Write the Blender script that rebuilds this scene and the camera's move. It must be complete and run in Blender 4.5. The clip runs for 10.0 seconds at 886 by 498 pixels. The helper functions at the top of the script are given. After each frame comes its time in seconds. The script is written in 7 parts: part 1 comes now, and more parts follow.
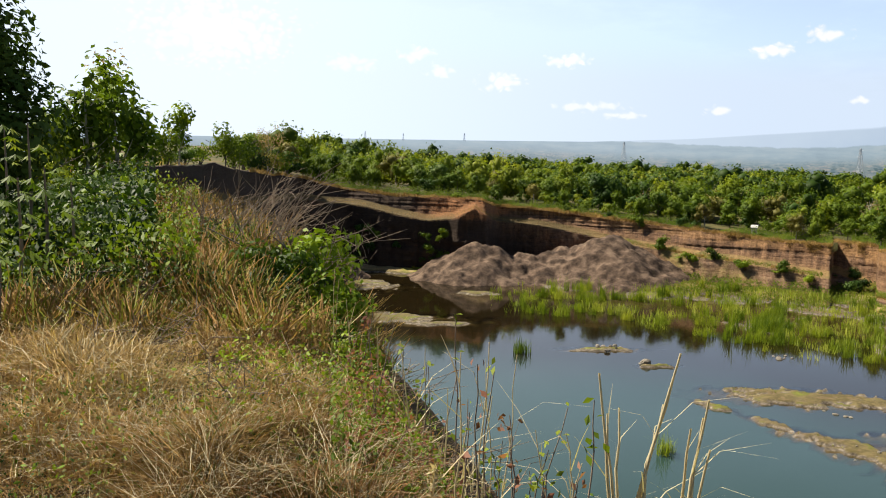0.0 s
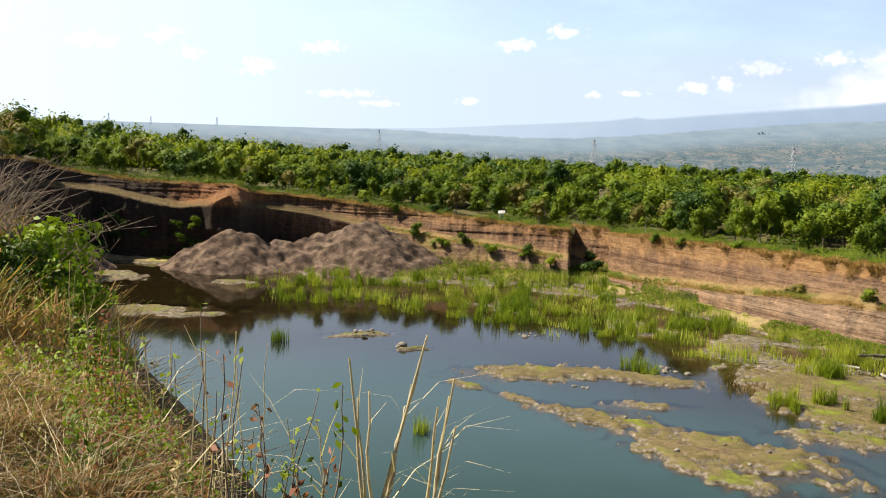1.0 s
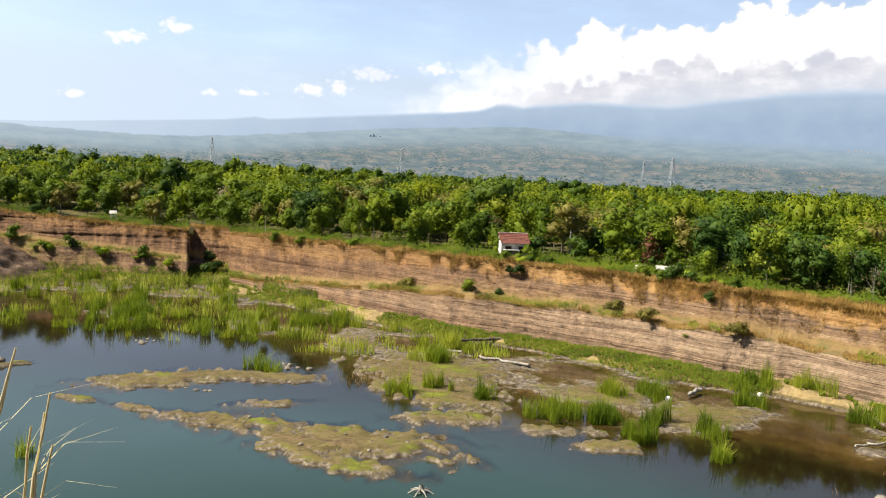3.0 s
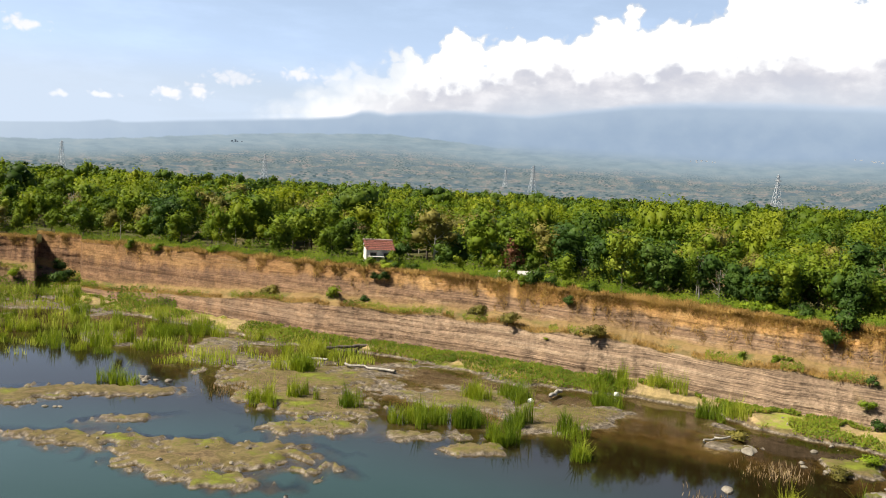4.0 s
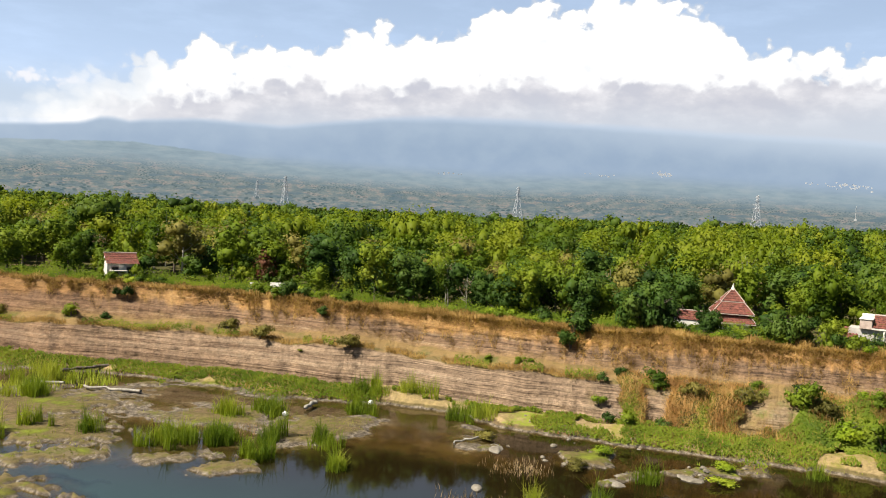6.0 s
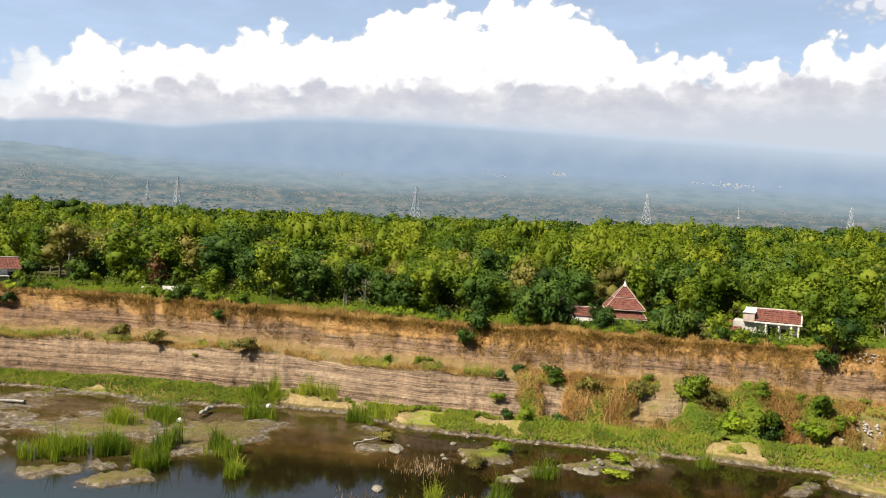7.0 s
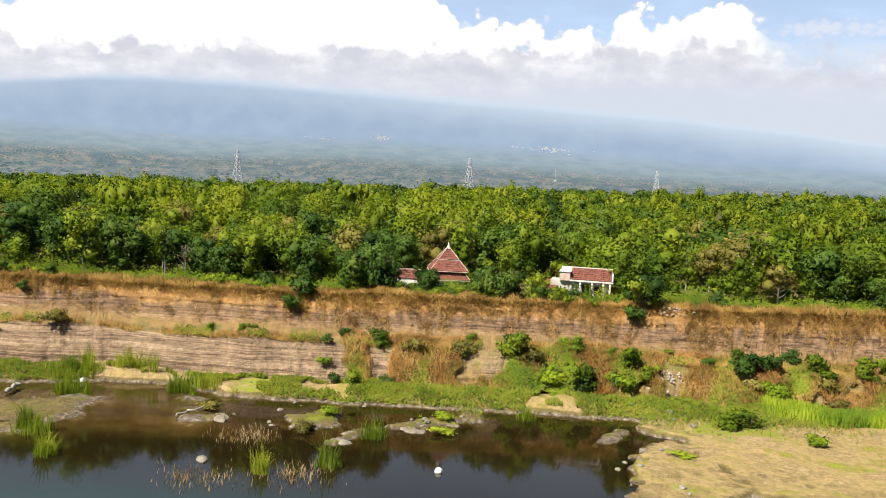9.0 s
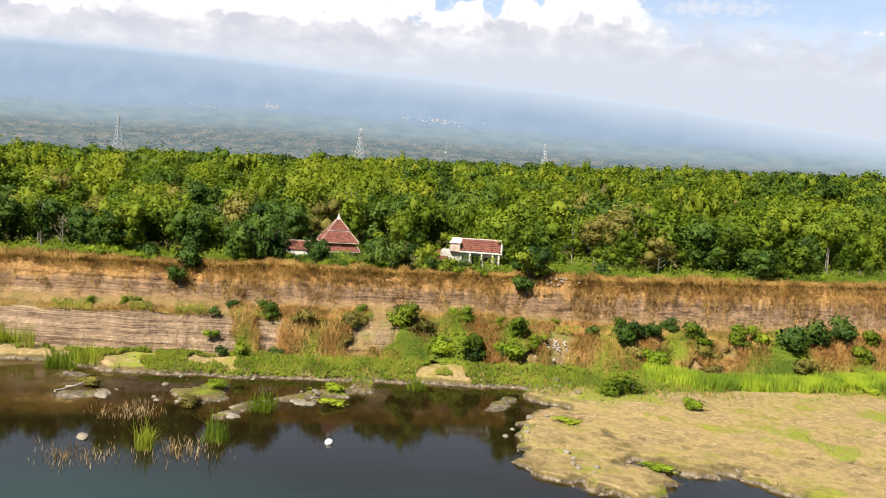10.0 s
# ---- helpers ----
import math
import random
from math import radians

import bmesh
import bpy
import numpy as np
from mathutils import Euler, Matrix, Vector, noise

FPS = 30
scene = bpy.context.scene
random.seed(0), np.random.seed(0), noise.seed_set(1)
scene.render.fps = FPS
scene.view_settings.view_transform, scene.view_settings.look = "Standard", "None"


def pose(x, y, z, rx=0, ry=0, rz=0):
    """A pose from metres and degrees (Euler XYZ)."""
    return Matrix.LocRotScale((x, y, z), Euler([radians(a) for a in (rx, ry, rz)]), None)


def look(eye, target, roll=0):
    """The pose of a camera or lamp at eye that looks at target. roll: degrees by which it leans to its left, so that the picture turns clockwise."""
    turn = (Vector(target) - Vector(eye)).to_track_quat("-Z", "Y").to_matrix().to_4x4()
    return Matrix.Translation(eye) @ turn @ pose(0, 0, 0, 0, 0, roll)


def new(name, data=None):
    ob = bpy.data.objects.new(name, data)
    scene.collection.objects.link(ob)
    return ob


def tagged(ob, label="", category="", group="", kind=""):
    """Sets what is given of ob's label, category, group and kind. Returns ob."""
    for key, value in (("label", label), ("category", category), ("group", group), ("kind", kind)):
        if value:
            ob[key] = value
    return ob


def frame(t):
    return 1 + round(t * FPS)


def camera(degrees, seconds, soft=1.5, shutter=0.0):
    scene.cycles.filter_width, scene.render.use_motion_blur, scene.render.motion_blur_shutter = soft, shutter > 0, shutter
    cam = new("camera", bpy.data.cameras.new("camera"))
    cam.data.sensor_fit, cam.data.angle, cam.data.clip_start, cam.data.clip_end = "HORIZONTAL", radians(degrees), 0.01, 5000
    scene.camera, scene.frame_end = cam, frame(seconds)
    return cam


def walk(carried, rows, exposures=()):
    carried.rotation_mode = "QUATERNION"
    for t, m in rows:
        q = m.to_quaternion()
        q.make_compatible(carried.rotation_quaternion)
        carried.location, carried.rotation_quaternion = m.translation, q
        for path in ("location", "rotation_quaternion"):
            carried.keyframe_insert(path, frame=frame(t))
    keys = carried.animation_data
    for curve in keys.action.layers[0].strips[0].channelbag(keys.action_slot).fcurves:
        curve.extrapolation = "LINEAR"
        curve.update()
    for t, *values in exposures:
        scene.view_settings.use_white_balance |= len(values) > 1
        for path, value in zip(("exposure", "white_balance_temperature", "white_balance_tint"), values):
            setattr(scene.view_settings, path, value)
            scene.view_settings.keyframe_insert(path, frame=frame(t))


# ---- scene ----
# Camera: it stands on the bank, an arm's length in front of the turning body.
cam = camera(51.65, 10.0, soft=1.0)
EYE = 20.0      # eye above the pond's water, which lies at z = 0
ARM = 0.2
TURNS = [  # seconds, heading to the right of +y, pitch, lean of the picture
    (0.0, 0.00, -5.65, 1.05), (0.5, 7.10, -6.05, 1.28), (1.0, 15.19, -6.11, 1.84),
    (1.5, 23.78, -6.11, 2.10), (2.0, 30.95, -5.97, 2.56), (2.5, 34.92, -5.61, 2.71),
    (4.0, 47.10, -4.35, 3.18), (4.5, 51.17, -3.90, 3.42), (5.0, 55.12, -3.45, 3.44),
    (5.5, 58.88, -3.09, 3.44), (7.0, 68.75, -2.45, 3.03), (7.5, 71.60, -2.33, 2.91),
    (8.0, 74.29, -2.30, 2.80), (8.5, 76.81, -3.01, 2.75), (9.0, 79.75, -4.15, 2.94),
    (9.5, 83.15, -5.16, 3.27), (10.0, 86.69, -5.56, 3.59),
]


def stand(yaw, pitch, lean):
    a = radians(yaw)
    return pose(ARM * math.sin(a), ARM * (math.cos(a) - 1), EYE, 90 + pitch, 0, -yaw) @ pose(0, 0, 0, 0, 0, lean)


BRIGHT = ((0.0, 0.88), (1.5, 1.01), (2.5, 0.95), (4.0, 0.83), (5.5, 0.78), (7.0, 0.75), (8.5, 0.78), (9.3, 0.94), (10.0, 0.93))     # seconds, stops
walk(cam, [(t, stand(yaw, pitch, lean)) for t, yaw, pitch, lean in TURNS], BRIGHT)

# ---- light ----
SUN_AZ, SUN_EL = -57.0, 50.0     # degrees: heading of the sun, height
world = bpy.data.worlds.new("sky")
scene.world = world
world.use_nodes = True
wn, wl = world.node_tree.nodes, world.node_tree.links
sky = wn.new("ShaderNodeTexSky")
sky.sky_type = "NISHITA"
sky.sun_disc = False
sky.sun_elevation, sky.sun_rotation = radians(SUN_EL), radians(SUN_AZ)
sky.altitude, sky.air_density, sky.dust_density, sky.ozone_density = 200, 1.0, 1.0, 2.0
wl.new(sky.outputs[0], wn["Background"].inputs[0])
wn["Background"].inputs[1].default_value = 0.037
sun = new("sun", bpy.data.lights.new("sun", "SUN"))
sun.data.energy, sun.data.angle, sun.data.color = 5.0, radians(0.6), (1.0, 0.91, 0.76)
sun_way = Vector((math.sin(radians(SUN_AZ)) * math.cos(radians(SUN_EL)), math.cos(radians(SUN_AZ)) * math.cos(radians(SUN_EL)), math.sin(radians(SUN_EL))))
sun.matrix_world = look((-200, 0, 200), Vector((-200, 0, 200)) - sun_way)


# ---- materials ----
def material(name):
    m = bpy.data.materials.new(name)
    m.use_nodes = True
    n, l = m.node_tree.nodes, m.node_tree.links
    return m, n, l, n["Principled BSDF"]


def put(l, value, socket):
    """Links a socket, or sets a plain value."""
    if isinstance(value, bpy.types.NodeSocket):
        l.new(value, socket)
    else:
        socket.default_value = value


def noise_node(n, l, scale, detail=4.0, rough=0.55, vec=None, stretch=None):
    t = n.new("ShaderNodeTexNoise")
    t.inputs["Scale"].default_value, t.inputs["Detail"].default_value, t.inputs["Roughness"].default_value = scale, detail, rough
    if vec is None:
        vec = n.new("ShaderNodeNewGeometry").outputs["Position"]
    if stretch:
        mp = n.new("ShaderNodeMapping")
        mp.inputs["Scale"].default_value = stretch
        l.new(vec, mp.inputs[0])
        vec = mp.outputs[0]
    l.new(vec, t.inputs["Vector"])
    return t.outputs["Fac"]


def ramp(n, l, fac, *stops, ease="LINEAR"):
    r = n.new("ShaderNodeValToRGB")
    r.color_ramp.interpolation = ease
    e = r.color_ramp.elements
    while len(e) < len(stops):
        e.new(0.5)
    for k, (p, c) in enumerate(stops):
        e[k].position = p
        e[k].color = (*c, 1) if len(c) == 3 else c
    l.new(fac, r.inputs[0])
    return r.outputs[0]


def mix(n, l, fac, a, b, kind="MIX"):
    m = n.new("ShaderNodeMix")
    m.data_type, m.blend_type = "RGBA", kind
    put(l, fac, m.inputs[0])
    for v, k in ((a, 6), (b, 7)):
        put(l, (*v, 1) if isinstance(v, tuple) else v, m.inputs[k])
    return m.outputs[2]


def calc(n, l, op, a, b=0.0, c=0.0):
    m = n.new("ShaderNodeMath")
    m.operation = op
    for v, s in zip((a, b, c), m.inputs):
        put(l, v, s)
    return m.outputs[0]


def grade(n, l, v, lo, hi, smooth=True):
    """0 at lo, 1 at hi."""
    m = n.new("ShaderNodeMapRange")
    m.interpolation_type = "SMOOTHSTEP" if smooth else "LINEAR"
    put(l, v, m.inputs[0])
    m.inputs[1].default_value, m.inputs[2].default_value = lo, hi
    return m.outputs[0]


def bump(n, l, bsdf, height, strength, distance):
    b = n.new("ShaderNodeBump")
    b.inputs["Strength"].default_value, b.inputs["Distance"].default_value = strength, distance
    l.new(height, b.inputs["Height"])
    l.new(b.outputs[0], bsdf.inputs["Normal"])


def xyz(n, l, v=None):
    s = n.new("ShaderNodeSeparateXYZ")
    l.new(v or n.new("ShaderNodeNewGeometry").outputs["Position"], s.inputs[0])
    return s.outputs


def uv_node(n, name):
    u = n.new("ShaderNodeUVMap")
    u.uv_map = name
    return u.outputs[0]


def foliage(name, dark, mid, light, through_light=0.35, gloss=0.55, patch=0.25, crowns=False):
    """Leaves: colour differs from leaf to leaf, from plant to plant and in patches; light comes through."""
    m, n, l, b = material(name)
    isl = n.new("ShaderNodeNewGeometry").outputs["Random Per Island"]
    ob = n.new("ShaderNodeObjectInfo").outputs["Random"]
    pn = noise_node(n, l, patch, 3)
    v = calc(n, l, "ADD", calc(n, l, "MULTIPLY", isl, 0.09), calc(n, l, "ADD", calc(n, l, "MULTIPLY", ob, 0.3), calc(n, l, "MULTIPLY", grade(n, l, pn, 0.35, 0.65), 0.45)))
    if crowns:      # each crown of a joined wood has a tone of its own
        tone = n.new("ShaderNodeAttribute")
        tone.attribute_name = "tone"
        v = calc(n, l, "ADD", calc(n, l, "MULTIPLY", isl, 0.2), calc(n, l, "ADD", calc(n, l, "MULTIPLY", tone.outputs["Fac"], 0.55), calc(n, l, "MULTIPLY", grade(n, l, pn, 0.35, 0.65), 0.25)))
    c = ramp(n, l, v, (0.1, dark), (0.5, mid), (0.92, light))
    l.new(c, b.inputs["Base Color"])
    b.inputs["Roughness"].default_value = gloss
    b.inputs["Specular IOR Level"].default_value = 0.12
    tr = n.new("ShaderNodeBsdfTranslucent")
    l.new(mix(n, l, 1.0, c, (1.0, 1.0, 0.5), "MULTIPLY"), tr.inputs[0])
    ms = n.new("ShaderNodeMixShader")
    ms.inputs[0].default_value = through_light
    l.new(b.outputs[0], ms.inputs[1])
    l.new(tr.outputs[0], ms.inputs[2])
    l.new(ms.outputs[0], n["Material Output"].inputs[0])
    return m


M_LEAF = foliage("leaf_green", (0.0472, 0.0885, 0.00826), (0.142, 0.206, 0.0153), (0.283, 0.325, 0.0307), 0.36)
M_WOOD = foliage("wood_green", (0.0401, 0.0779, 0.00708), (0.124, 0.186, 0.013), (0.26, 0.295, 0.026), 0.42, crowns=True)
M_WOOD_DEEP = foliage("wood_deep", (0.0236, 0.0496, 0.00708), (0.0614, 0.112, 0.013), (0.142, 0.195, 0.0236), 0.3, crowns=True)
M_WOOD_BAMBOO = foliage("wood_bamboo", (0.0708, 0.118, 0.00826), (0.171, 0.224, 0.0142), (0.295, 0.325, 0.0295), 0.42, crowns=True)
M_WOOD_OLIVE = foliage("wood_olive", (0.08, 0.08, 0.018), (0.17, 0.16, 0.035), (0.28, 0.24, 0.06), 0.25, crowns=True)
M_LEAF_DEEP = foliage("leaf_deep", (0.0212, 0.0472, 0.00944), (0.0531, 0.104, 0.0153), (0.13, 0.189, 0.0295), 0.26)
M_LEAF_LIGHT = foliage("leaf_light", (0.09, 0.16, 0.01), (0.22, 0.3, 0.016), (0.4, 0.45, 0.04), 0.25)
M_LEAF_BAMBOO = foliage("leaf_bamboo", (0.055, 0.1, 0.007), (0.14, 0.205, 0.013), (0.26, 0.3, 0.027), 0.4)
M_LEAF_OLIVE = foliage("leaf_olive", (0.09, 0.085, 0.02), (0.2, 0.18, 0.04), (0.34, 0.28, 0.08), 0.28)
M_LEAF_RED = foliage("leaf_reddish", (0.11, 0.06, 0.03), (0.26, 0.11, 0.07), (0.38, 0.19, 0.11), 0.4)
M_LEAF_DRY = foliage("leaf_dry", (0.16, 0.11, 0.06), (0.34, 0.24, 0.13), (0.5, 0.38, 0.24))
M_REED = foliage("reed_green", (0.1, 0.165, 0.013), (0.25, 0.32, 0.025), (0.46, 0.47, 0.07), 0.45, patch=0.15)
M_GRASS_DRY = foliage("dry_grass", (0.19, 0.115, 0.032), (0.43, 0.275, 0.09), (0.66, 0.48, 0.2), 0.42, patch=0.35)
M_GRASS_RUST = foliage("rust_grass", (0.17, 0.085, 0.03), (0.4, 0.225, 0.08), (0.62, 0.41, 0.17), 0.45, patch=0.35)
M_GRASS_MIX = foliage("weed_green", (0.085, 0.11, 0.014), (0.21, 0.235, 0.026), (0.4, 0.39, 0.07), 0.4, patch=0.35)
M_STRAW = foliage("straw", (0.4, 0.31, 0.16), (0.62, 0.52, 0.32), (0.78, 0.7, 0.5), 0.3)


def wood(name, a, b_, scale=3.0):
    m, n, l, b = material(name)
    f = noise_node(n, l, scale, 6, 0.65, stretch=(1, 1, 0.25))
    l.new(ramp(n, l, f, (0.3, a), (0.7, b_)), b.inputs["Base Color"])
    b.inputs["Roughness"].default_value = 0.85
    bump(n, l, b, f, 0.6, 0.03)
    return m


M_BARK = wood("bark", (0.05, 0.04, 0.03), (0.16, 0.13, 0.1))
M_BARK_PALE = wood("pale_bark", (0.2, 0.18, 0.15), (0.42, 0.4, 0.35))
M_TWIG = wood("twig", (0.12, 0.085, 0.055), (0.3, 0.22, 0.15))


def earth(name, stops, scale, fine=3.0, height=0.08, rough=0.95):
    """Bare ground: two scales of patches and a fine grain."""
    m, n, l, b = material(name)
    f = noise_node(n, l, scale, 7, 0.62)
    g = noise_node(n, l, fine, 8, 0.7)
    c = ramp(n, l, f, *stops)
    c = mix(n, l, 0.5, c, ramp(n, l, g, (0.3, (0.45, 0.45, 0.45)), (0.7, (1.0, 1.0, 1.0))), "MULTIPLY")
    l.new(c, b.inputs["Base Color"])
    b.inputs["Roughness"].default_value = rough
    b.inputs["Specular IOR Level"].default_value = 0.2
    bump(n, l, b, g, 0.7, height)
    return m


M_SOIL = earth("bank_soil", ((0.3, (0.035, 0.022, 0.011)), (0.5, (0.075, 0.048, 0.02)), (0.7, (0.045, 0.04, 0.015))), 0.6)
M_PLAIN = earth("forest_floor", ((0.3, (0.05, 0.06, 0.015)), (0.5, (0.1, 0.09, 0.03)), (0.72, (0.2, 0.14, 0.06))), 0.12, 1.2)
M_SPOIL = earth("spoil_heap", ((0.36, (0.045, 0.03, 0.02)), (0.5, (0.12, 0.08, 0.055)), (0.64, (0.23, 0.16, 0.11))), 0.6, 2.6, 0.25)
M_RUBBLE = earth("rubble", ((0.3, (0.3, 0.27, 0.23)), (0.55, (0.5, 0.47, 0.42)), (0.8, (0.65, 0.62, 0.57))), 1.2, 6.0, 0.05)
M_STONE = earth("pale_stone", ((0.3, (0.16, 0.14, 0.11)), (0.55, (0.28, 0.25, 0.2)), (0.8, (0.42, 0.39, 0.34))), 1.2, 6.0, 0.05)


def cliff_material():
    """Cut rock: level beds of grey and brown tuff below, a straw-coloured bench, orange soil over dark beds above, streaks that run down."""
    m, n, l, b = material("cut_rock")
    geo = n.new("ShaderNodeNewGeometry")
    pos = geo.outputs["Position"]
    xx, _, z = xyz(n, l, pos)
    arc, up_face, _ = xyz(n, l, uv_node(n, "face"))
    share = xyz(n, l, uv_node(n, "share"))[0]
    flat = n.new("ShaderNodeCombineXYZ")
    l.new(arc, flat.inputs[0])
    l.new(z, flat.inputs[2])
    fv = flat.outputs[0]
    wob = noise_node(n, l, 1.0, 4, 0.5, fv, (0.05, 1, 0.1))
    zz = calc(n, l, "ADD", z, calc(n, l, "MULTIPLY", calc(n, l, "SUBTRACT", wob, 0.5), 0.9))
    lv = n.new("ShaderNodeCombineXYZ")
    l.new(arc, lv.inputs[0])
    l.new(zz, lv.inputs[2])
    lay = lv.outputs[0]
    beds = noise_node(n, l, 1.0, 5, 0.65, lay, (0.03, 1, 1.1))
    thin = noise_node(n, l, 1.0, 6, 0.7, lay, (0.11, 1, 3.6))
    dash = noise_node(n, l, 1.0, 5, 0.65, lay, (0.3, 1, 3.0))
    drip = noise_node(n, l, 1.0, 5, 0.65, fv, (1.5, 1, 0.2))
    streak = noise_node(n, l, 1.0, 6, 0.7, fv, (0.55, 1, 0.09))
    grain = noise_node(n, l, 2.6, 9, 0.75)
    blot = noise_node(n, l, 0.17, 5, 0.6)
    # lower wall
    low = ramp(n, l, beds, (0.34, (0.2, 0.15, 0.108)), (0.43, (0.4, 0.305, 0.22)), (0.49, (0.28, 0.212, 0.155)), (0.55, (0.46, 0.355, 0.26)), (0.62, (0.34, 0.262, 0.19)), (0.7, (0.5, 0.39, 0.285)))
    low = mix(n, l, 0.75, low, ramp(n, l, thin, (0.38, (0.5, 0.47, 0.45)), (0.48, (0.92, 0.9, 0.88)), (0.6, (1.15, 1.12, 1.06))), "MULTIPLY")
    low = mix(n, l, calc(n, l, "MULTIPLY", grade(n, l, drip, 0.54, 0.68), 0.4), low, (0.42, 0.33, 0.23))
    for mid, wide, tone, much in ((0.5, 0.014, (0.07, 0.052, 0.04), 0.8), (0.41, 0.012, (0.08, 0.06, 0.046), 0.75), (0.58, 0.012, (0.5, 0.43, 0.33), 0.5)):
        line = grade(n, l, calc(n, l, "ABSOLUTE", calc(n, l, "SUBTRACT", beds, mid)), wide, wide * 0.3)
        low = mix(n, l, calc(n, l, "MULTIPLY", calc(n, l, "MULTIPLY", line, grade(n, l, dash, 0.36, 0.5)), much), low, tone)
    # upper wall: t 0 at its foot, 1 at the lip
    t = calc(n, l, "ADD", calc(n, l, "SUBTRACT", up_face, 2.0), calc(n, l, "MULTIPLY", calc(n, l, "SUBTRACT", streak, 0.5), 0.75))
    t = calc(n, l, "ADD", t, calc(n, l, "MULTIPLY", calc(n, l, "SUBTRACT", drip, 0.5), 0.55))
    soil = ramp(n, l, blot, (0.3, (0.31, 0.175, 0.075)), (0.48, (0.43, 0.255, 0.105)), (0.66, (0.5, 0.32, 0.135)), (0.8, (0.36, 0.215, 0.1)))
    rock = ramp(n, l, thin, (0.36, (0.085, 0.058, 0.043)), (0.45, (0.2, 0.135, 0.09)), (0.52, (0.33, 0.22, 0.14)), (0.58, (0.15, 0.102, 0.074)), (0.66, (0.3, 0.21, 0.14)))
    rock = mix(n, l, calc(n, l, "MULTIPLY", grade(n, l, dash, 0.55, 0.68), 0.5), rock, (0.31, 0.21, 0.12))
    up = mix(n, l, grade(n, l, t, 0.45, 0.7), rock, soil)
    up = mix(n, l, calc(n, l, "MULTIPLY", grade(n, l, t, 0.26, 0.0), 0.75), up, (0.33, 0.225, 0.11))
    pale = grade(n, l, calc(n, l, "ABSOLUTE", calc(n, l, "SUBTRACT", beds, 0.47)), 0.008, 0.003)
    up = mix(n, l, calc(n, l, "MULTIPLY", calc(n, l, "MULTIPLY", pale, grade(n, l, dash, 0.46, 0.54)), 0.55), up, (0.5, 0.4, 0.28))
    up = mix(n, l, calc(n, l, "MULTIPLY", grade(n, l, drip, 0.56, 0.68), 0.55), up, (0.42, 0.28, 0.125))
    # reddish low wall towards the heap
    ruddy = mix(n, l, grade(n, l, drip, 0.4, 0.6), (0.12, 0.066, 0.042), (0.25, 0.142, 0.08))
    low = mix(n, l, calc(n, l, "MULTIPLY", grade(n, l, xx, 92.0, 58.0), 0.72), low, ruddy)
    up = mix(n, l, calc(n, l, "MULTIPLY", grade(n, l, xx, 92.0, 60.0), 0.72), up, ruddy)
    c = mix(n, l, grade(n, l, up_face, 1.5, 2.02), low, up)
    c = mix(n, l, 0.6, c, ramp(n, l, streak, (0.3, (0.7, 0.68, 0.66)), (0.65, (1.08, 1.05, 1.0))), "MULTIPLY")
    c = mix(n, l, 0.7, c, ramp(n, l, grain, (0.32, (0.4, 0.39, 0.38)), (0.66, (1.2, 1.2, 1.2))), "MULTIPLY")
    rag = noise_node(n, l, 1.0, 8, 0.7, fv, (1.1, 1, 1.9))
    c = mix(n, l, 0.8, c, ramp(n, l, rag, (0.34, (0.34, 0.32, 0.3)), (0.47, (0.98, 0.97, 0.95)), (0.66, (1.42, 1.4, 1.34))), "MULTIPLY")
    # bench and slopes: straw, bare earth and thin green
    ledge = ramp(n, l, noise_node(n, l, 0.35, 5), (0.35, (0.22, 0.145, 0.06)), (0.48, (0.31, 0.21, 0.085)), (0.56, (0.2, 0.15, 0.055)), (0.65, (0.13, 0.14, 0.035)))
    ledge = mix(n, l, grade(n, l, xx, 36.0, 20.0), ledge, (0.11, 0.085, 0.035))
    on_bench = calc(n, l, "MULTIPLY", grade(n, l, up_face, 0.9, 1.06), grade(n, l, up_face, 2.14, 1.9))
    bench_n = calc(n, l, "ADD", on_bench, calc(n, l, "MULTIPLY", calc(n, l, "SUBTRACT", grain, 0.5), 1.3))
    c = mix(n, l, calc(n, l, "MULTIPLY", grade(n, l, bench_n, 0.35, 0.75), 0.85), c, ledge)
    overgrown = calc(n, l, "MULTIPLY", grade(n, l, calc(n, l, "ADD", share, calc(n, l, "MULTIPLY", calc(n, l, "SUBTRACT", blot, 0.5), 1.6)), 0.4, 0.8), grade(n, l, up_face, 1.9, 1.2))
    c = mix(n, l, calc(n, l, "MULTIPLY", overgrown, 0.9), c, ramp(n, l, noise_node(n, l, 0.8, 6, 0.7), (0.36, (0.16, 0.105, 0.045)), (0.5, (0.3, 0.21, 0.085)), (0.62, (0.17, 0.18, 0.04))))
    # left end near black: dark rock, with the wall's shade put into its colour
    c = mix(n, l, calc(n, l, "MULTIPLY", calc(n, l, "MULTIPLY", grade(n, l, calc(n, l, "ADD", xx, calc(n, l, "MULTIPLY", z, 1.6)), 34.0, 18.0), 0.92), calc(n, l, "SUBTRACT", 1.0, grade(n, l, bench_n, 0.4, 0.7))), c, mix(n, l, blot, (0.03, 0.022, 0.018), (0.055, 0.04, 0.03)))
    spur = calc(n, l, "MULTIPLY", calc(n, l, "MULTIPLY", grade(n, l, xx, -7.0, 0.0), grade(n, l, xx, 14.0, 9.0)), grade(n, l, calc(n, l, "ADD", z, calc(n, l, "MULTIPLY", blot, 2.0)), 10.2, 11.4))
    c = mix(n, l, calc(n, l, "MULTIPLY", spur, grade(n, l, grain, 0.35, 0.55)), c, (0.27, 0.125, 0.055))
    l.new(c, b.inputs["Base Color"])
    b.inputs["Roughness"].default_value = 0.95
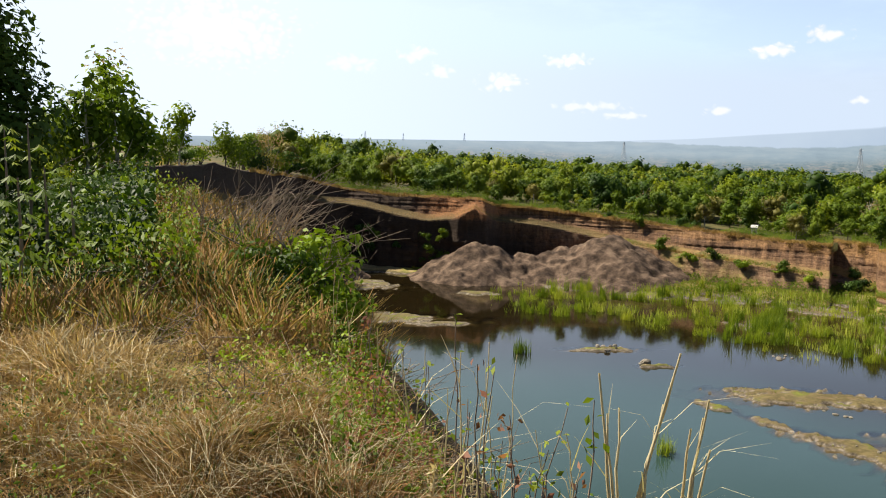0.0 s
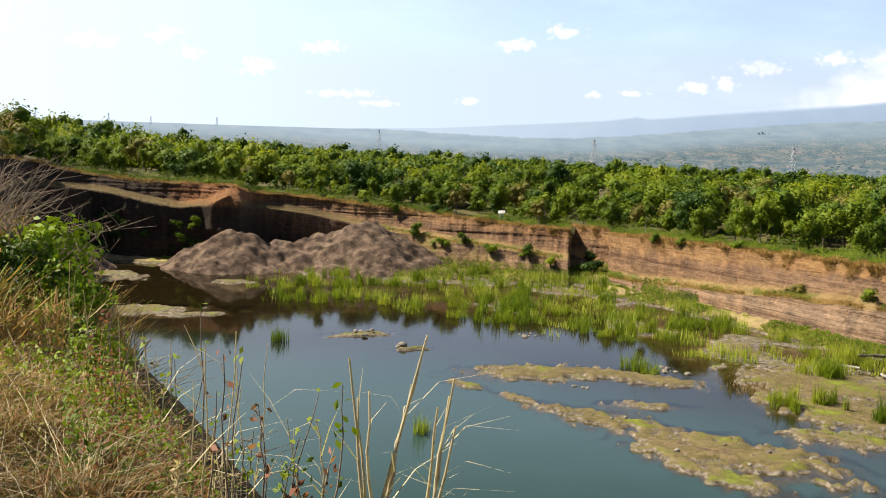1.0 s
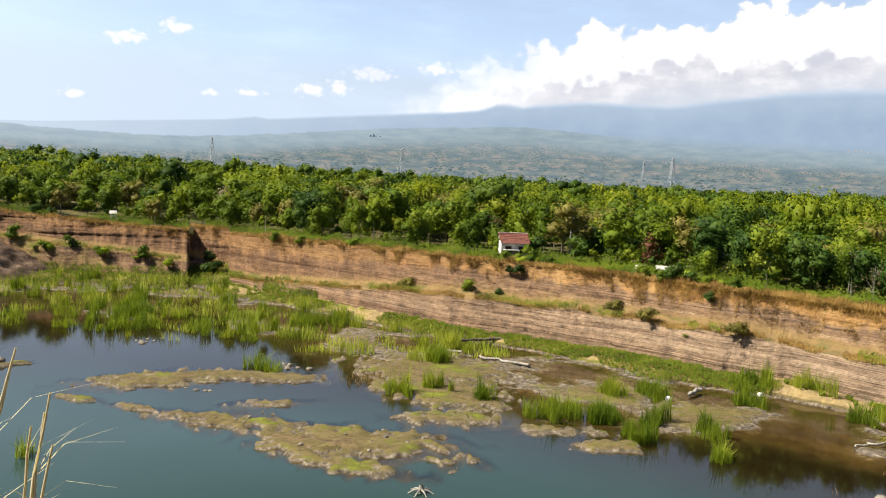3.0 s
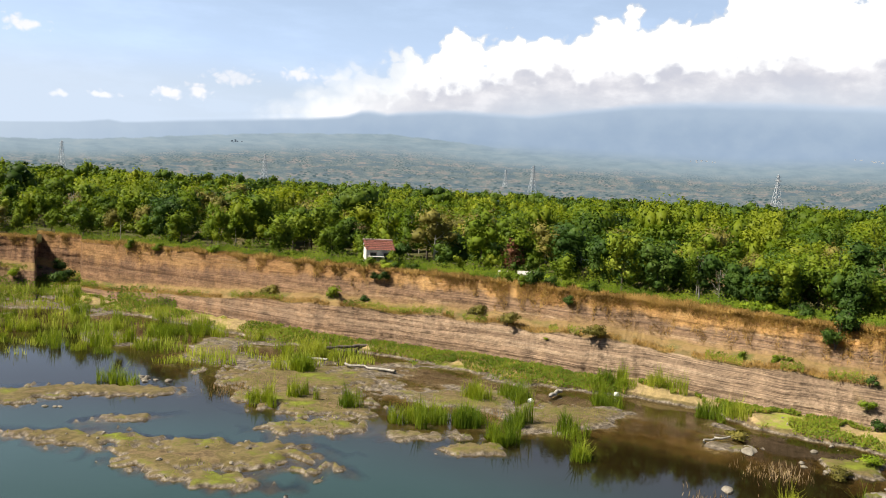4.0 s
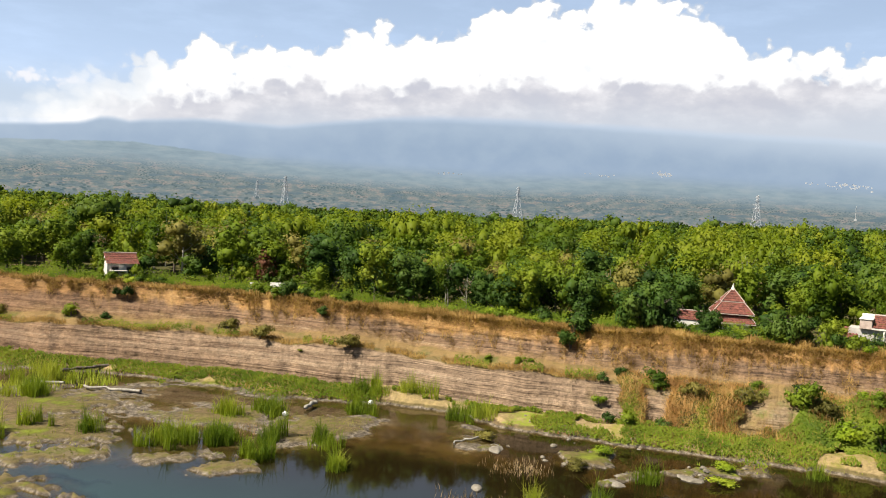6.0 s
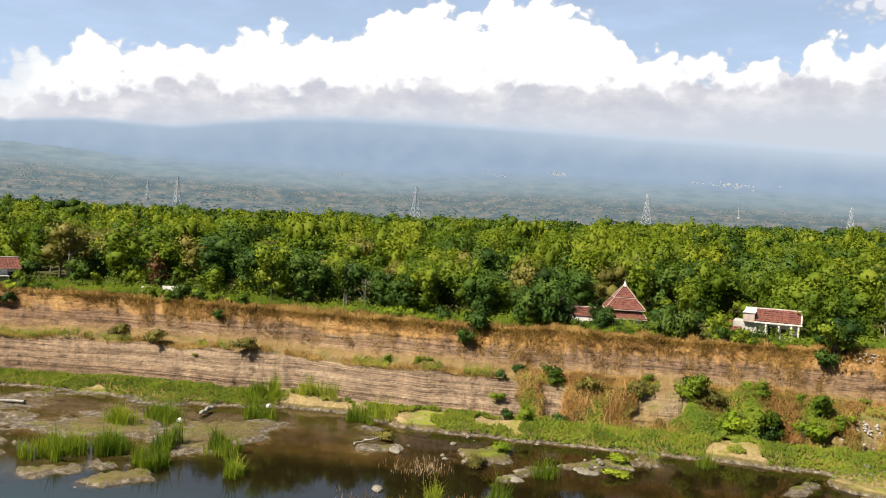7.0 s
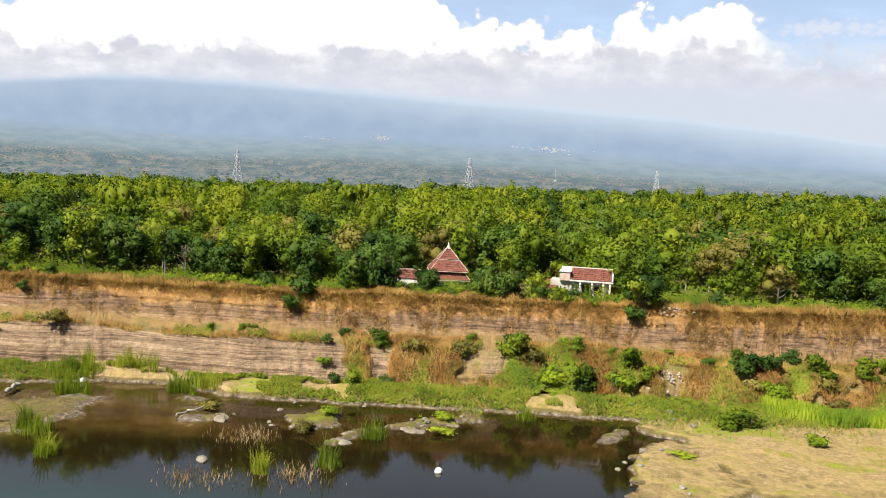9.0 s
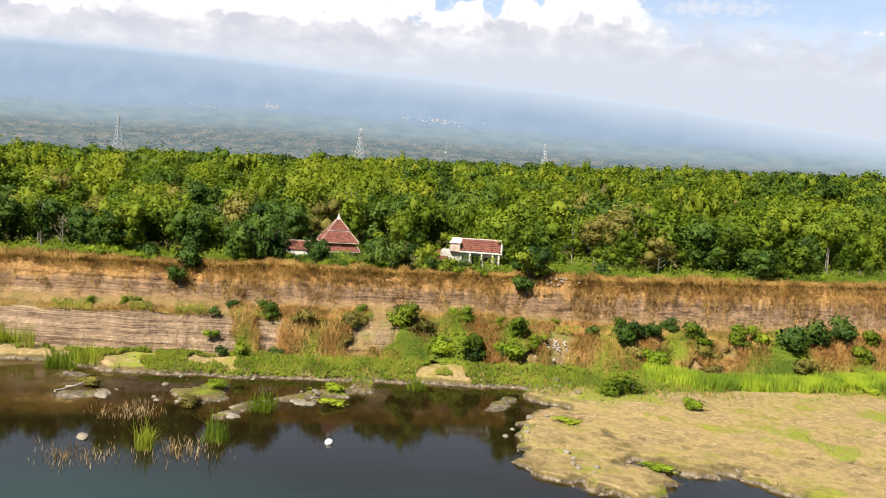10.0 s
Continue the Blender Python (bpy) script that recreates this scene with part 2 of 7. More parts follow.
    b.inputs["Specular IOR Level"].default_value = 0.15
    h = calc(n, l, "ADD", calc(n, l, "MULTIPLY", thin, 1.2), calc(n, l, "ADD", grain, calc(n, l, "ADD", streak, drip)))
    bump(n, l, b, h, 0.9, 0.3)
    return m


M_CLIFF = cliff_material()


def floor_material():
    """Pond bed and mud flats: dark silt in the deep, brown ooze in the shallows, a stony rim, then dry mud, algae and thin turf."""
    m, n, l, b = material("mud")
    z = xyz(n, l)[2]
    f = noise_node(n, l, 0.2, 6, 0.6)
    g = noise_node(n, l, 1.9, 9, 0.75)
    f3 = noise_node(n, l, 0.7, 7, 0.7)
    zn = calc(n, l, "ADD", z, calc(n, l, "MULTIPLY", calc(n, l, "SUBTRACT", f3, 0.5), 0.3))
    ff = calc(n, l, "ADD", calc(n, l, "MULTIPLY", f, 0.6), calc(n, l, "MULTIPLY", f3, 0.4))
    dry = ramp(n, l, ff, (0.36, (0.2, 0.14, 0.07)), (0.42, (0.39, 0.29, 0.15)), (0.46, (0.25, 0.19, 0.085)), (0.51, (0.36, 0.265, 0.125)), (0.58, (0.25, 0.215, 0.06)), (0.65, (0.24, 0.27, 0.03)))
    algae = ramp(n, l, ff, (0.36, (0.085, 0.06, 0.03)), (0.42, (0.18, 0.13, 0.065)), (0.46, (0.105, 0.085, 0.03)), (0.51, (0.17, 0.13, 0.058)), (0.56, (0.125, 0.12, 0.026)), (0.63, (0.17, 0.2, 0.022)))
    green_mat = noise_node(n, l, 0.11, 5, 0.6)
    dry = mix(n, l, calc(n, l, "MULTIPLY", grade(n, l, green_mat, 0.56, 0.64), grade(n, l, g, 0.35, 0.55)), dry, (0.2, 0.24, 0.025))
    dry = mix(n, l, grade(n, l, zn, 0.3, 0.44), algae, dry)
    stony = ramp(n, l, g, (0.36, (0.05, 0.04, 0.03)), (0.5, (0.14, 0.115, 0.085)), (0.64, (0.28, 0.24, 0.19)))
    c = mix(n, l, grade(n, l, zn, 0.08, 0.24), stony, dry)
    ooze = ramp(n, l, f3, (0.38, (0.045, 0.031, 0.013)), (0.5, (0.08, 0.056, 0.022)), (0.62, (0.065, 0.062, 0.015)))
    c = mix(n, l, grade(n, l, zn, 0.0, -0.1), c, ooze)
    c = mix(n, l, grade(n, l, z, -0.3, -0.9), c, (0.03, 0.028, 0.014))
    c = mix(n, l, 0.6, c, ramp(n, l, g, (0.32, (0.45, 0.45, 0.45)), (0.66, (1.2, 1.2, 1.2))), "MULTIPLY")
    l.new(c, b.inputs["Base Color"])
    b.inputs["Roughness"].default_value = 0.92
    b.inputs["Specular IOR Level"].default_value = 0.2
    bump(n, l, b, calc(n, l, "ADD", g, f3), 0.9, 0.08)
    return m


M_MUD = floor_material()


def water_material():
    """Still green water: a mirror on top, cloudy below, clear enough in the shallows to show the bed."""
    m, n, l, b = material("pond_water")
    n.remove(b)
    d = noise_node(n, l, 0.03, 4)
    p = xyz(n, l)
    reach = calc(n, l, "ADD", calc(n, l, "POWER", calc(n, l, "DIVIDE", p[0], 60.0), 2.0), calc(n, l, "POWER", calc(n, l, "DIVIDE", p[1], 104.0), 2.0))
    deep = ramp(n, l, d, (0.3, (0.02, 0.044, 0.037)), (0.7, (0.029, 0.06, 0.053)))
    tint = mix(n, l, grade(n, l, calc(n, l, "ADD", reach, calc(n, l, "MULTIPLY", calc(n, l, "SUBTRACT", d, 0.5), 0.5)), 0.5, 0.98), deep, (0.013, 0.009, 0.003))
    body = n.new("ShaderNodeBsdfDiffuse")
    l.new(tint, body.inputs[0])
    clear = n.new("ShaderNodeBsdfTransparent")
    clear.inputs[0].default_value = (0.86, 0.82, 0.66, 1)
    depth = xyz(n, l, uv_node(n, "depth"))[0]
    murk = n.new("ShaderNodeMixShader")
    l.new(grade(n, l, depth, 0.02, 0.6), murk.inputs[0])
    l.new(clear.outputs[0], murk.inputs[1])
    l.new(body.outputs[0], murk.inputs[2])
    gloss = n.new("ShaderNodeBsdfGlossy")
    gloss.inputs["Roughness"].default_value = 0.05
    fres = n.new("ShaderNodeFresnel")
    fres.inputs[0].default_value = 1.33
    r1 = noise_node(n, l, 2.2, 3, 0.5, stretch=(1.0, 0.6, 1))
    r2 = noise_node(n, l, 0.12, 3)
    bp = n.new("ShaderNodeBump")
    bp.inputs["Strength"].default_value, bp.inputs["Distance"].default_value = 0.1, 0.03
    l.new(calc(n, l, "MULTIPLY", r1, grade(n, l, r2, 0.35, 0.65)), bp.inputs["Height"])
    l.new(bp.outputs[0], gloss.inputs["Normal"])
    top = n.new("ShaderNodeMixShader")
    l.new(fres.outputs[0], top.inputs[0])
    l.new(murk.outputs[0], top.inputs[1])
    l.new(gloss.outputs[0], top.inputs[2])
    l.new(top.outputs[0], n["Material Output"].inputs[0])
    return m


M_WATER = water_material()


def plain_colour(name, a, b_, rough=0.8, scale=2.0, metal=0.0):
    m, n, l, b = material(name)
    f = noise_node(n, l, scale, 6, 0.65)
    l.new(ramp(n, l, f, (0.3, a), (0.7, b_)), b.inputs["Base Color"])
    b.inputs["Roughness"].default_value, b.inputs["Metallic"].default_value = rough, metal
    return m


M_PLASTER = plain_colour("white_plaster", (0.55, 0.52, 0.46), (0.8, 0.78, 0.73))
M_TILE = plain_colour("clay_tile", (0.05, 0.018, 0.014), (0.3, 0.1, 0.07), 0.85, 3.2)
M_RIDGE = plain_colour("pale_ridge", (0.34, 0.26, 0.22), (0.55, 0.45, 0.39))
M_DARK = plain_colour("dark_opening", (0.015, 0.013, 0.01), (0.03, 0.028, 0.025))
M_CONCRETE = plain_colour("concrete", (0.35, 0.33, 0.3), (0.55, 0.53, 0.5))
M_STEEL = plain_colour("steel", (0.4, 0.42, 0.44), (0.55, 0.57, 0.6), 0.6, 2.0, 0.1)
M_FOAM = plain_colour("white_foam", (0.7, 0.7, 0.68), (0.85, 0.85, 0.83), 0.6)
# far white walls, dulled to grey in the base colour to stand for haze
M_FAR_WALL = plain_colour("far_wall", (0.3, 0.31, 0.32), (0.42, 0.43, 0.44))
M_TEAL = plain_colour("teal_paint", (0.25, 0.5, 0.48), (0.45, 0.65, 0.62))


def glow(name):
    m = bpy.data.materials.new(name)
    m.use_nodes = True
    n, l = m.node_tree.nodes, m.node_tree.links
    n.remove(n["Principled BSDF"])
    e = n.new("ShaderNodeEmission")
    l.new(e.outputs[0], n["Material Output"].inputs[0])
    return m, n, l, e


def cell_node(n, l, vec, stretch, smooth=0.0, shift=0.0):
    """Distance to scattered centres, 0 at a centre."""
    mp = n.new("ShaderNodeMapping")
    mp.inputs["Scale"].default_value, mp.inputs["Location"].default_value = stretch, (shift, shift * 0.7, 0)
    l.new(vec, mp.inputs[0])
    v = n.new("ShaderNodeTexVoronoi")
    v.voronoi_dimensions = "2D"
    v.inputs["Scale"].default_value = 1.0
    if smooth:
        v.feature, v.inputs["Smoothness"].default_value = "SMOOTH_F1", smooth
    l.new(mp.outputs[0], v.inputs["Vector"])
    return v.outputs["Distance"]


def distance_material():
    """The far plain and the mountain behind it, pale with distance by haze put into the glowing colour: fields, groves
    and bare lots, then blue slopes.
    """
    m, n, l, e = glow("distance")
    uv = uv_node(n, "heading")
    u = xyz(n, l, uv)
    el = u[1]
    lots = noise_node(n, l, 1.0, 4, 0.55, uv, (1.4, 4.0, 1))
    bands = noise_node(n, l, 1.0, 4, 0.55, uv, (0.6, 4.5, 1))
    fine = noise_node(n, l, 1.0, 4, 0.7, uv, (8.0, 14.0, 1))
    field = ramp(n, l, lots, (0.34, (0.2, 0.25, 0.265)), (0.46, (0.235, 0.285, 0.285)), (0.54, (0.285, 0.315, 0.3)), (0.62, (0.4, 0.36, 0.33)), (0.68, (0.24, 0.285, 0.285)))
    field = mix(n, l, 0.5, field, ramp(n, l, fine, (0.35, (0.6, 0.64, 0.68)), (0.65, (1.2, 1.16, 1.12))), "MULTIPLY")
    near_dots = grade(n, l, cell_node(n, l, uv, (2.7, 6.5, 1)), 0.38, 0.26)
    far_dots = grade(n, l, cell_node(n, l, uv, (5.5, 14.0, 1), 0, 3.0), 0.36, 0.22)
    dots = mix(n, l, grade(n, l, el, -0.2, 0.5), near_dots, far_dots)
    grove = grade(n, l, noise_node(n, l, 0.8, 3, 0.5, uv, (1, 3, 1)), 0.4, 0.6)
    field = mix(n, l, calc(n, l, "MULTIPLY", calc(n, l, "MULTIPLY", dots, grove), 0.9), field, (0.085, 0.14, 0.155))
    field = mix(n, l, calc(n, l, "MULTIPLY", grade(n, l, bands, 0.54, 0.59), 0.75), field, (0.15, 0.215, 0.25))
    # painted haze: the field colour turns pale blue as the plain rises
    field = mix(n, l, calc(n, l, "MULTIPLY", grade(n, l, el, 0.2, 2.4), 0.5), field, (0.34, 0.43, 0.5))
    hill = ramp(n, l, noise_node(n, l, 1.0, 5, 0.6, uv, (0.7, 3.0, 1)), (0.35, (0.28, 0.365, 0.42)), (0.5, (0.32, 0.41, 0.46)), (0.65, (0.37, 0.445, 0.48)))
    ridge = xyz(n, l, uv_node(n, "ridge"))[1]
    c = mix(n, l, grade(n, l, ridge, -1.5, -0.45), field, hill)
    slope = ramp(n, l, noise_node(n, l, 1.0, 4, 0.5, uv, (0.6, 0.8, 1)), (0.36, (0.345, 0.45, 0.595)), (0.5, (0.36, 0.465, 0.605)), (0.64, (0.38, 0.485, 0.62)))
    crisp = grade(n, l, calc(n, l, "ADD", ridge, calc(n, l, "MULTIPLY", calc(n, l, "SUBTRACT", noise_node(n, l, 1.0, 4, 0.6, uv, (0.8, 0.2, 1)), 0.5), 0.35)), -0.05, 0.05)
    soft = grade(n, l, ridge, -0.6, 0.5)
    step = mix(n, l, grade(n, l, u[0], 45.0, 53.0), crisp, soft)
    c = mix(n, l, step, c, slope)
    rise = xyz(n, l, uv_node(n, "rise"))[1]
    # painted haze: slopes to the left and near the top pale towards the sky
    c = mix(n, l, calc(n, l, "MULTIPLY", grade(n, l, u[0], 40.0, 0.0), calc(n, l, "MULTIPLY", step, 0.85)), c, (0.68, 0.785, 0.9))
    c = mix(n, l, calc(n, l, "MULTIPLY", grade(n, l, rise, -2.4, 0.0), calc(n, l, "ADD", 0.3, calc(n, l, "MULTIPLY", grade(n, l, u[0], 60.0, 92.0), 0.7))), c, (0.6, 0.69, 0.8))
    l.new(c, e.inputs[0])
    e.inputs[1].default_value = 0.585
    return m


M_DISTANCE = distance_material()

SMALL_CLOUDS = [  # heading, height, half width, half height, density
    (7.4, 6.1, 1.3, 0.42, 1.0), (-1.9, 6.3, 1.1, 0.5, 0.7), (-0.3, 5.3, 0.9, 0.4, 0.6), (3.3, 4.7, 1.3, 0.55, 0.8),
    (19.35, 6.6, 1.3, 0.45, 1.0), (22.2, 7.4, 1.2, 0.5, 1.0), (-5.9, 5.7, 1.6, 0.5, 0.5), (-14.0, 7.4, 4.5, 2.0, 0.75),
    (16.5, 3.1, 0.8, 0.35, 0.7), (8.8, 3.3, 2.2, 0.3, 0.6), (33.9, 5.4, 1.5, 0.5, 0.7), (37.7, 5.9, 1.0, 0.4, 0.9),
    (39.8, 5.8, 0.8, 0.4, 0.9), (30.0, 4.2, 0.9, 0.45, 0.9), (31.7, 4.4, 0.8, 0.5, 0.9), (26.5, 3.8, 0.9, 0.25, 0.8),
    (24.1, 3.7, 0.6, 0.22, 0.7), (11.0, 2.8, 1.4, 0.25, 0.6), (93.5, 12.7, 2.6, 0.9, 0.9), (110.7, 8.4, 1.0, 0.35, 1.0), (102.0, 9.8, 4.0, 0.5, 0.7),
]


def cloud_material():
    """Fair-weather heaps: white lobed crowns, a nearer grey bank that melts into haze, small puffs, thin veil."""
    m, n, l, e = glow("cloud")
    uv = uv_node(n, "heading")
    p = xyz(n, l, uv)
    top, grey_top, rise = (xyz(n, l, uv_node(n, k))[1] for k in ("bank", "grey", "rise"))
    warp = n.new("ShaderNodeTexNoise")
    warp.inputs["Scale"].default_value, warp.inputs["Detail"].default_value = 0.9, 3.0
    l.new(uv, warp.inputs["Vector"])
    vm = n.new("ShaderNodeVectorMath")
    vm.operation = "MULTIPLY_ADD"
    l.new(warp.outputs["Color"], vm.inputs[0])
    vm.inputs[1].default_value = (1.1, 1.1, 0.0)
    l.new(uv, vm.inputs[2])
    wv = vm.outputs[0]
    puff = noise_node(n, l, 0.5, 8, 0.55, uv)
    fluff = noise_node(n, l, 1.6, 6, 0.6, uv)
    wisp = noise_node(n, l, 0.25, 6, 0.6, uv, (0.5, 1.8, 1))

    def heaped(height, shift, a, b):
        lobes = calc(n, l, "MULTIPLY", calc(n, l, "SUBTRACT", 0.45, cell_node(n, l, wv, (0.5, 0.6, 1), 0.25, shift)), a)
        buds = calc(n, l, "MULTIPLY", calc(n, l, "SUBTRACT", 0.4, cell_node(n, l, wv, (1.35, 1.5, 1), 0.2, shift + 5.0)), b)
        small_ = calc(n, l, "ADD", calc(n, l, "MULTIPLY", calc(n, l, "SUBTRACT", puff, 0.5), 1.6), calc(n, l, "MULTIPLY", calc(n, l, "SUBTRACT", fluff, 0.5), 0.5))
        return calc(n, l, "SUBTRACT", calc(n, l, "ADD", calc(n, l, "ADD", lobes, buds), small_), height)

    edge = heaped(top, 0.0, 1.7, 0.8)
    end_soft = calc(n, l, "MAXIMUM", grade(n, l, p[0], 47.0, 38.0), grade(n, l, p[0], 96.0, 101.0))
    white = mix(n, l, end_soft, grade(n, l, edge, -0.15, 0.3), grade(n, l, edge, -1.0, 2.6))
    blue_gap = calc(n, l, "MULTIPLY", grade(n, l, noise_node(n, l, 0.36, 5, 0.55, uv, (1, 1.2, 1)), 0.66, 0.74), grade(n, l, top, -4.0, -1.0))
    white = calc(n, l, "MULTIPLY", white, calc(n, l, "SUBTRACT", 1.0, calc(n, l, "MULTIPLY", blue_gap, 0.75)))
    g_edge = heaped(grey_top, 11.0, 1.3, 0.7)
    grey = calc(n, l, "MULTIPLY", mix(n, l, end_soft, grade(n, l, g_edge, -0.15, 0.7), grade(n, l, g_edge, -1.2, 2.2)), grade(n, l, p[0], 36.0, 48.0))
    base = grade(n, l, calc(n, l, "MULTIPLY", rise, calc(n, l, "ADD", 0.8, calc(n, l, "MULTIPLY", wisp, 0.4))), 0.58, 1.0)
    heap = calc(n, l, "MULTIPLY", calc(n, l, "MAXIMUM", white, grey), base)
    small = calc(n, l, "MULTIPLY", puff, 0.0)
    ruffle = calc(n, l, "ADD", calc(n, l, "MULTIPLY", calc(n, l, "SUBTRACT", puff, 0.5), 1.6), calc(n, l, "MULTIPLY", calc(n, l, "SUBTRACT", cell_node(n, l, wv, (1.7, 2.4, 1), 0.3, 3.0), 0.4), 1.5))
    ruffle = calc(n, l, "ADD", ruffle, calc(n, l, "MULTIPLY", calc(n, l, "SUBTRACT", fluff, 0.5), 1.2))
    ruffle = calc(n, l, "MULTIPLY", ruffle, 0.75)
    for a, h, w, t, d in SMALL_CLOUDS:
        q = n.new("ShaderNodeMapping")
        q.vector_type = "TEXTURE"
        q.inputs["Location"].default_value, q.inputs["Scale"].default_value = (a, h, 0), (w, t, 1)
        l.new(uv, q.inputs[0])
        le = n.new("ShaderNodeVectorMath")
        le.operation = "LENGTH"
        l.new(q.outputs[0], le.inputs[0])
        s = calc(n, l, "ADD", le.outputs["Value"], ruffle)
        small = calc(n, l, "MAXIMUM", small, calc(n, l, "MULTIPLY", grade(n, l, s, 1.15, 0.2), d * 0.9))
    alpha = calc(n, l, "MAXIMUM", heap, small)
    pale = calc(n, l, "ADD", calc(n, l, "MULTIPLY", grade(n, l, p[0], 45.0, -15.0), 0.34), calc(n, l, "MULTIPLY", grade(n, l, p[1], 14.0, 2.0), 0.36))
    veil = calc(n, l, "ADD", calc(n, l, "ADD", 0.56, pale), calc(n, l, "MULTIPLY", grade(n, l, wisp, 0.4, 0.75), 0.12))
    alpha = calc(n, l, "MAXIMUM", alpha, calc(n, l, "MULTIPLY", calc(n, l, "MULTIPLY", veil, base), grade(n, l, p[1], 24.0, 16.0)))
    dim = ramp(n, l, noise_node(n, l, 0.45, 6, 0.55, uv, (0.8, 1.4, 1)), (0.38, (0.57, 0.58, 0.65)), (0.52, (0.66, 0.66, 0.71)), (0.66, (0.82, 0.81, 0.84)))
    dim = mix(n, l, grade(n, l, grey_top, -0.6, -3.6), dim, (0.58, 0.63, 0.71))
    hollow = grade(n, l, noise_node(n, l, 0.6, 6, 0.55, uv), 0.58, 0.72)
    bright = mix(n, l, calc(n, l, "MULTIPLY", hollow, 0.45), (1.0, 1.0, 1.0), (0.74, 0.77, 0.86))
    c = mix(n, l, grey, bright, dim)
    air = mix(n, l, grade(n, l, p[0], 24.0, -20.0), mix(n, l, grade(n, l, p[1], 7.5, 4.5), (0.6, 0.76, 1.02), (0.6, 0.7, 0.84)), (0.79, 0.89, 1.01))
    c = mix(n, l, heap, air, c)
    c = mix(n, l, calc(n, l, "MULTIPLY", small, calc(n, l, "SUBTRACT", 1.0, heap)), c, (0.97, 0.95, 0.97))
    l.new(c, e.inputs[0])
    e.inputs[1].default_value = 0.64
    tr = n.new("ShaderNodeBsdfTransparent")
    ms = n.new("ShaderNodeMixShader")
    l.new(alpha, ms.inputs[0])
    l.new(tr.outputs[0], ms.inputs[1])
    l.new(e.outputs[0], ms.inputs[2])
    l.new(ms.outputs[0], n["Material Output"].inputs[0])
    return m


M_CLOUD = cloud_material()

# ---- mesh helpers ----
RNG = np.random.default_rng(7)


def hash2(ix, iy, seed):
    h = (ix.astype(np.int64) * 374761393 + iy.astype(np.int64) * 668265263 + seed * 1442695041) & 0x7FFFFFFF
    h = ((h ^ (h >> 13)) * 1274126177) & 0x7FFFFFFF
    return ((h ^ (h >> 16)) & 0xFFFF) / 65535.0


def wave(x, y, seed=0):
    """Smooth value noise, 0 to 1."""
    x, y = np.asarray(x, float), np.asarray(y, float)
    ix, iy = np.floor(x), np.floor(y)
    fx, fy = x - ix, y - iy
    fx, fy = fx * fx * (3 - 2 * fx), fy * fy * (3 - 2 * fy)
    a, b = hash2(ix, iy, seed), hash2(ix + 1, iy, seed)
    c, d = hash2(ix, iy + 1, seed), hash2(ix + 1, iy + 1, seed)
    return (a * (1 - fx) + b * fx) * (1 - fy) + (c * (1 - fx) + d * fx) * fy


def rough_field(x, y, seed=0, octaves=4, gain=0.5):
    """Layered noise, about -1 to 1."""
    s, a, t = 0.0, 1.0, 0.0
    for k in range(octaves):
        s = s + a * (wave(x * 2 ** k, y * 2 ** k, seed + 17 * k) * 2 - 1)
        t, a = t + a, a * gain
    return s / t


def ease(v, lo, hi):
    v = np.clip((v - lo) / (hi - lo), 0, 1)
    return v * v * (3 - 2 * v)


def mesh_from(name, verts, faces, *rest, smooth=False):
    """A mesh of equal-sided faces from arrays: (normals at the corners,) material."""
    mat = rest[-1]
    verts, faces = np.asarray(verts, np.float32).reshape(-1, 3), np.asarray(faces, np.int32)
    me = bpy.data.meshes.new(name)
    k = faces.shape[1]
    me.vertices.add(len(verts))
    me.vertices.foreach_set("co", verts.ravel())
    me.loops.add(faces.size)
    me.loops.foreach_set("vertex_index", faces.ravel())
    me.polygons.add(len(faces))
    me.polygons.foreach_set("loop_start", np.arange(0, faces.size, k, dtype=np.int32))
    if smooth:
        me.polygons.foreach_set("use_smooth", np.ones(len(faces), bool))
    me.update(calc_edges=True)
    if len(rest) > 1:
        me.polygons.foreach_set("use_smooth", np.ones(len(faces), bool))
        me.normals_split_custom_set_from_vertices(rest[0].astype(np.float32))
    me.materials.append(mat)
    return me


def sheet(name, x, y, z, mat, smooth=True, uvs=()):
    """A grid surface from three 2-D arrays."""
    r, c = x.shape
    v = np.stack([x, y, z], -1).reshape(-1, 3)
    i = (np.arange(r - 1)[:, None] * c + np.arange(c - 1)[None, :]).ravel()
    f = np.stack([i, i + 1, i + c + 1, i + c], -1)
    me = mesh_from(name, v, f, mat, smooth=smooth)
    for label, u, w in uvs:
        layer = me.uv_layers.new(name=label)
        layer.data.foreach_set("uv", np.stack([u.ravel()[f.ravel()], w.ravel()[f.ravel()]], -1).astype(np.float32).ravel())
    return new(name, me)


def polar(az, d, z=0.0):
    a = np.radians(az)
    return np.stack([d * np.sin(a), d * np.cos(a), np.broadcast_to(z, np.shape(a + d))], -1)


def unit(v):
    return v / np.maximum(np.linalg.norm(v, axis=-1, keepdims=True), 1e-9)


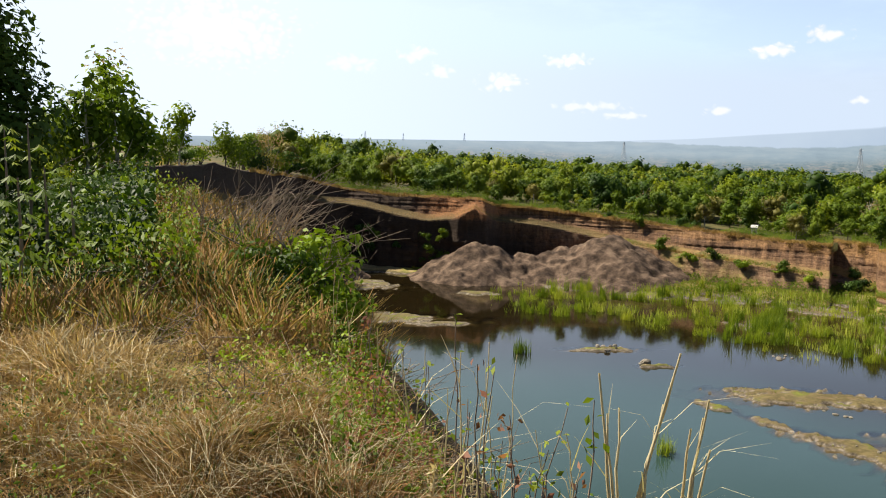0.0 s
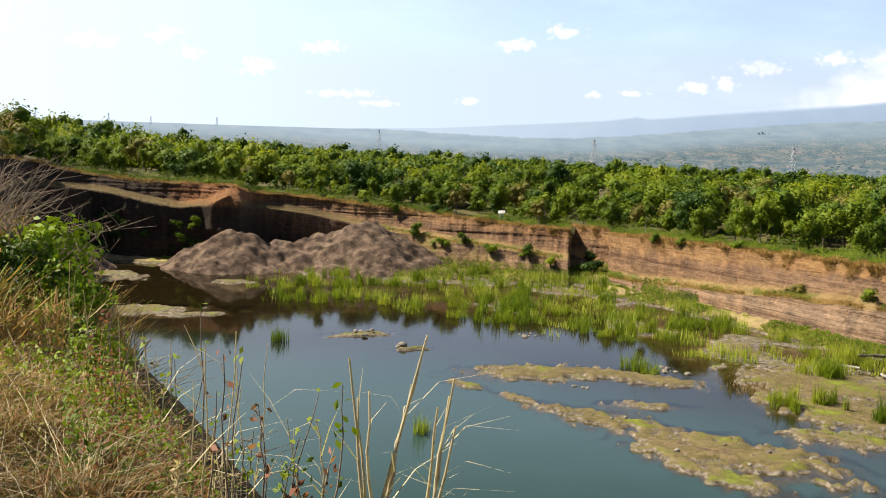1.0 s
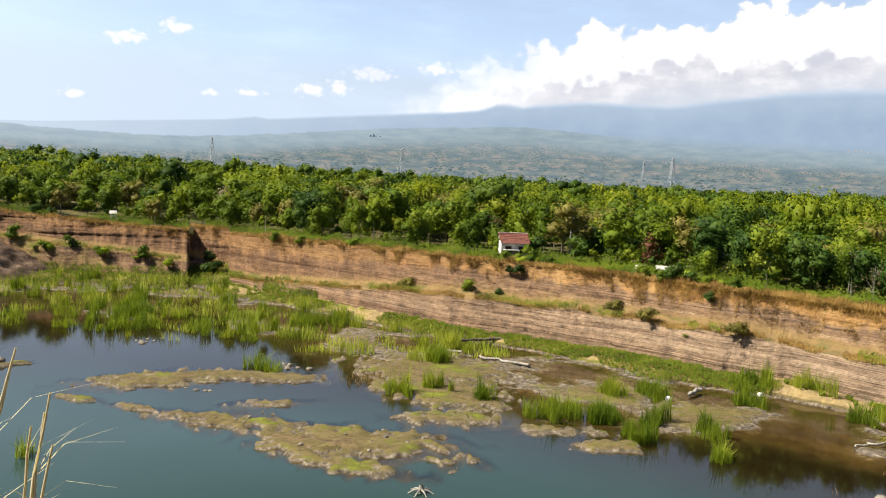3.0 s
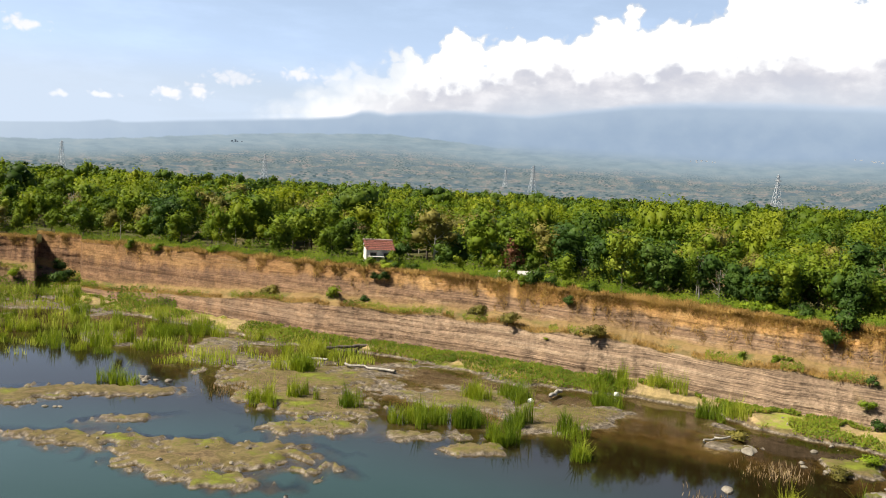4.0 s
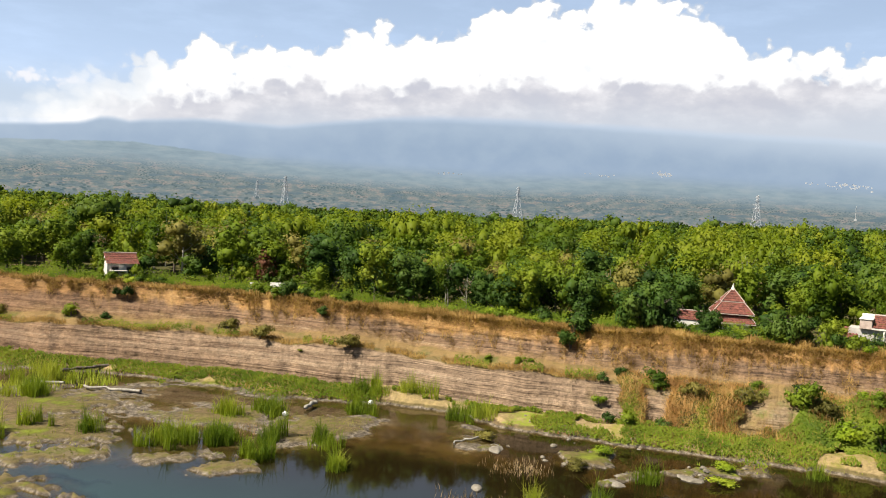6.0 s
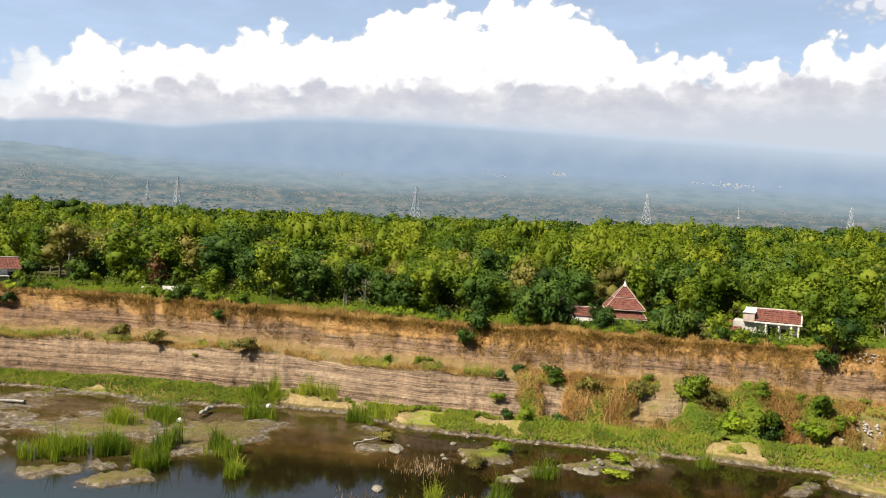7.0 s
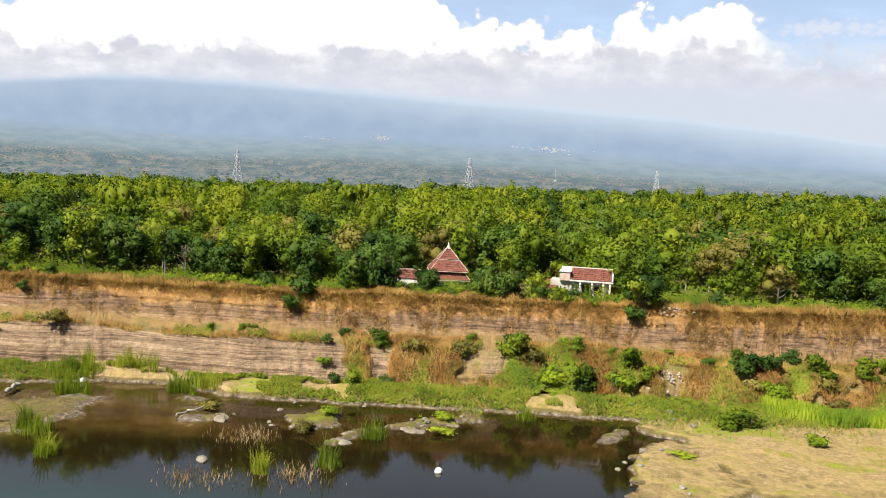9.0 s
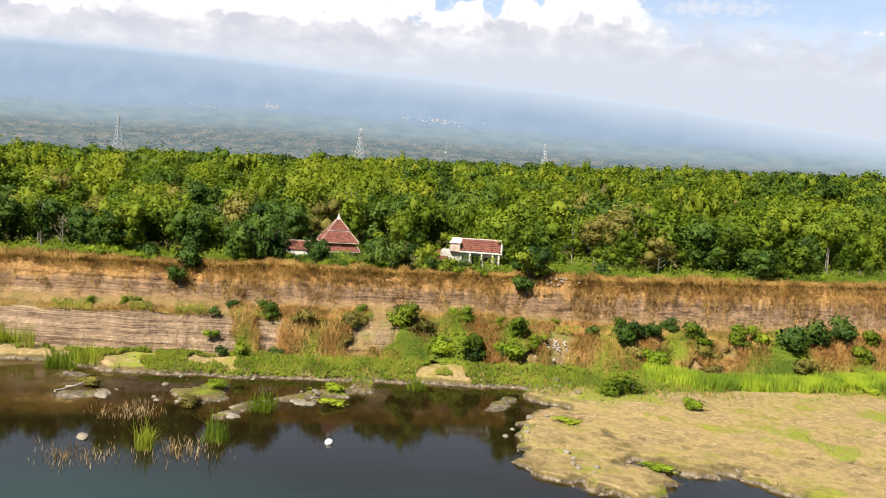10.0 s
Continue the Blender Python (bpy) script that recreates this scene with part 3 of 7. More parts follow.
def leaves(centres, size, rng, droop=0.0, ratio=0.55, out=None, far=False):
    """Leaf clumps as folded kites of four corners, turned every way, or mostly outward, rounded to the form of their crown. Returns verts, faces, normals."""
    n = len(centres)
    size = np.broadcast_to(size, n) * rng.uniform(0.7, 1.3, n)
    up = np.array([0, 0, 1.0])
    w = unit(np.abs(rng.normal(size=(n, 3))) * [1, 1, 1] * np.stack([rng.choice([-1, 1], n), rng.choice([-1, 1], n), np.ones(n)], -1)) if out is None else unit(unit(out) + np.array([0, 0, 0.25]) + rng.normal(size=(n, 3)) * 0.55)
    d = rng.normal(size=(n, 3))
    d[:, 2] -= droop * 1.5
    d = unit(d - w * np.sum(d * w, -1, keepdims=True))
    s = np.cross(w, d)
    L, W = (size * 0.5)[:, None], (size * 0.5 * ratio)[:, None]
    fold = w * W * 0.35
    v = np.stack([centres - d * L, centres - s * W + fold, centres + d * L, centres + s * W + fold], 1)
    nv = unit(w * 0.6 + up * 0.5) if out is None else unit(unit(out) * 0.75 + w * 0.6 + up * 0.2)
    if far:
        v = np.stack([centres - d * L * 0.8 - s * W, centres + d * L, centres - d * L * 0.6 + s * W * 1.2], 1)
        return v.reshape(-1, 3), np.arange(3 * n).reshape(n, 3), np.repeat(nv, 3, 0)
    return v.reshape(-1, 3), np.arange(4 * n).reshape(n, 4), np.repeat(nv, 4, 0)


def blades(roots, height, rng, width=0.02, lean=0.3, curl=0.3, far=False):
    """Grass blades: a bent, tapered strip of two quads each. Returns verts, faces."""
    n = len(roots)
    h = np.broadcast_to(height, n) * rng.uniform(0.6, 1.2, n)
    a = rng.uniform(0, 2 * np.pi, n)
    out = np.stack([np.cos(a), np.sin(a), np.zeros(n)], -1)
    side = np.stack([-np.sin(a + rng.uniform(-1, 1, n)), np.cos(a), np.zeros(n)], -1)
    ln, cu = (rng.uniform(0, 1, n) * lean)[:, None], (rng.uniform(0, 1, n) * curl)[:, None]
    up = np.array([0, 0, 1.0])
    wd = np.broadcast_to(width, n)[:, None] * 0.5
    H = h[:, None]
    p0, p1 = roots, roots + H * (up * 0.55 + out * ln * 0.5)
    p2 = roots + H * (up * (1 - 0.45 * cu) + out * (ln + cu * 0.8))
    if far:
        v = np.stack([p0 - side * wd, p0 + side * wd, p2 + side * wd * 0.4, p2 - side * wd * 0.4], 1)
        return v.reshape(-1, 3), np.arange(4 * n).reshape(n, 4)
    v = np.stack([p0 - side * wd, p0 + side * wd, p1 + side * wd * 0.8, p1 - side * wd * 0.8, p2 + side * wd * 0.15, p2 - side * wd * 0.15], 1)
    k = np.arange(n)[:, None] * 6
    f = np.concatenate([k + [0, 1, 2, 3], k + [3, 2, 4, 5]], 1).reshape(-1, 4)
    return v.reshape(-1, 3), f


def facing(p):
    """The way that growth on a slope turns: up and out over the pit."""
    return unit(unit(p * [-1.0, -1.0, 0.0]) * 0.8 + [0, 0, 0.6])


def tangle(data, rng, corners=4, lean=1.0):
    """Gives blades the shading of a tangled mass that leans out over the pit."""
    v, f = data
    nv = unit(facing(v) * lean + [0, 0, 1.2 * (1 - lean)] + np.repeat(rng.normal(size=(len(v) // corners, 3)) * 0.4, corners, 0))
    across = np.cross(v[f[:, 1]] - v[f[:, 0]], v[f[:, 3]] - v[f[:, 0]])
    turned = np.sum(across * facing(v[f[:, 0]]), -1) < 0
    f = np.where(turned[:, None], f[:, ::-1], f)
    return v, f, nv


def join(*parts):
    vs, fs, o = [], [], 0
    for v, f in parts:
        vs.append(np.asarray(v))
        fs.append(np.asarray(f) + o)
        o += len(v)
    return np.concatenate(vs), np.concatenate(fs)


def tube(points, radii, sides=6):
    """A round, tapered limb along points. Returns verts, faces."""
    p = np.asarray(points, float)
    n = len(p)
    t = unit(np.gradient(p, axis=0))
    ref = np.array([0.31, 0.17, 0.93]) if abs(t[0, 2]) < 0.8 else np.array([0.95, 0.2, 0.1])
    a = unit(np.cross(t, ref))
    b = np.cross(t, a)
    ang = np.linspace(0, 2 * np.pi, sides, endpoint=False)
    r = np.asarray(radii, float)[:, None, None]
    v = p[:, None] + r * (a[:, None] * np.cos(ang)[None, :, None] + b[:, None] * np.sin(ang)[None, :, None])
    i = np.arange(n - 1)[:, None] * sides
    j = np.arange(sides)[None, :]
    k = (j + 1) % sides
    f = np.stack([i + j, i + k, i + k + sides, i + j + sides], -1).reshape(-1, 4)
    v = np.concatenate([v.reshape(-1, 3), p[-1:] + t[-1:] * r[-1, 0] * 0.5])
    c = len(v) - 1
    cap = np.stack([np.full(sides, c), (n - 1) * sides + (np.arange(sides) + 1) % sides, (n - 1) * sides + np.arange(sides), np.full(sides, c)], -1)
    return v, f


def box(cx, cy, z0, sx, sy, h, bevel=0.03):
    bm = bmesh.new()
    bmesh.ops.create_cube(bm, size=1.0, matrix=Matrix.Translation((cx, cy, z0 + h / 2)) @ Matrix.Diagonal((sx, sy, h, 1)))
    if bevel:
        bmesh.ops.bevel(bm, geom=bm.edges[:], offset=bevel, segments=1, affect="EDGES")
    return bm


def part(name, data, mat, parent=None, label=""):
    """Links one mesh, from a bmesh or from (verts, faces), as an object under a thing or a part."""
    if isinstance(data, bmesh.types.BMesh):
        me = bpy.data.meshes.new(name)
        data.to_mesh(me)
        data.free()
        me.materials.append(mat)
    elif isinstance(data, bpy.types.Mesh):
        me = data
    else:
        me = mesh_from(name, *data, mat)
    ob = new(name, me)
    if parent:
        ob.parent = parent
    if label:
        ob["label"] = label
    return ob


def thing(name, at, label, category, group="", turn=0.0, kind=""):
    e = new(name)
    e.empty_display_size = 0.2
    e.matrix_basis = pose(*at, 0, 0, turn)
    return tagged(e, label, category, group, kind)

# ---- the pit: plan by heading, seen from the bank ----
TOE = ((-24, -21, -19, -16, -13, -11, -9, -6, -3, 0.3, 1.4, 2.6, 3.4, 5, 8, 11, 13, 16, 20, 23, 25.5, 28.5, 32, 35.7, 39, 43, 46, 50, 53, 56, 60, 63.5, 68, 73, 80, 84, 91, 95, 98, 105, 113, 122, 140),
       (37, 43, 52, 68, 95, 130, 160, 164, 161, 158, 155, 155, 165, 167, 166, 161, 156, 150, 146, 143, 139, 130, 121, 114, 108, 104, 101.5, 98, 95, 92.5, 91.5, 88.5, 85.5, 84, 83.5, 84, 85, 86, 87, 91, 99, 112, 150))
BENCH = ((-24, -14, -11, -8, -5, -3, -1, 0.6, 2, 3.4, 6, 12, 16, 20, 23.5, 25.5, 28, 32, 36, 39, 51, 56, 61, 73, 80, 90, 95, 105, 113, 140),
         (17.3, 15.6, 13.2, 12.2, 11.3, 10.0, 9.1, 9.7, 11.6, 9.0, 8.2, 5.5, 4.6, 3.9, 3.2, 1.3, 1.5, 2.5, 3.4, 3.8, 4.2, 4.2, 3.9, 3.9, 3.8, 3.9, 3.5, 3.4, 4, 5))
RIM = ((-24, -14, -11, -9, -6.5, -3, 0.5, 2.4, 3.4, 6, 9, 11.4, 13, 16, 20, 25, 28, 32, 36, 46, 53, 56, 60, 63, 67, 70, 72, 76, 84, 91, 98, 105, 113, 140),
       (19.2, 19.0, 17.2, 16, 14.1, 12.9, 12.9, 12.9, 11.3, 10.8, 10.0, 9.3, 9.0, 8.4, 7.6, 7.3, 7.6, 7.9, 8.0, 8.1, 8.1, 8.0, 7.7, 7.7, 7.9, 7.8, 7.7, 8.1, 7.9, 8.0, 8.1, 8.5, 9.0, 10))
BACK = ((-24, -5, 1, 2, 3.4, 10, 13, 20, 30, 84, 92, 140), (9, 9, 8, 8, 4, 5, 11, 12, 12, 12, 13, 14))
LOW_SHARE = ((-24, 1.0, 2, 3.2, 10, 14, 140), (0.12, 0.12, 0.3, 0.12, 0.2, 0.42, 0.42))
SWELL = ((-30, -10, 0, 12, 25, 45, 60, 72, 83, 94, 105, 113, 140), (12, 9, 6.5, 3, 0.6, -0.6, -0.6, 1.2, 3.6, 5.2, 7.8, 9, 10))
HILL = ((-30, -12, -6, 0, 140), (5, 5, 3, 0, 0))
NOTCH = (23.1, 25.5)


def along(table, az):
    return np.interp(az, *table)


def notch_depth(az):
    return 9.0 * ease(az, NOTCH[0], NOTCH[0] + 0.07) * (1 - ease(az, NOTCH[1], NOTCH[1] + 0.1))


def toe_at(az):
    return along(TOE, az) + notch_depth(az)


def rim_at(az):
    return toe_at(az) + along(BACK, az)


def land(az, d):
    """Height of the plain beyond the rim."""
    r = rim_at(az)
    far = 7.7 + along(HILL, az) + along(SWELL, az) * np.clip((d - 110) / 290, -0.1, 1.15)
    return along(RIM, az) + (far - along(RIM, az)) * ease(d, r + 4, r + 90) + rough_field(az * d * 0.003, d * 0.05, 5) * 0.4 * ease(d, r + 1, r + 12)


def bench_z(az):
    return along(BENCH, az) + rough_field(az * 0.45, az * 0, 3, 4) * 0.42 * ease(az, 12, 26)


# Cut face: foot, lower wall, bench, upper wall and a rounded lip, with bedding steps and gullies.
az = np.arange(-24, 140.01, 0.11)
rows = [(k / 24.0, 0) for k in range(25)] + [(k / 5.0, 1) for k in range(1, 5)] + [(k / 20.0, 2) for k in range(21)] + [(k / 3.0, 3) for k in range(1, 4)]
ls = along(LOW_SHARE, az)
bs = 0.46 + 0.3 * (1 - ease(az, 3.4, 12))      # share of the bench in the rest
t0, zb, zr, bk = toe_at(az), bench_z(az), along(RIM, az) + rough_field(az * 1.6, az * 0, 9) * 0.22, along(BACK, az)
arc = az * t0 * 0.01745
calm = 1 - 0.62 * ease(az, 10, 30)      # straight cut walls past the heap
DD, ZZ, VV = [], [], []
for v, kind in rows:
    if kind == 0:
        d, z = t0 + bk * ls * v ** 0.9, -0.6 + (zb + 0.6) * v
    elif kind == 1:
        d, z = t0 + bk * (ls + (0.98 - ls) * bs * v), zb + 0.75 * v ** 2
    elif kind == 2:
        d, z = t0 + bk * (ls + (0.98 - ls) * bs + (0.98 - ls) * (1 - bs) * v ** 0.8), zb + 0.75 + (zr - zb - 0.75) * v
    else:
        d, z = t0 + bk * 0.98 + 2.6 * v, zr + 0.05 * v
    if kind in (0, 2):
        beds = (wave(z * 1.7 + rough_field(arc * 0.05, z * 0, 21) * 0.6, arc * 0.03, 31) - 0.5) * 0.75 + (wave(z * 4.3, arc * 0.05, 33) - 0.5) * 0.45
        gully = rough_field(arc * 0.22, z * 0.12, 41, 4) * 1.3 + np.abs(rough_field(arc * 0.9, z * 0.1, 43, 3)) * 0.8
        flute = rough_field(arc * 1.5, z * 0.3, 45, 3) * 0.34
        d = d + (beds + gully * calm + flute) * np.clip(min(v, 1 - v) * 4, 0.1, 1)
    DD.append(d)
    ZZ.append(z)
    VV.append(np.full(len(az), {0: v, 1: 1 + v, 2: 2 + v, 3: 3 + v}[kind]))
DD, ZZ, VV = np.array(DD), np.array(ZZ), np.array(VV)
AA = np.broadcast_to(np.radians(az), DD.shape)
wild = np.broadcast_to(np.interp(az, (12, 14, 24, 34, 66, 74, 82, 92, 100, 125), (0, 0.6, 0.4, 0.1, 0.08, 0.3, 0.55, 0.75, 0.85, 0.9)), DD.shape)
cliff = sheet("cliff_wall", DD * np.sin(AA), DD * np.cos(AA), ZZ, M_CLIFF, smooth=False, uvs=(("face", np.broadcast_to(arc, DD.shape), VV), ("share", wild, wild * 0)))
tagged(cliff, "cut quarry face of layered brown and orange rock above the pond", "cliff", kind="structure")

# Plain behind the rim, as far as the woods go.
az = np.arange(-24, 140.01, 0.5)
step = np.concatenate([[0.4, 1.4, 2.4, 4, 7, 11, 16, 24], np.arange(34, 500, 14)])
DD = rim_at(az)[None] + step[:, None]
AA = np.broadcast_to(az, DD.shape)
ZZ = land(AA, DD) + np.where(step < 1, -1.2, np.where(step < 2, -0.1, 0.02))[:, None]
plain = sheet("ground", DD * np.sin(np.radians(AA)), DD * np.cos(np.radians(AA)), ZZ, M_PLAIN)
tagged(plain, "brown and green ground of the wooded plain behind the quarry", "ground", kind="structure")

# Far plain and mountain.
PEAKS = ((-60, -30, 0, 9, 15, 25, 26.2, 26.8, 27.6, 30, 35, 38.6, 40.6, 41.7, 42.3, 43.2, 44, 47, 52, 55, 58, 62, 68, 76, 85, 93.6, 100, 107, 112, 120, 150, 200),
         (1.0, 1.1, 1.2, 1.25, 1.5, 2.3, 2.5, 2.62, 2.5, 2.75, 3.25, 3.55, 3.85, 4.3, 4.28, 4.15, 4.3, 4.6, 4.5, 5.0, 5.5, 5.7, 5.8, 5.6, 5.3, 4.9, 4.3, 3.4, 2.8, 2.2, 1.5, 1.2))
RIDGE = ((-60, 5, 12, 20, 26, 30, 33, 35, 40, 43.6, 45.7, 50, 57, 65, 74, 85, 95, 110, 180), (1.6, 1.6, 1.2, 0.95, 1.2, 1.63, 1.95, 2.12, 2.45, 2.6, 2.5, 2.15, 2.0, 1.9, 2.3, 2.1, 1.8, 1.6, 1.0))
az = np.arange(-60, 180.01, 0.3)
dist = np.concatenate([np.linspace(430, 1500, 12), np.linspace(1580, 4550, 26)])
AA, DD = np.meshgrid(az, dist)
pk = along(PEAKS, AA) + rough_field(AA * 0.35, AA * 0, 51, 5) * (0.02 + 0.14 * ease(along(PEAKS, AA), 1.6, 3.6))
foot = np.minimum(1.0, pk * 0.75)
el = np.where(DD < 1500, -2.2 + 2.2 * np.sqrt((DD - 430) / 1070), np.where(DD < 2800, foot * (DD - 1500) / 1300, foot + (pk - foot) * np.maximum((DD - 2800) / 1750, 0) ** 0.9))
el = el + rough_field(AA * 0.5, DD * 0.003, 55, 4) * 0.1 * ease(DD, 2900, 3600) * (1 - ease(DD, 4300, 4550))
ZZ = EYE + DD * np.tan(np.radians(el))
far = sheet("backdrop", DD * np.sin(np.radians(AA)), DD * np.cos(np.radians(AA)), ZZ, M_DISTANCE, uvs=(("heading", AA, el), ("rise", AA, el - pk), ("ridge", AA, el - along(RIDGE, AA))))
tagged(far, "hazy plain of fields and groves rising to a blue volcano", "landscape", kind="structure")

# Clouds over the mountain.
TOPS = ((-60, 28, 36, 40, 43, 45.3, 47.3, 49.2, 52, 55, 57.7, 59.1, 61, 63.6, 65, 67.2, 69, 72, 75, 78.4, 80.6, 83, 86, 89, 90.2, 92.3, 95, 97, 98.5, 100, 104, 110, 116, 130, 200),
        (-4, -4, 3.5, 5.8, 7.0, 7.5, 9.3, 8.4, 8.8, 9.2, 11.0, 9.4, 10.4, 11.0, 12.3, 12.6, 12.0, 12.8, 12.9, 11.5, 9.6, 10.1, 9.6, 9.2, 10.9, 10.2, 11.0, 11.0, 9.6, 9.0, 8.0, 7.0, 6.0, 5.0, -3))
az = np.arange(-60, 160.01, 0.4)
GREY = ((-60, 36, 40, 44, 48, 51, 54, 57, 60, 66, 68, 70, 74, 81, 88, 94, 99, 105, 112, 130, 200), (-6, 2, 4.6, 5.3, 6.0, 6.9, 7.1, 6.9, 7.3, 7.9, 8.2, 7.8, 8.3, 8.2, 8.9, 9.1, 9.0, 8.9, 8.4, 6, -4))
AA, EE = np.meshgrid(az, np.arange(-1.0, 24.01, 0.5))
R = 3900.0
tip = along(PEAKS, AA) - 0.04 - 0.12 * ease(along(PEAKS, AA), 1.6, 3.6)
cut = np.minimum(1.0, tip * 0.75)
cut = cut + (tip - cut) * ((R - 2800) / 1750) ** 0.9
clouds = sheet("cloud_backdrop", R * np.sin(np.radians(AA)), R * np.cos(np.radians(AA)), EYE + R * np.tan(np.radians(EE)), M_CLOUD, uvs=(("heading", AA, EE), ("bank", AA, EE - along(TOPS, AA)), ("grey", AA, EE - along(GREY, AA)), ("rise", AA, (EE - cut) / (tip - cut))))
tagged(clouds, "white heaped clouds with grey bases over the mountain", "clouds", kind="structure")

# Pond bed with its mud flats and islands: low swells (x, y, half length, half width, turn, height).
SWELLS = [
    (31.5, 77.0, 6.5, 2.6, -8, 0.35), (40, 73.3, 5.2, 2.0, -35, 0.3), (22.5, 74.0, 2.6, 0.8, -55, 0.25), (25.6, 69.2, 2.6, 0.9, -60, 0.25), (28.2, 65.0, 3.2, 1.4, -35, 0.3),
    (30.8, 61.8, 4.4, 2.6, -45, 0.35), (35.5, 52.6, 6.8, 3.6, -48, 0.5), (32.6, 49.2, 3.8, 1.6, -55, 0.3), (35.5, 65.3, 3.4, 1.2, -20, 0.22),
    (55.5, 69, 8.5, 6.0, -60, 0.4), (49.5, 61.5, 6.5, 4.2, -70, 0.35), (46.2, 54.6, 4.2, 2.2, -30, 0.25), (50.3, 48.8, 4.4, 1.8, -40, 0.2),
    (51.6, 43.0, 3.2, 1.7, -35, 0.35), (66.4, 46.0, 3.8, 2.4, -40, 0.4), (61, 54, 5, 2.0, -55, 0.25), (18.2, 96.4, 2.6, 0.9, 0, 0.25), (21.5, 88.6, 1.9, 0.9, 10, 0.3), (17, 96, 4, 1.2, 0, 0.15),
    (71.4, 22.6, 3.0, 2.2, -20, 0.5), (69.1, 30.4, 1.8, 0.8, -35, 0.3), (65.6, 19.4, 1.4, 0.6, -20, 0.2), (68.4, 18.4, 1.6, 0.7, -20, 0.22), (72.0, 15.4, 1.9, 0.9, -60, 0.3), (74.6, 12.6, 3.6, 1.7, -60, 0.45),
    (76.8, 10.4, 2.6, 1.3, 10, 0.4), (-9, 113, 10, 3.5, 5, 0.3), (0, 110, 5, 1.5, 5, 0.15), (5, 135.5, 3.2, 1.8, 0, 0.35), (-17, 141, 8, 7, 0, 0.35),
    (75.5, -1.5, 3.0, 0.8, -20, 0.15),
]
SHORE_FLATS = [(66.5, -6.6, 8.0, 3.9, 0, 0.5), (60.5, -5.2, 3.4, 2.3, 10, 0.4), (58.2, -9.6, 3.2, 3.0, 0, 0.45), (64, -23.5, 8, 7, 0, 0.5), (75, -16, 14.5, 9.5, 0, 0.5), (81, -7, 5, 4, 0, 0.5), (70, -34, 16, 13, 0, 0.5)]
REEDBED = ((22, 30, 36, 43, 52, 58, 66), (118, 104, 97, 92, 84, 74, 70))


def bed(x, y):
    """Height of the pond bed and its flats."""
    a, d = np.degrees(np.arctan2(x, y)), np.hypot(x, y)
    n1, n2 = rough_field(x * 0.16, y * 0.16, 61, 4), rough_field(x * 0.7, y * 0.7, 63, 3)
    n3 = rough_field(x * 1.9, y * 1.9, 65, 2)
    n2 = n2 + n3 * 0.5
    z = -1.3 + n1 * 0.3
    gap = toe_at(a) - d
    shallow = ease(gap, 52, 26) * ease(a, -12, 8) * (1 - ease(a, 64, 72)) * ease(d, 60, 75)
    z = np.maximum(z, -1.2 + shallow * 1.12 + n1 * 0.34 + n2 * 0.06)
    for cx, cy, rx, ry, turn, h in SWELLS:
        c, s = math.cos(radians(turn)), math.sin(radians(turn))
        u, v = ((x - cx) * c + (y - cy) * s) / rx, (-(x - cx) * s + (y - cy) * c) / ry
        r = np.hypot(u, v) + n1 * 0.5 + n2 * 0.6
        r = r + n3 * 0.3
        z = np.maximum(z, -1.3 + (1.3 + h * 0.36) * (1 - ease(r, 0.72, 1.6)) + n2 * 0.05)
        z = np.maximum(z, -1.2 + 1.08 * (1 - ease(r, 0.9, 2.3)) + n2 * 0.16)
    for cx, cy, rx, ry, turn, h in SHORE_FLATS:
        c, s = math.cos(radians(turn)), math.sin(radians(turn))
        r = np.hypot(((x - cx) * c + (y - cy) * s) / rx, (-(x - cx) * s + (y - cy) * c) / ry) + (n1 * 0.5 + n2 * 0.5 + n3 * 0.25) * 1.6 / ry
        z = np.maximum(z, -1.3 + (1.42 + h * 0.36) * (1 - ease(r, 0.84, 1.18)) + n2 * 0.06)
    flat = (np.abs((x - 90) / 26) ** 3 + np.abs((y + 40) / 35) ** 3) + n1 * 0.26 + n2 * 0.16
    z = np.maximum(z, -1.3 + (1.75 + n1 * 0.12 + n2 * 0.05) * (1 - ease(flat, 0.75, 1.25)))
    w = np.interp(a, (-24, 0, 12, 25, 30, 40, 55, 61, 66, 72, 84, 95, 113), (6, 8, 10, 12, 9, 6, 7, 4, 5, 6, 6, 7, 10))
    apron = (1 - ease(gap, 0, w + n1 * 4 + n2 * 0.8))
    z = np.maximum(z, -0.9 + (1.55 + n2 * 0.25 + n1 * 0.35) * apron)
    return z + 0.12 * ease(z, -0.04, 0.06) + n3 * 0.025 * ease(z, -0.1, 0.1)


gx, gy = np.meshgrid(np.concatenate([np.arange(-52, 16, 0.9), np.arange(16, 106, 0.42)]), np.concatenate([np.arange(-75, -32, 0.8), np.arange(-32, 98, 0.48), np.arange(98, 172, 0.9)]))
gz = bed(gx, gy)
pond_floor = sheet("pond_bed", gx, gy, gz, M_MUD)
tagged(pond_floor, "mud flats and low islands of dried silt with thin green algae", "mud flat", kind="structure")
WX, WY = np.meshgrid(np.arange(-52, 118.1, 1.0), np.arange(-75, 172.1, 1.0))
deep_ = -bed(WX, WY)
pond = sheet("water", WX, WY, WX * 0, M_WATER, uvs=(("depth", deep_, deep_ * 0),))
tagged(pond, "still grey-green pond water mirroring sky and rock", "water", kind="structure")

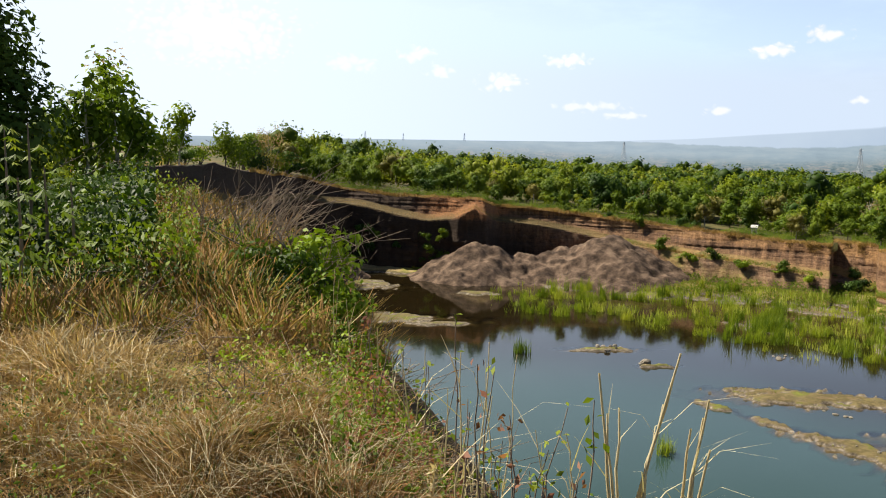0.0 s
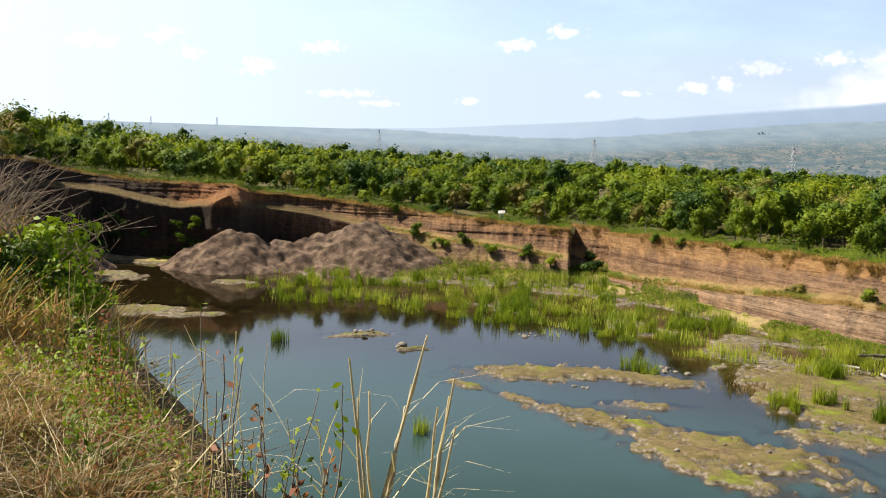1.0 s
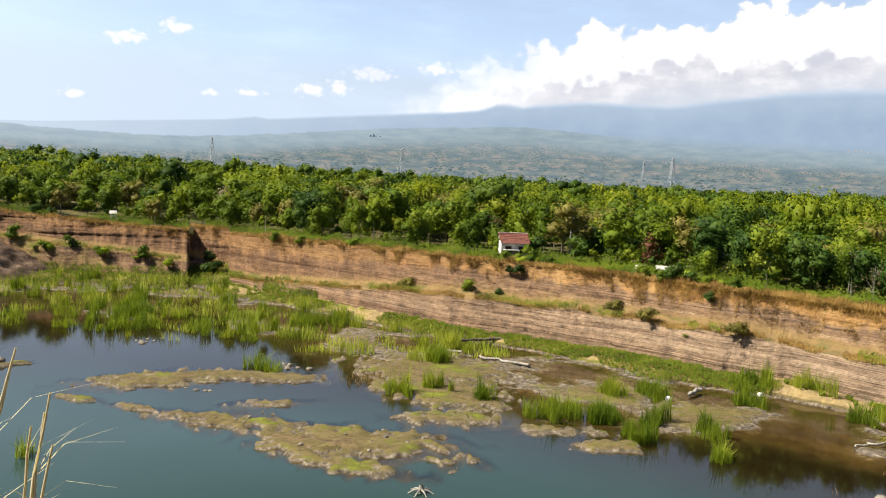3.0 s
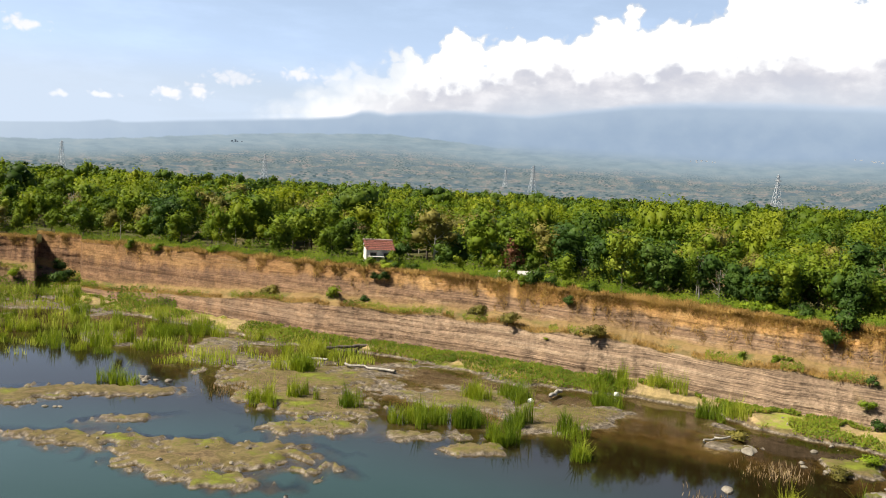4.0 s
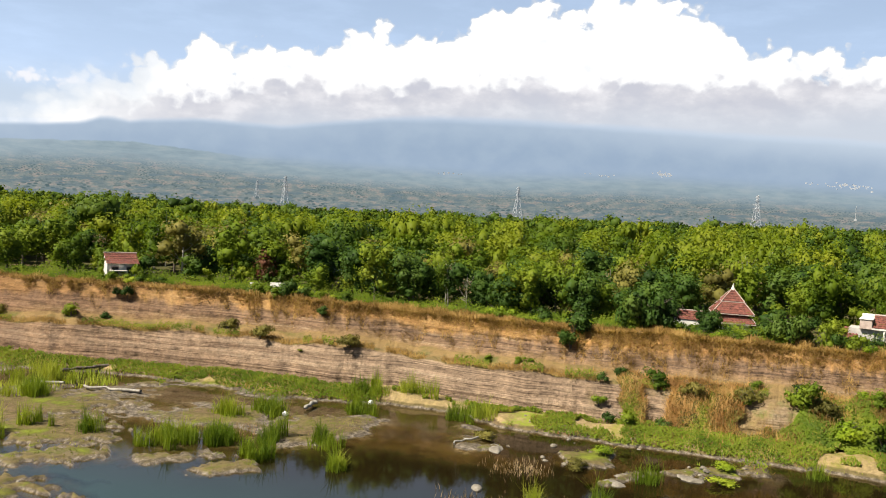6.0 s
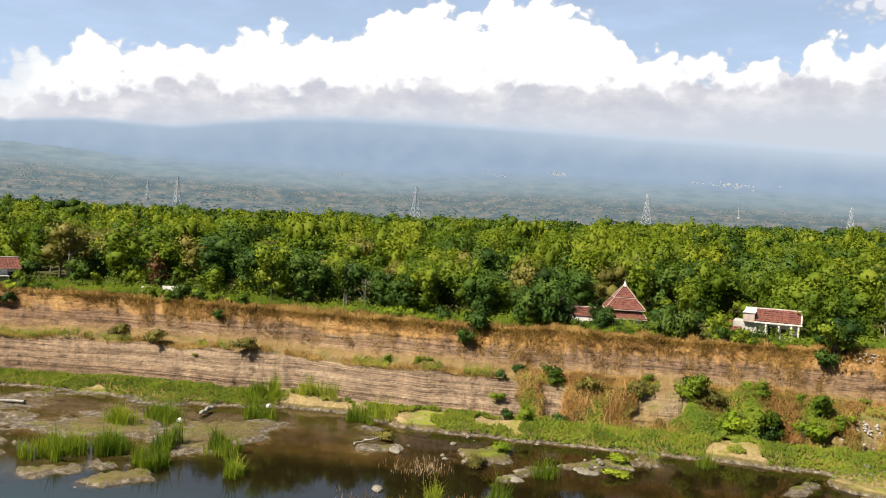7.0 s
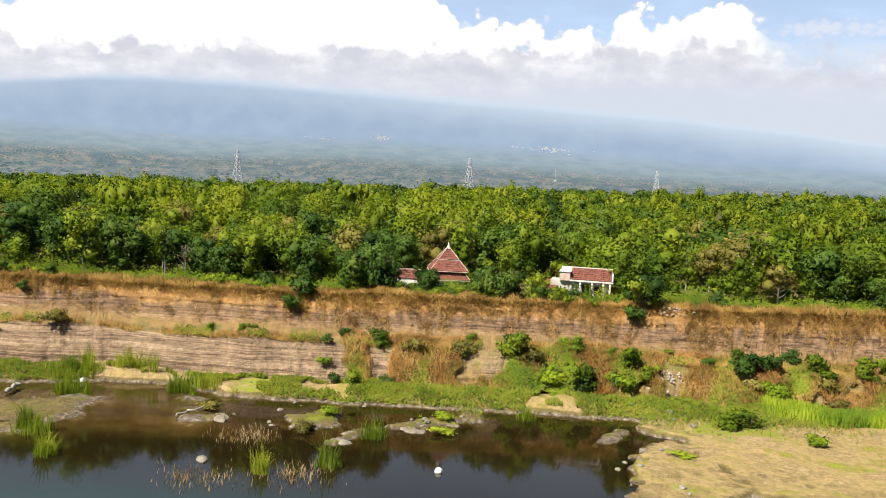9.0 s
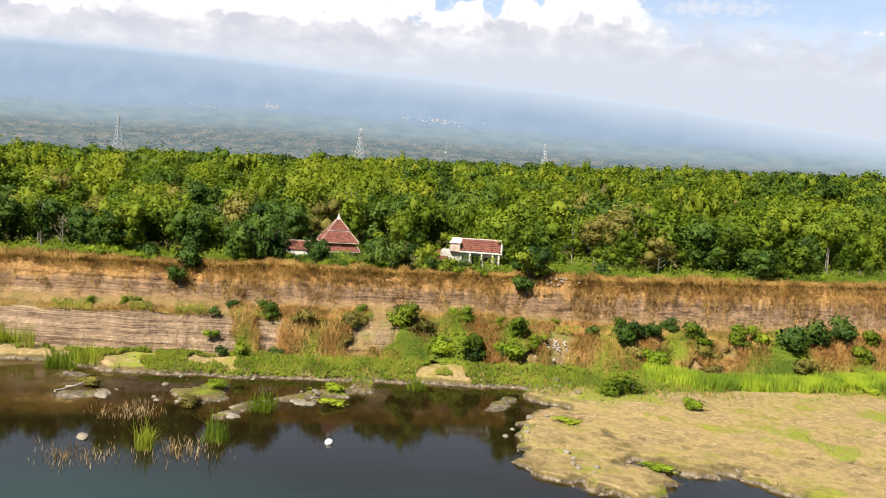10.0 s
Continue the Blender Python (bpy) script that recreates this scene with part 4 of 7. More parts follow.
# The near bank: a grassy hill that breaks off into the pit.
EDGE = ((-220, -100, -40, -12, -4, 0, 2, 3.5, 5.5, 7, 9, 14, 22, 30, 34, 38, 44, 60, 120, 300), (60, 25, 8, 4.5, 3.2, 2.2, 1.1, 0.1, -0.35, -0.7, -1.15, -2.2, -4.4, -8.5, -11.5, -16, -24, -45, -110, -280))


def bank_height(x, y):
    s = x - np.interp(y, *EDGE) + rough_field(x * 0.3, y * 0.3, 71, 3) * 0.35 * ease(np.hypot(x, y), 3, 9)
    top = 18.32 + np.minimum(np.hypot(x, y), 120) * 0.012 + rough_field(x * 0.25, y * 0.25, 73, 3) * 0.16 * ease(np.hypot(x, y), 1, 5)
    return top - np.where(s > -0.6, 1.35 * (s + 0.6) ** 2 / (1 + np.abs(s + 0.6)), 0.0), s


bx = np.concatenate([np.arange(-260, -44, 8.0), np.arange(-44, -12, 0.6), np.arange(-12, 7, 0.35), np.arange(7, 90, 1.2)])
by = np.concatenate([np.arange(-200, -10, 6.0), np.arange(-10, 26, 0.4), np.arange(26, 90, 0.8), np.arange(90, 300, 8.0)])
gx, gy = np.meshgrid(bx, by)
gz, _ = bank_height(gx, gy)
bank = sheet("ground_bank", gx, gy, np.maximum(gz, -2.5), M_SOIL)
tagged(bank, "grassy brown bank above the quarry pond", "ground", kind="structure")

# ---- plants: builders ----
def lobed_crown(rng, height, radius, base, lobes, count, size, droop=0.0, flat=0.75, far=False):
    """A crown of leaf clumps on several overlapping lobes, with gaps and a ragged outline."""
    out, mids, radii = [], [], []
    tall_ = flat * (height - base) / (2 * radius) * 1.1
    for k in range(lobes):
        a, r = rng.uniform(0, 2 * np.pi), radius * rng.uniform(0.15, 0.75) * (k > 0)
        zc = base + (height - base) * (rng.uniform(0.25, 0.85) if k else 0.6)
        c = np.array([r * np.cos(a), r * np.sin(a), zc])
        lr = radius * rng.uniform(0.38, 0.62)
        n = int(count / lobes * rng.uniform(0.7, 1.3))
        p = unit(rng.normal(size=(n, 3))) * lr * rng.uniform(0.6 if far else 0.45, 1.22 if far else 1.12, (n, 1))
        p[:, 2] *= tall_
        out.append(np.concatenate([c + p, p], 1))
        mids.append(c)
        radii.append(np.array([lr, lr, lr * tall_]) * 0.6)
    p = np.concatenate(out)
    p = p[p[:, 2] > base * 0.7]
    made = leaves(p[:, :3], size * (1.15 if far else 1.0), rng, droop, 0.75 if far else 0.6, p[:, 3:], far)
    if far and count > 300:
        made = join_shaded(made, hearts(np.array(mids), np.array(radii), rng))
    return made


def unit_ball():
    bm = bmesh.new()
    bmesh.ops.create_icosphere(bm, subdivisions=1, radius=1.0)
    v, f = np.array([tuple(q.co) for q in bm.verts]), np.array([[q.index for q in k.verts] for k in bm.faces])
    bm.free()
    return v, f


BALL_V, BALL_F = unit_ball()


def hearts(centres, radii, rng):
    """The close inner mass of each lobe of a crown: small uneven lumps. Returns verts, faces, normals."""
    n = len(centres)
    v = BALL_V[None] * rng.uniform(0.78, 1.12, (n, len(BALL_V), 1)) * radii[:, None]
    f = (BALL_F[None] + (np.arange(n) * len(BALL_V))[:, None, None]).reshape(-1, 3)
    return (centres[:, None] + v).reshape(-1, 3), f, unit(np.broadcast_to(BALL_V[None], v.shape) + [0, 0, 0.1]).reshape(-1, 3)


def join_shaded(*parts):
    vs, fs, ns, o = [], [], [], 0
    for v, f, nv in parts:
        vs.append(v)
        fs.append(f + o)
        ns.append(nv)
        o += len(v)
    return np.concatenate(vs), np.concatenate(fs), np.concatenate(ns)


def trunk_shape(rng, height, r0, limbs, spread, start=0.3, sides=6):
    bend = rng.normal(size=2) * 0.04 * height
    z = np.linspace(0, height, 6)
    pts = np.stack([bend[0] * (z / height) ** 2, bend[1] * (z / height) ** 2, z], -1)
    made = [tube(pts, r0 * np.linspace(1, 0.25, 6), sides)]
    for _ in range(limbs):
        t = rng.uniform(start, 0.85)
        root = np.array([bend[0] * t * t, bend[1] * t * t, height * t])
        a = rng.uniform(0, 2 * np.pi)
        tip = root + np.array([np.cos(a) * spread, np.sin(a) * spread, height * rng.uniform(0.12, 0.35)]) * rng.uniform(0.6, 1.1)
        mid = (root + tip) / 2 + np.array([0, 0, -0.04 * height]) + rng.normal(size=3) * 0.05 * spread
        made.append(tube([root, mid, tip], r0 * np.array([0.5, 0.3, 0.1]) * (1.1 - t * 0.6), 5))
    return join(*made)


def tree_kind(kind, seed):
    """Trunk mesh, crown mesh, and what it looks like."""
    rng = np.random.default_rng(seed)
    if kind == "broad":
        h, t, c, m, tm = 7.5, trunk_shape(rng, 5.6, 0.17, 7, 1.7), lobed_crown(rng, 7.5, 2.6, 0.7, 13, 1200, 0.33, far=True), M_LEAF, M_BARK
    elif kind == "deep":
        h, t, c, m, tm = 7.0, trunk_shape(rng, 5.0, 0.2, 7, 1.7), lobed_crown(rng, 7.0, 2.8, 0.4, 13, 1300, 0.32, far=True), M_LEAF_DEEP, M_BARK
    elif kind == "light":
        h, t, c, m, tm = 7.8, trunk_shape(rng, 6.2, 0.11, 8, 1.1), lobed_crown(rng, 7.8, 2.0, 0.9, 12, 1150, 0.29, 0.5, 1.0, far=True), M_LEAF_BAMBOO, M_BARK_PALE
    elif kind == "olive":
        h, t, c, m, tm = 7.0, trunk_shape(rng, 5.8, 0.13, 9, 1.6), lobed_crown(rng, 7.2, 2.3, 1.0, 10, 1000, 0.27, far=True), M_LEAF_OLIVE, M_BARK_PALE
    elif kind == "bare":
        h, t, c, m, tm = 7.0, trunk_shape(rng, 6.8, 0.12, 26, 1.3, 0.3), lobed_crown(rng, 7.0, 1.9, 2.6, 7, 130, 0.26, far=True), M_LEAF_DRY, M_BARK_PALE
    elif kind == "slender":
        h, t, c, m, tm = 8.0, trunk_shape(rng, 7.4, 0.09, 6, 0.7, 0.55), lobed_crown(rng, 8.2, 1.5, 3.4, 7, 700, 0.28, 0.3, 1.1, far=True), M_LEAF, M_BARK_PALE
    else:
        h, t, c, m, tm = 5.0, trunk_shape(rng, 3.8, 0.1, 7, 1.1), lobed_crown(rng, 5.0, 1.7, 1.0, 7, 600, 0.32, far=True), M_LEAF_RED, M_BARK
    return mesh_from("trunk", *t, tm), mesh_from("crown", *c, m)


LOOKS = {"broad": "leafy green broad-crowned tree behind the quarry rim", "deep": "dense dark green mango-like tree on the plain", "light": "light green feathery tree among the woods",
         "olive": "olive brown half-dry tree among green woods", "bare": "nearly bare grey tree with thin pale branches", "slender": "slender tree with a pale trunk and small crown", "red": "low tree with reddish brown leaves"}
KINDS = {k: [tree_kind(k, 100 + 10 * i + j) for j in range(3 if k in ("broad", "light", "deep") else 2)] for i, k in enumerate(LOOKS)}
PICK = random.Random(5)


def ground_z(x, y):
    a, d = math.degrees(math.atan2(x, y)), math.hypot(x, y)
    return float(land(np.array(a), np.array(d)))


def tree(kind, x, y, z, scale=1.0, turn=None, wide=1.0, label=""):
    tm, cm = PICK.choice(KINDS[kind])
    e = thing("tree", (x, y, z), label or LOOKS[kind], "tree", "trees of the plain", PICK.uniform(0, 360) if turn is None else turn)
    e.scale = (scale * wide, scale * wide, scale)
    part("trunk", tm, None, e)
    part("crown", cm, None, e)
    return e


# ---- trees along the rim ----
def clear_of(a, d):
    """Keeps the yards round the houses open."""
    return not ((41.6 < a < 45.0 and d < 122) or (76.6 < a < 82.2 and d < 108) or (85.6 < a < 91.2 and d < 105) or (83.2 < a < 84.6 and d < 104) or (51.9 < a < 53.2 and d < 112) or (55.6 < a < 57.0 and d < 122))


planted = []
tries = 0
while len(planted) < 300 and tries < 9000:
    tries += 1
    a = PICK.uniform(-10, 122)
    d = float(rim_at(np.array(a))) + 4.5 + 40 * PICK.random() ** 1.2
    x, y = d * math.sin(radians(a)), d * math.cos(radians(a))
    if not clear_of(a, d) or any((x - u) ** 2 + (y - v) ** 2 < 3.1 ** 2 for u, v in planted):
        continue
    planted.append((x, y))
    r = PICK.random()
    lean_left = 1 if a < 30 else 0
    kind = ("broad" if r < 0.38 else "light" if r < 0.6 else "deep" if r < 0.8 - 0.1 * lean_left else "slender" if r < 0.85 - 0.04 * lean_left else "olive" if r < 0.95 + 0.0 * lean_left else "bare")
    tree(kind, x, y, ground_z(x, y) - 0.15, PICK.uniform(0.7, 1.15) * (0.72 if d < float(rim_at(np.array(a))) + 10 else 1.0) * (0.8 if a < 16 else 1.0), wide=PICK.uniform(1.0, 1.35))
for a, d, kind, s, w in ((71.4, 102, "deep", 0.95, 0.9), (74.4, 101, "deep", 0.72, 1.35), (75.6, 102, "deep", 0.8, 1.3), (78.9, 100, "deep", 0.42, 1.3), (82.6, 99.5, "deep", 0.5, 1.35), (84.4, 100, "deep", 0.5, 1.3), (86.0, 100, "broad", 0.4, 1.3), (92.9, 98.5, "deep", 0.6, 1.3), (105.9, 108, "deep", 0.6, 1.4), (58.2, 113, "deep", 0.95, 1.1), (57.0, 112, "deep", 0.9, 1.1), (51.8, 118, "red", 1.0, 1.0), (51.2, 121, "red", 0.85, 1.0), (98.2, 110, "olive", 1.35, 1.3), (100, 112, "broad", 1.1, 1.3), (102.5, 110, "deep", 0.95, 1.4), (105.0, 113, "broad", 0.9, 1.5), (63.0, 108, "bare", 0.8, 1.2), (21.0, 172, "deep", 1.0, 1.0), (20.0, 176, "olive", 1.0, 1.2), (10, 190, "deep", 1.2, 1.1)):
    x, y = d * math.sin(radians(a)), d * math.cos(radians(a))
    tree(kind, x, y, ground_z(x, y) - 0.15, s, wide=w)

for k in range(40):      # a close row right behind the rim
    a = 55.5 + 17 * (k + PICK.random()) / 26 if k < 26 else PICK.uniform(94, 118)
    d = float(rim_at(np.array(a))) + PICK.uniform(4.5, 8.5)
    if clear_of(a, d):
        tree(PICK.choice(("deep", "broad", "deep", "slender")), d * math.sin(radians(a)), d * math.cos(radians(a)), ground_z(d * math.sin(radians(a)), d * math.cos(radians(a))) - 0.15, PICK.uniform(0.6, 1.0), wide=PICK.uniform(0.9, 1.2))

# ---- woods: all the crowns that cannot be counted ----
def woods(name, mat, seed, d0, d1, space, share, lobes, clumps, size, label, height, inner=24, outer=900, plume=False):
    """Crowns set apart by about one width, each of several lobes with a dense heart and leaf clumps over it."""
    rng = np.random.default_rng(seed)
    span = radians(136)
    cells = int(span * (d1 ** 2 - d0 ** 2) / 2 / space ** 2)
    a = rng.uniform(-12, 124, cells)
    d = np.sqrt(rng.uniform(d0 ** 2, d1 ** 2, cells))
    r = rim_at(a)
    mixture = 0.5 * wave(a * 0.35, d * 0.016, 900 + seed) + 0.5 * rng.random(cells)
    yards = np.array([clear_of(u, w) for u, w in zip(a, d)])
    keep = (d > r + inner) & (d < r + outer) & (mixture < share) & yards
    a, d = a[keep], d[keep]
    n = len(a)
    h = height * rng.uniform(0.6, 1.2, n) * (1 + 0.3 * (rng.random(n) > 0.9))
    rad = h * rng.uniform(0.3, 0.52, n) * (0.8 if plume else 1.0)
    base = polar(a, d, land(a, d))
    tone = rng.random(n)
    # lobes
    who = np.repeat(np.arange(n), lobes)
    k = np.tile(np.arange(lobes), n)
    turn = rng.uniform(0, 6.28, n)[who] + k * 2.4
    m = len(who)
    if plume:
        off = rad[who] * 0.62 * (k > 0) * rng.uniform(0.6, 1.1, m)
        zc = h[who] * rng.uniform(0.46, 0.72, m)
        size_l = np.stack([rad[who] * 0.42, rad[who] * 0.42, h[who] * rng.uniform(0.2, 0.34, m)], -1)
    else:
        off = rad[who] * 0.6 * (k > 0) * rng.uniform(0.6, 1.1, m)
        zc = h[who] * np.where(k == 0, 0.68, rng.uniform(0.32, 0.74, m))
        lr = rad[who] * rng.uniform(0.4, 0.62, m)
        size_l = np.stack([lr, lr, lr * rng.uniform(0.75, 1.05, m)], -1)
    mid = base[who] + np.stack([np.cos(turn) * off, np.sin(turn) * off, zc], -1)
    # leaf clumps over the lobes
    per = np.maximum(1, (clumps / lobes * rng.uniform(0.7, 1.3, m) * np.clip(170 / d[who], 0.6, 1.4)).astype(int)) if d1 < 240 else np.full(m, max(1, clumps // lobes))
    on = np.repeat(np.arange(m), per)
    out = unit(rng.normal(size=(len(on), 3)) + [0, 0, 0.25])
    p = mid[on] + out * size_l[on] * rng.uniform(0.66, 1.2, (len(on), 1))
    v1, f1, n1 = leaves(p, size * np.clip(0.75 + 0.5 * d[who][on] / d1, 0.8, 1.25), rng, 0.6 if plume else 0.2, 0.6 if plume else 0.8, out, True)
    v2, f2, n2 = hearts(mid, size_l * 0.68, rng)
    me = mesh_from(name, *join_shaded((v1, f1, n1), (v2, f2, n2)), mat)
    me.attributes.new("tone", "FLOAT", "POINT").data.foreach_set("value", np.concatenate([np.repeat(tone[who][on], 3), np.repeat(tone[who], len(BALL_V))]).astype(np.float32))
    return tagged(new(name, me), label, "woods", kind="stuff")


woods("woods", M_WOOD, 201, 105, 232, 6.6, 0.52, 7, 644, 0.52, "mixed green woods covering the plain", 7.6)
woods("woods", M_WOOD_BAMBOO, 202, 105, 232, 6.6, 0.46, 9, 644, 0.55, "light green bamboo and teak crowns in the woods", 8.2, plume=True)
woods("woods", M_WOOD_DEEP, 203, 105, 232, 6.8, 0.36, 7, 644, 0.49, "dark green crowns standing in the woods", 7.8)
woods("woods", M_WOOD_OLIVE, 204, 105, 232, 7.0, 0.27, 7, 482, 0.47, "half-dry olive crowns scattered in the woods", 7.2)
woods("woods", M_WOOD, 207, 228, 400, 8.4, 0.5, 4, 92, 0.8, "farther green woods of the plain", 7.4)
woods("woods", M_WOOD_BAMBOO, 208, 228, 400, 8.4, 0.44, 5, 92, 0.8, "farther light green crowns of the plain", 7.8, plume=True)
woods("woods", M_WOOD_DEEP, 209, 228, 400, 8.6, 0.42, 4, 92, 0.8, "farther dark green crowns of the plain", 8.2)
woods("woods", M_WOOD, 205, 395, 580, 10.5, 0.6, 3, 58, 1.0, "far green woods reaching to the fields", 7.0)
woods("woods", M_WOOD_DEEP, 206, 395, 580, 10.5, 0.5, 3, 58, 1.0, "far dark green groves at the wood's end", 7.6)
woods("thicket", M_WOOD, 210, 95, 190, 4.4, 0.46, 4, 120, 0.28, "thicket of young green trees behind the rim", 3.4, 8, 44)
woods("thicket", M_WOOD_DEEP, 212, 95, 190, 4.4, 0.44, 4, 120, 0.28, "thicket of dark green young trees behind the rim", 3.4, 6, 44)
woods("thicket", M_WOOD_BAMBOO, 211, 95, 190, 4.4, 0.36, 4, 110, 0.26, "thicket of light green saplings behind the rim", 2.8, 6, 40)


# ---- rim, bench and foot plants ----
def scatter(rng, n, a0, a1, fn):
    a = rng.uniform(a0, a1, n)
    return a, fn(a)


def stuff(name, data, mat, label, category):
    ob = new(name, mesh_from(name, *data, mat))
    return tagged(ob, label, category, kind="stuff")


def turned_leaves(p, size, rng):
    return leaves(p, size, rng, 0.0, 0.7, facing(p), True)


rng = np.random.default_rng(31)
# Dry grass on the lip, and hanging over the upper wall.
n = 52000
a = rng.uniform(-12, 124, n)
d = rim_at(a) + rng.uniform(-0.6, 3.2, n) ** 1.0
z = along(RIM, a) + rough_field(a * 1.6, a * 0, 9) * 0.22
v1 = blades(polar(a, d, z - 0.05), 0.6 * (0.5 + wave(a * 2.0, a * 0, 3)), rng, 0.07, 0.7, 0.8, True)
n = 80000
a = rng.uniform(13, 124, n)
t = rng.random(n) ** 1.9
zb, zr = bench_z(a) + 0.4, along(RIM, a)
keep = rough_field(a * 2.6, t * 1.2 + 50, 81, 3) > -0.55 + 0.95 * t + 0.6 * (1 - ease(a, 44, 58))
a, t, zb, zr = a[keep], t[keep], zb[keep], zr[keep]
d = toe_at(a) + along(BACK, a) * (0.68 + 0.3 * (1 - t)) - 0.1
v2 = blades(polar(a, d, zr + (zb - zr) * t), 0.5, rng, 0.055, 1.2, 1.4, True)
stuff("dry_grass", tangle(join(v1, v2), rng), M_GRASS_DRY, "golden dry grass fringing the quarry rim", "grass")
# Rusty grass on the bench and slopes.
n = 84000
a = rng.uniform(-13, 124, n)
keep = (rough_field(a * 0.9, a * 0, 83, 3) > -0.25) & ((a > 13) | (rng.random(n) < 0.35))
a = a[keep]
t = rng.random(len(a))
d = toe_at(a) + along(BACK, a) * (0.40 + 0.3 * t)
stuff("bench_grass", tangle(blades(polar(a, d, bench_z(a) + 0.2 * t), 0.34, rng, 0.05, 0.8, 0.8, True), rng), M_GRASS_DRY, "golden dry grass on the quarry bench", "grass")
n = 26000
a = rng.uniform(11, 124, n)
keep = rough_field(a * 0.6, a * 0, 85, 3) > 0.0
a = a[keep]
t = rng.random(len(a))
d = toe_at(a) + along(BACK, a) * (0.38 + 0.32 * t)
stuff("bench_weeds", turned_leaves(polar(a, d, bench_z(a) + 0.1 + 0.5 * rng.random(len(a))), 0.21, rng), M_GRASS_MIX, "green and yellow weeds on the quarry bench", "weeds")
# Green herbs on the apron at the foot.
n = 165000
a = rng.uniform(-2, 122, n)
gap = np.abs(rng.normal(size=n)) * np.interp(a, (0, 25, 40, 60, 66, 75, 95, 113), (4, 6, 3.5, 3.0, 2.0, 3.2, 3.4, 2.6))
d = toe_at(a) - gap + 1.2
p = polar(a, d)
zz = bed(p[:, 0], p[:, 1])
keep = (zz > 0.08) & (rough_field(p[:, 0] * 0.25, p[:, 1] * 0.25, 87, 3) > -0.08 - 0.2 * ease(p[:, 0], 66, 76))
p, zz = p[keep], zz[keep]
p[:, 2] = np.maximum(zz, 0) + 0.05
k = len(p) // 2
stuff("foot_weeds", turned_leaves(p[:k] + np.array([0, 0, 0.35]) * rng.random((k, 1)), 0.21, rng), M_LEAF_BAMBOO, "bright green weeds at the foot of the rock face", "weeds")
j = k + (len(p) - k) // 2
stuff("foot_grass", tangle(blades(p[k:j], 0.45, rng, 0.07, 0.8, 0.7, True), rng), M_GRASS_MIX, "green grass at the foot of the rock face", "grass")
j2 = j + (len(p) - j) // 3
stuff("foot_weeds", turned_leaves(p[j2:] + [0, 0, 0.15], 0.18, rng), M_LEAF, "dark green herbs at the foot of the rock face", "weeds")
stuff("foot_grass", tangle(blades(p[j:j2], 0.45, rng, 0.07, 0.9, 0.8, True), rng), M_GRASS_RUST, "rusty grass at the foot of the rock face", "grass")
# Brush on the lower slope towards the far end.
n = 230000
a = 72 + 50 * rng.random(n) ** 0.85
v = rng.random(n)
cover = rough_field(a * 0.55, v * 1.6 + 9, 131, 3)
sort = rough_field(a * 0.5 + 40, v * 1.3, 133, 3) + rng.normal(size=n) * 0.12
keep = cover > 0.08 - 0.42 * ease(a, 71, 87) - 0.2 * ease(v, 0.75, 0.95)
a, v, cover, sort = a[keep], v[keep], cover[keep], sort[keep]
d = toe_at(a) + along(BACK, a) * np.where(v < 0.72, 0.42 * v / 0.72, 0.42 + 0.26 * (v - 0.72) / 0.28) - 0.3
p = polar(a, d, bench_z(a) * np.minimum(v / 0.72, 1) * 0.97 + 0.4 * ease(v, 0.8, 1) + 0.08 + rng.random(len(a)) * (0.2 + 0.8 * np.clip(cover, 0, 0.6)))
for low_, high_, shape, mat, name, label in ((-9, -0.22, "blade", M_GRASS_RUST, "brush_grass", "rusty grass on the lower quarry slope"), (-0.22, -0.06, "leaf", M_LEAF_OLIVE, "brush", "rusty olive brush on the lower quarry slope"), (-0.06, 0.06, "blade", M_GRASS_DRY, "brush_grass", "straw-coloured grass on the lower quarry slope"), (0.06, 0.2, "leaf", M_GRASS_MIX, "brush", "yellow-green brush on the lower quarry slope"), (0.2, 9, "leaf", M_LEAF, "brush", "green brush on the lower quarry slope")):
    q = p[(sort > low_) & (sort <= high_)]
    stuff(name, turned_leaves(q, 0.25, rng) if shape == "leaf" else tangle(blades(q - [0, 0, 0.15], 0.6, rng, 0.07, 0.9, 0.8, True), rng), mat, label, "brush" if shape == "leaf" else "grass")
# Low green strip and thin trunks behind the rim.
n = 100000
a = rng.uniform(-8, 124, n)
d = rim_at(a) + 2.2 + rng.random(n) ** 1.3 * 9
hgt = 0.25 + 1.5 * rng.random(n) ** 2 * np.clip((d - rim_at(a)) / 6, 0.15, 1) * (0.3 + wave(a * 1.3, d * 0.2, 91))
keep = wave(a * 0.8, d * 0.1, 93) > 0.2
stuff("undergrowth", turned_leaves(polar(a, d, land(a, d) + hgt)[keep], 0.22, rng), M_LEAF_BAMBOO, "bright green undergrowth behind the quarry rim", "undergrowth")


def bush_mesh(seed, mat, radius, height, count, size, far=False):
    r = np.random.default_rng(seed)
    c = mesh_from("foliage", *lobed_crown(r, height, radius, 0.05, 6, count, size, 0, 0.9, far), mat)
    s = mesh_from("woody_base", *join(*[tube([(0, 0, -0.2), (r.normal() * 0.25 * radius, r.normal() * 0.25 * radius, height * 0.5), (r.normal() * 0.5 * radius, r.normal() * 0.5 * radius, height * 0.9)], (0.03, 0.02, 0.008), 5) for _ in range(6)]), M_BARK)
    return s, c


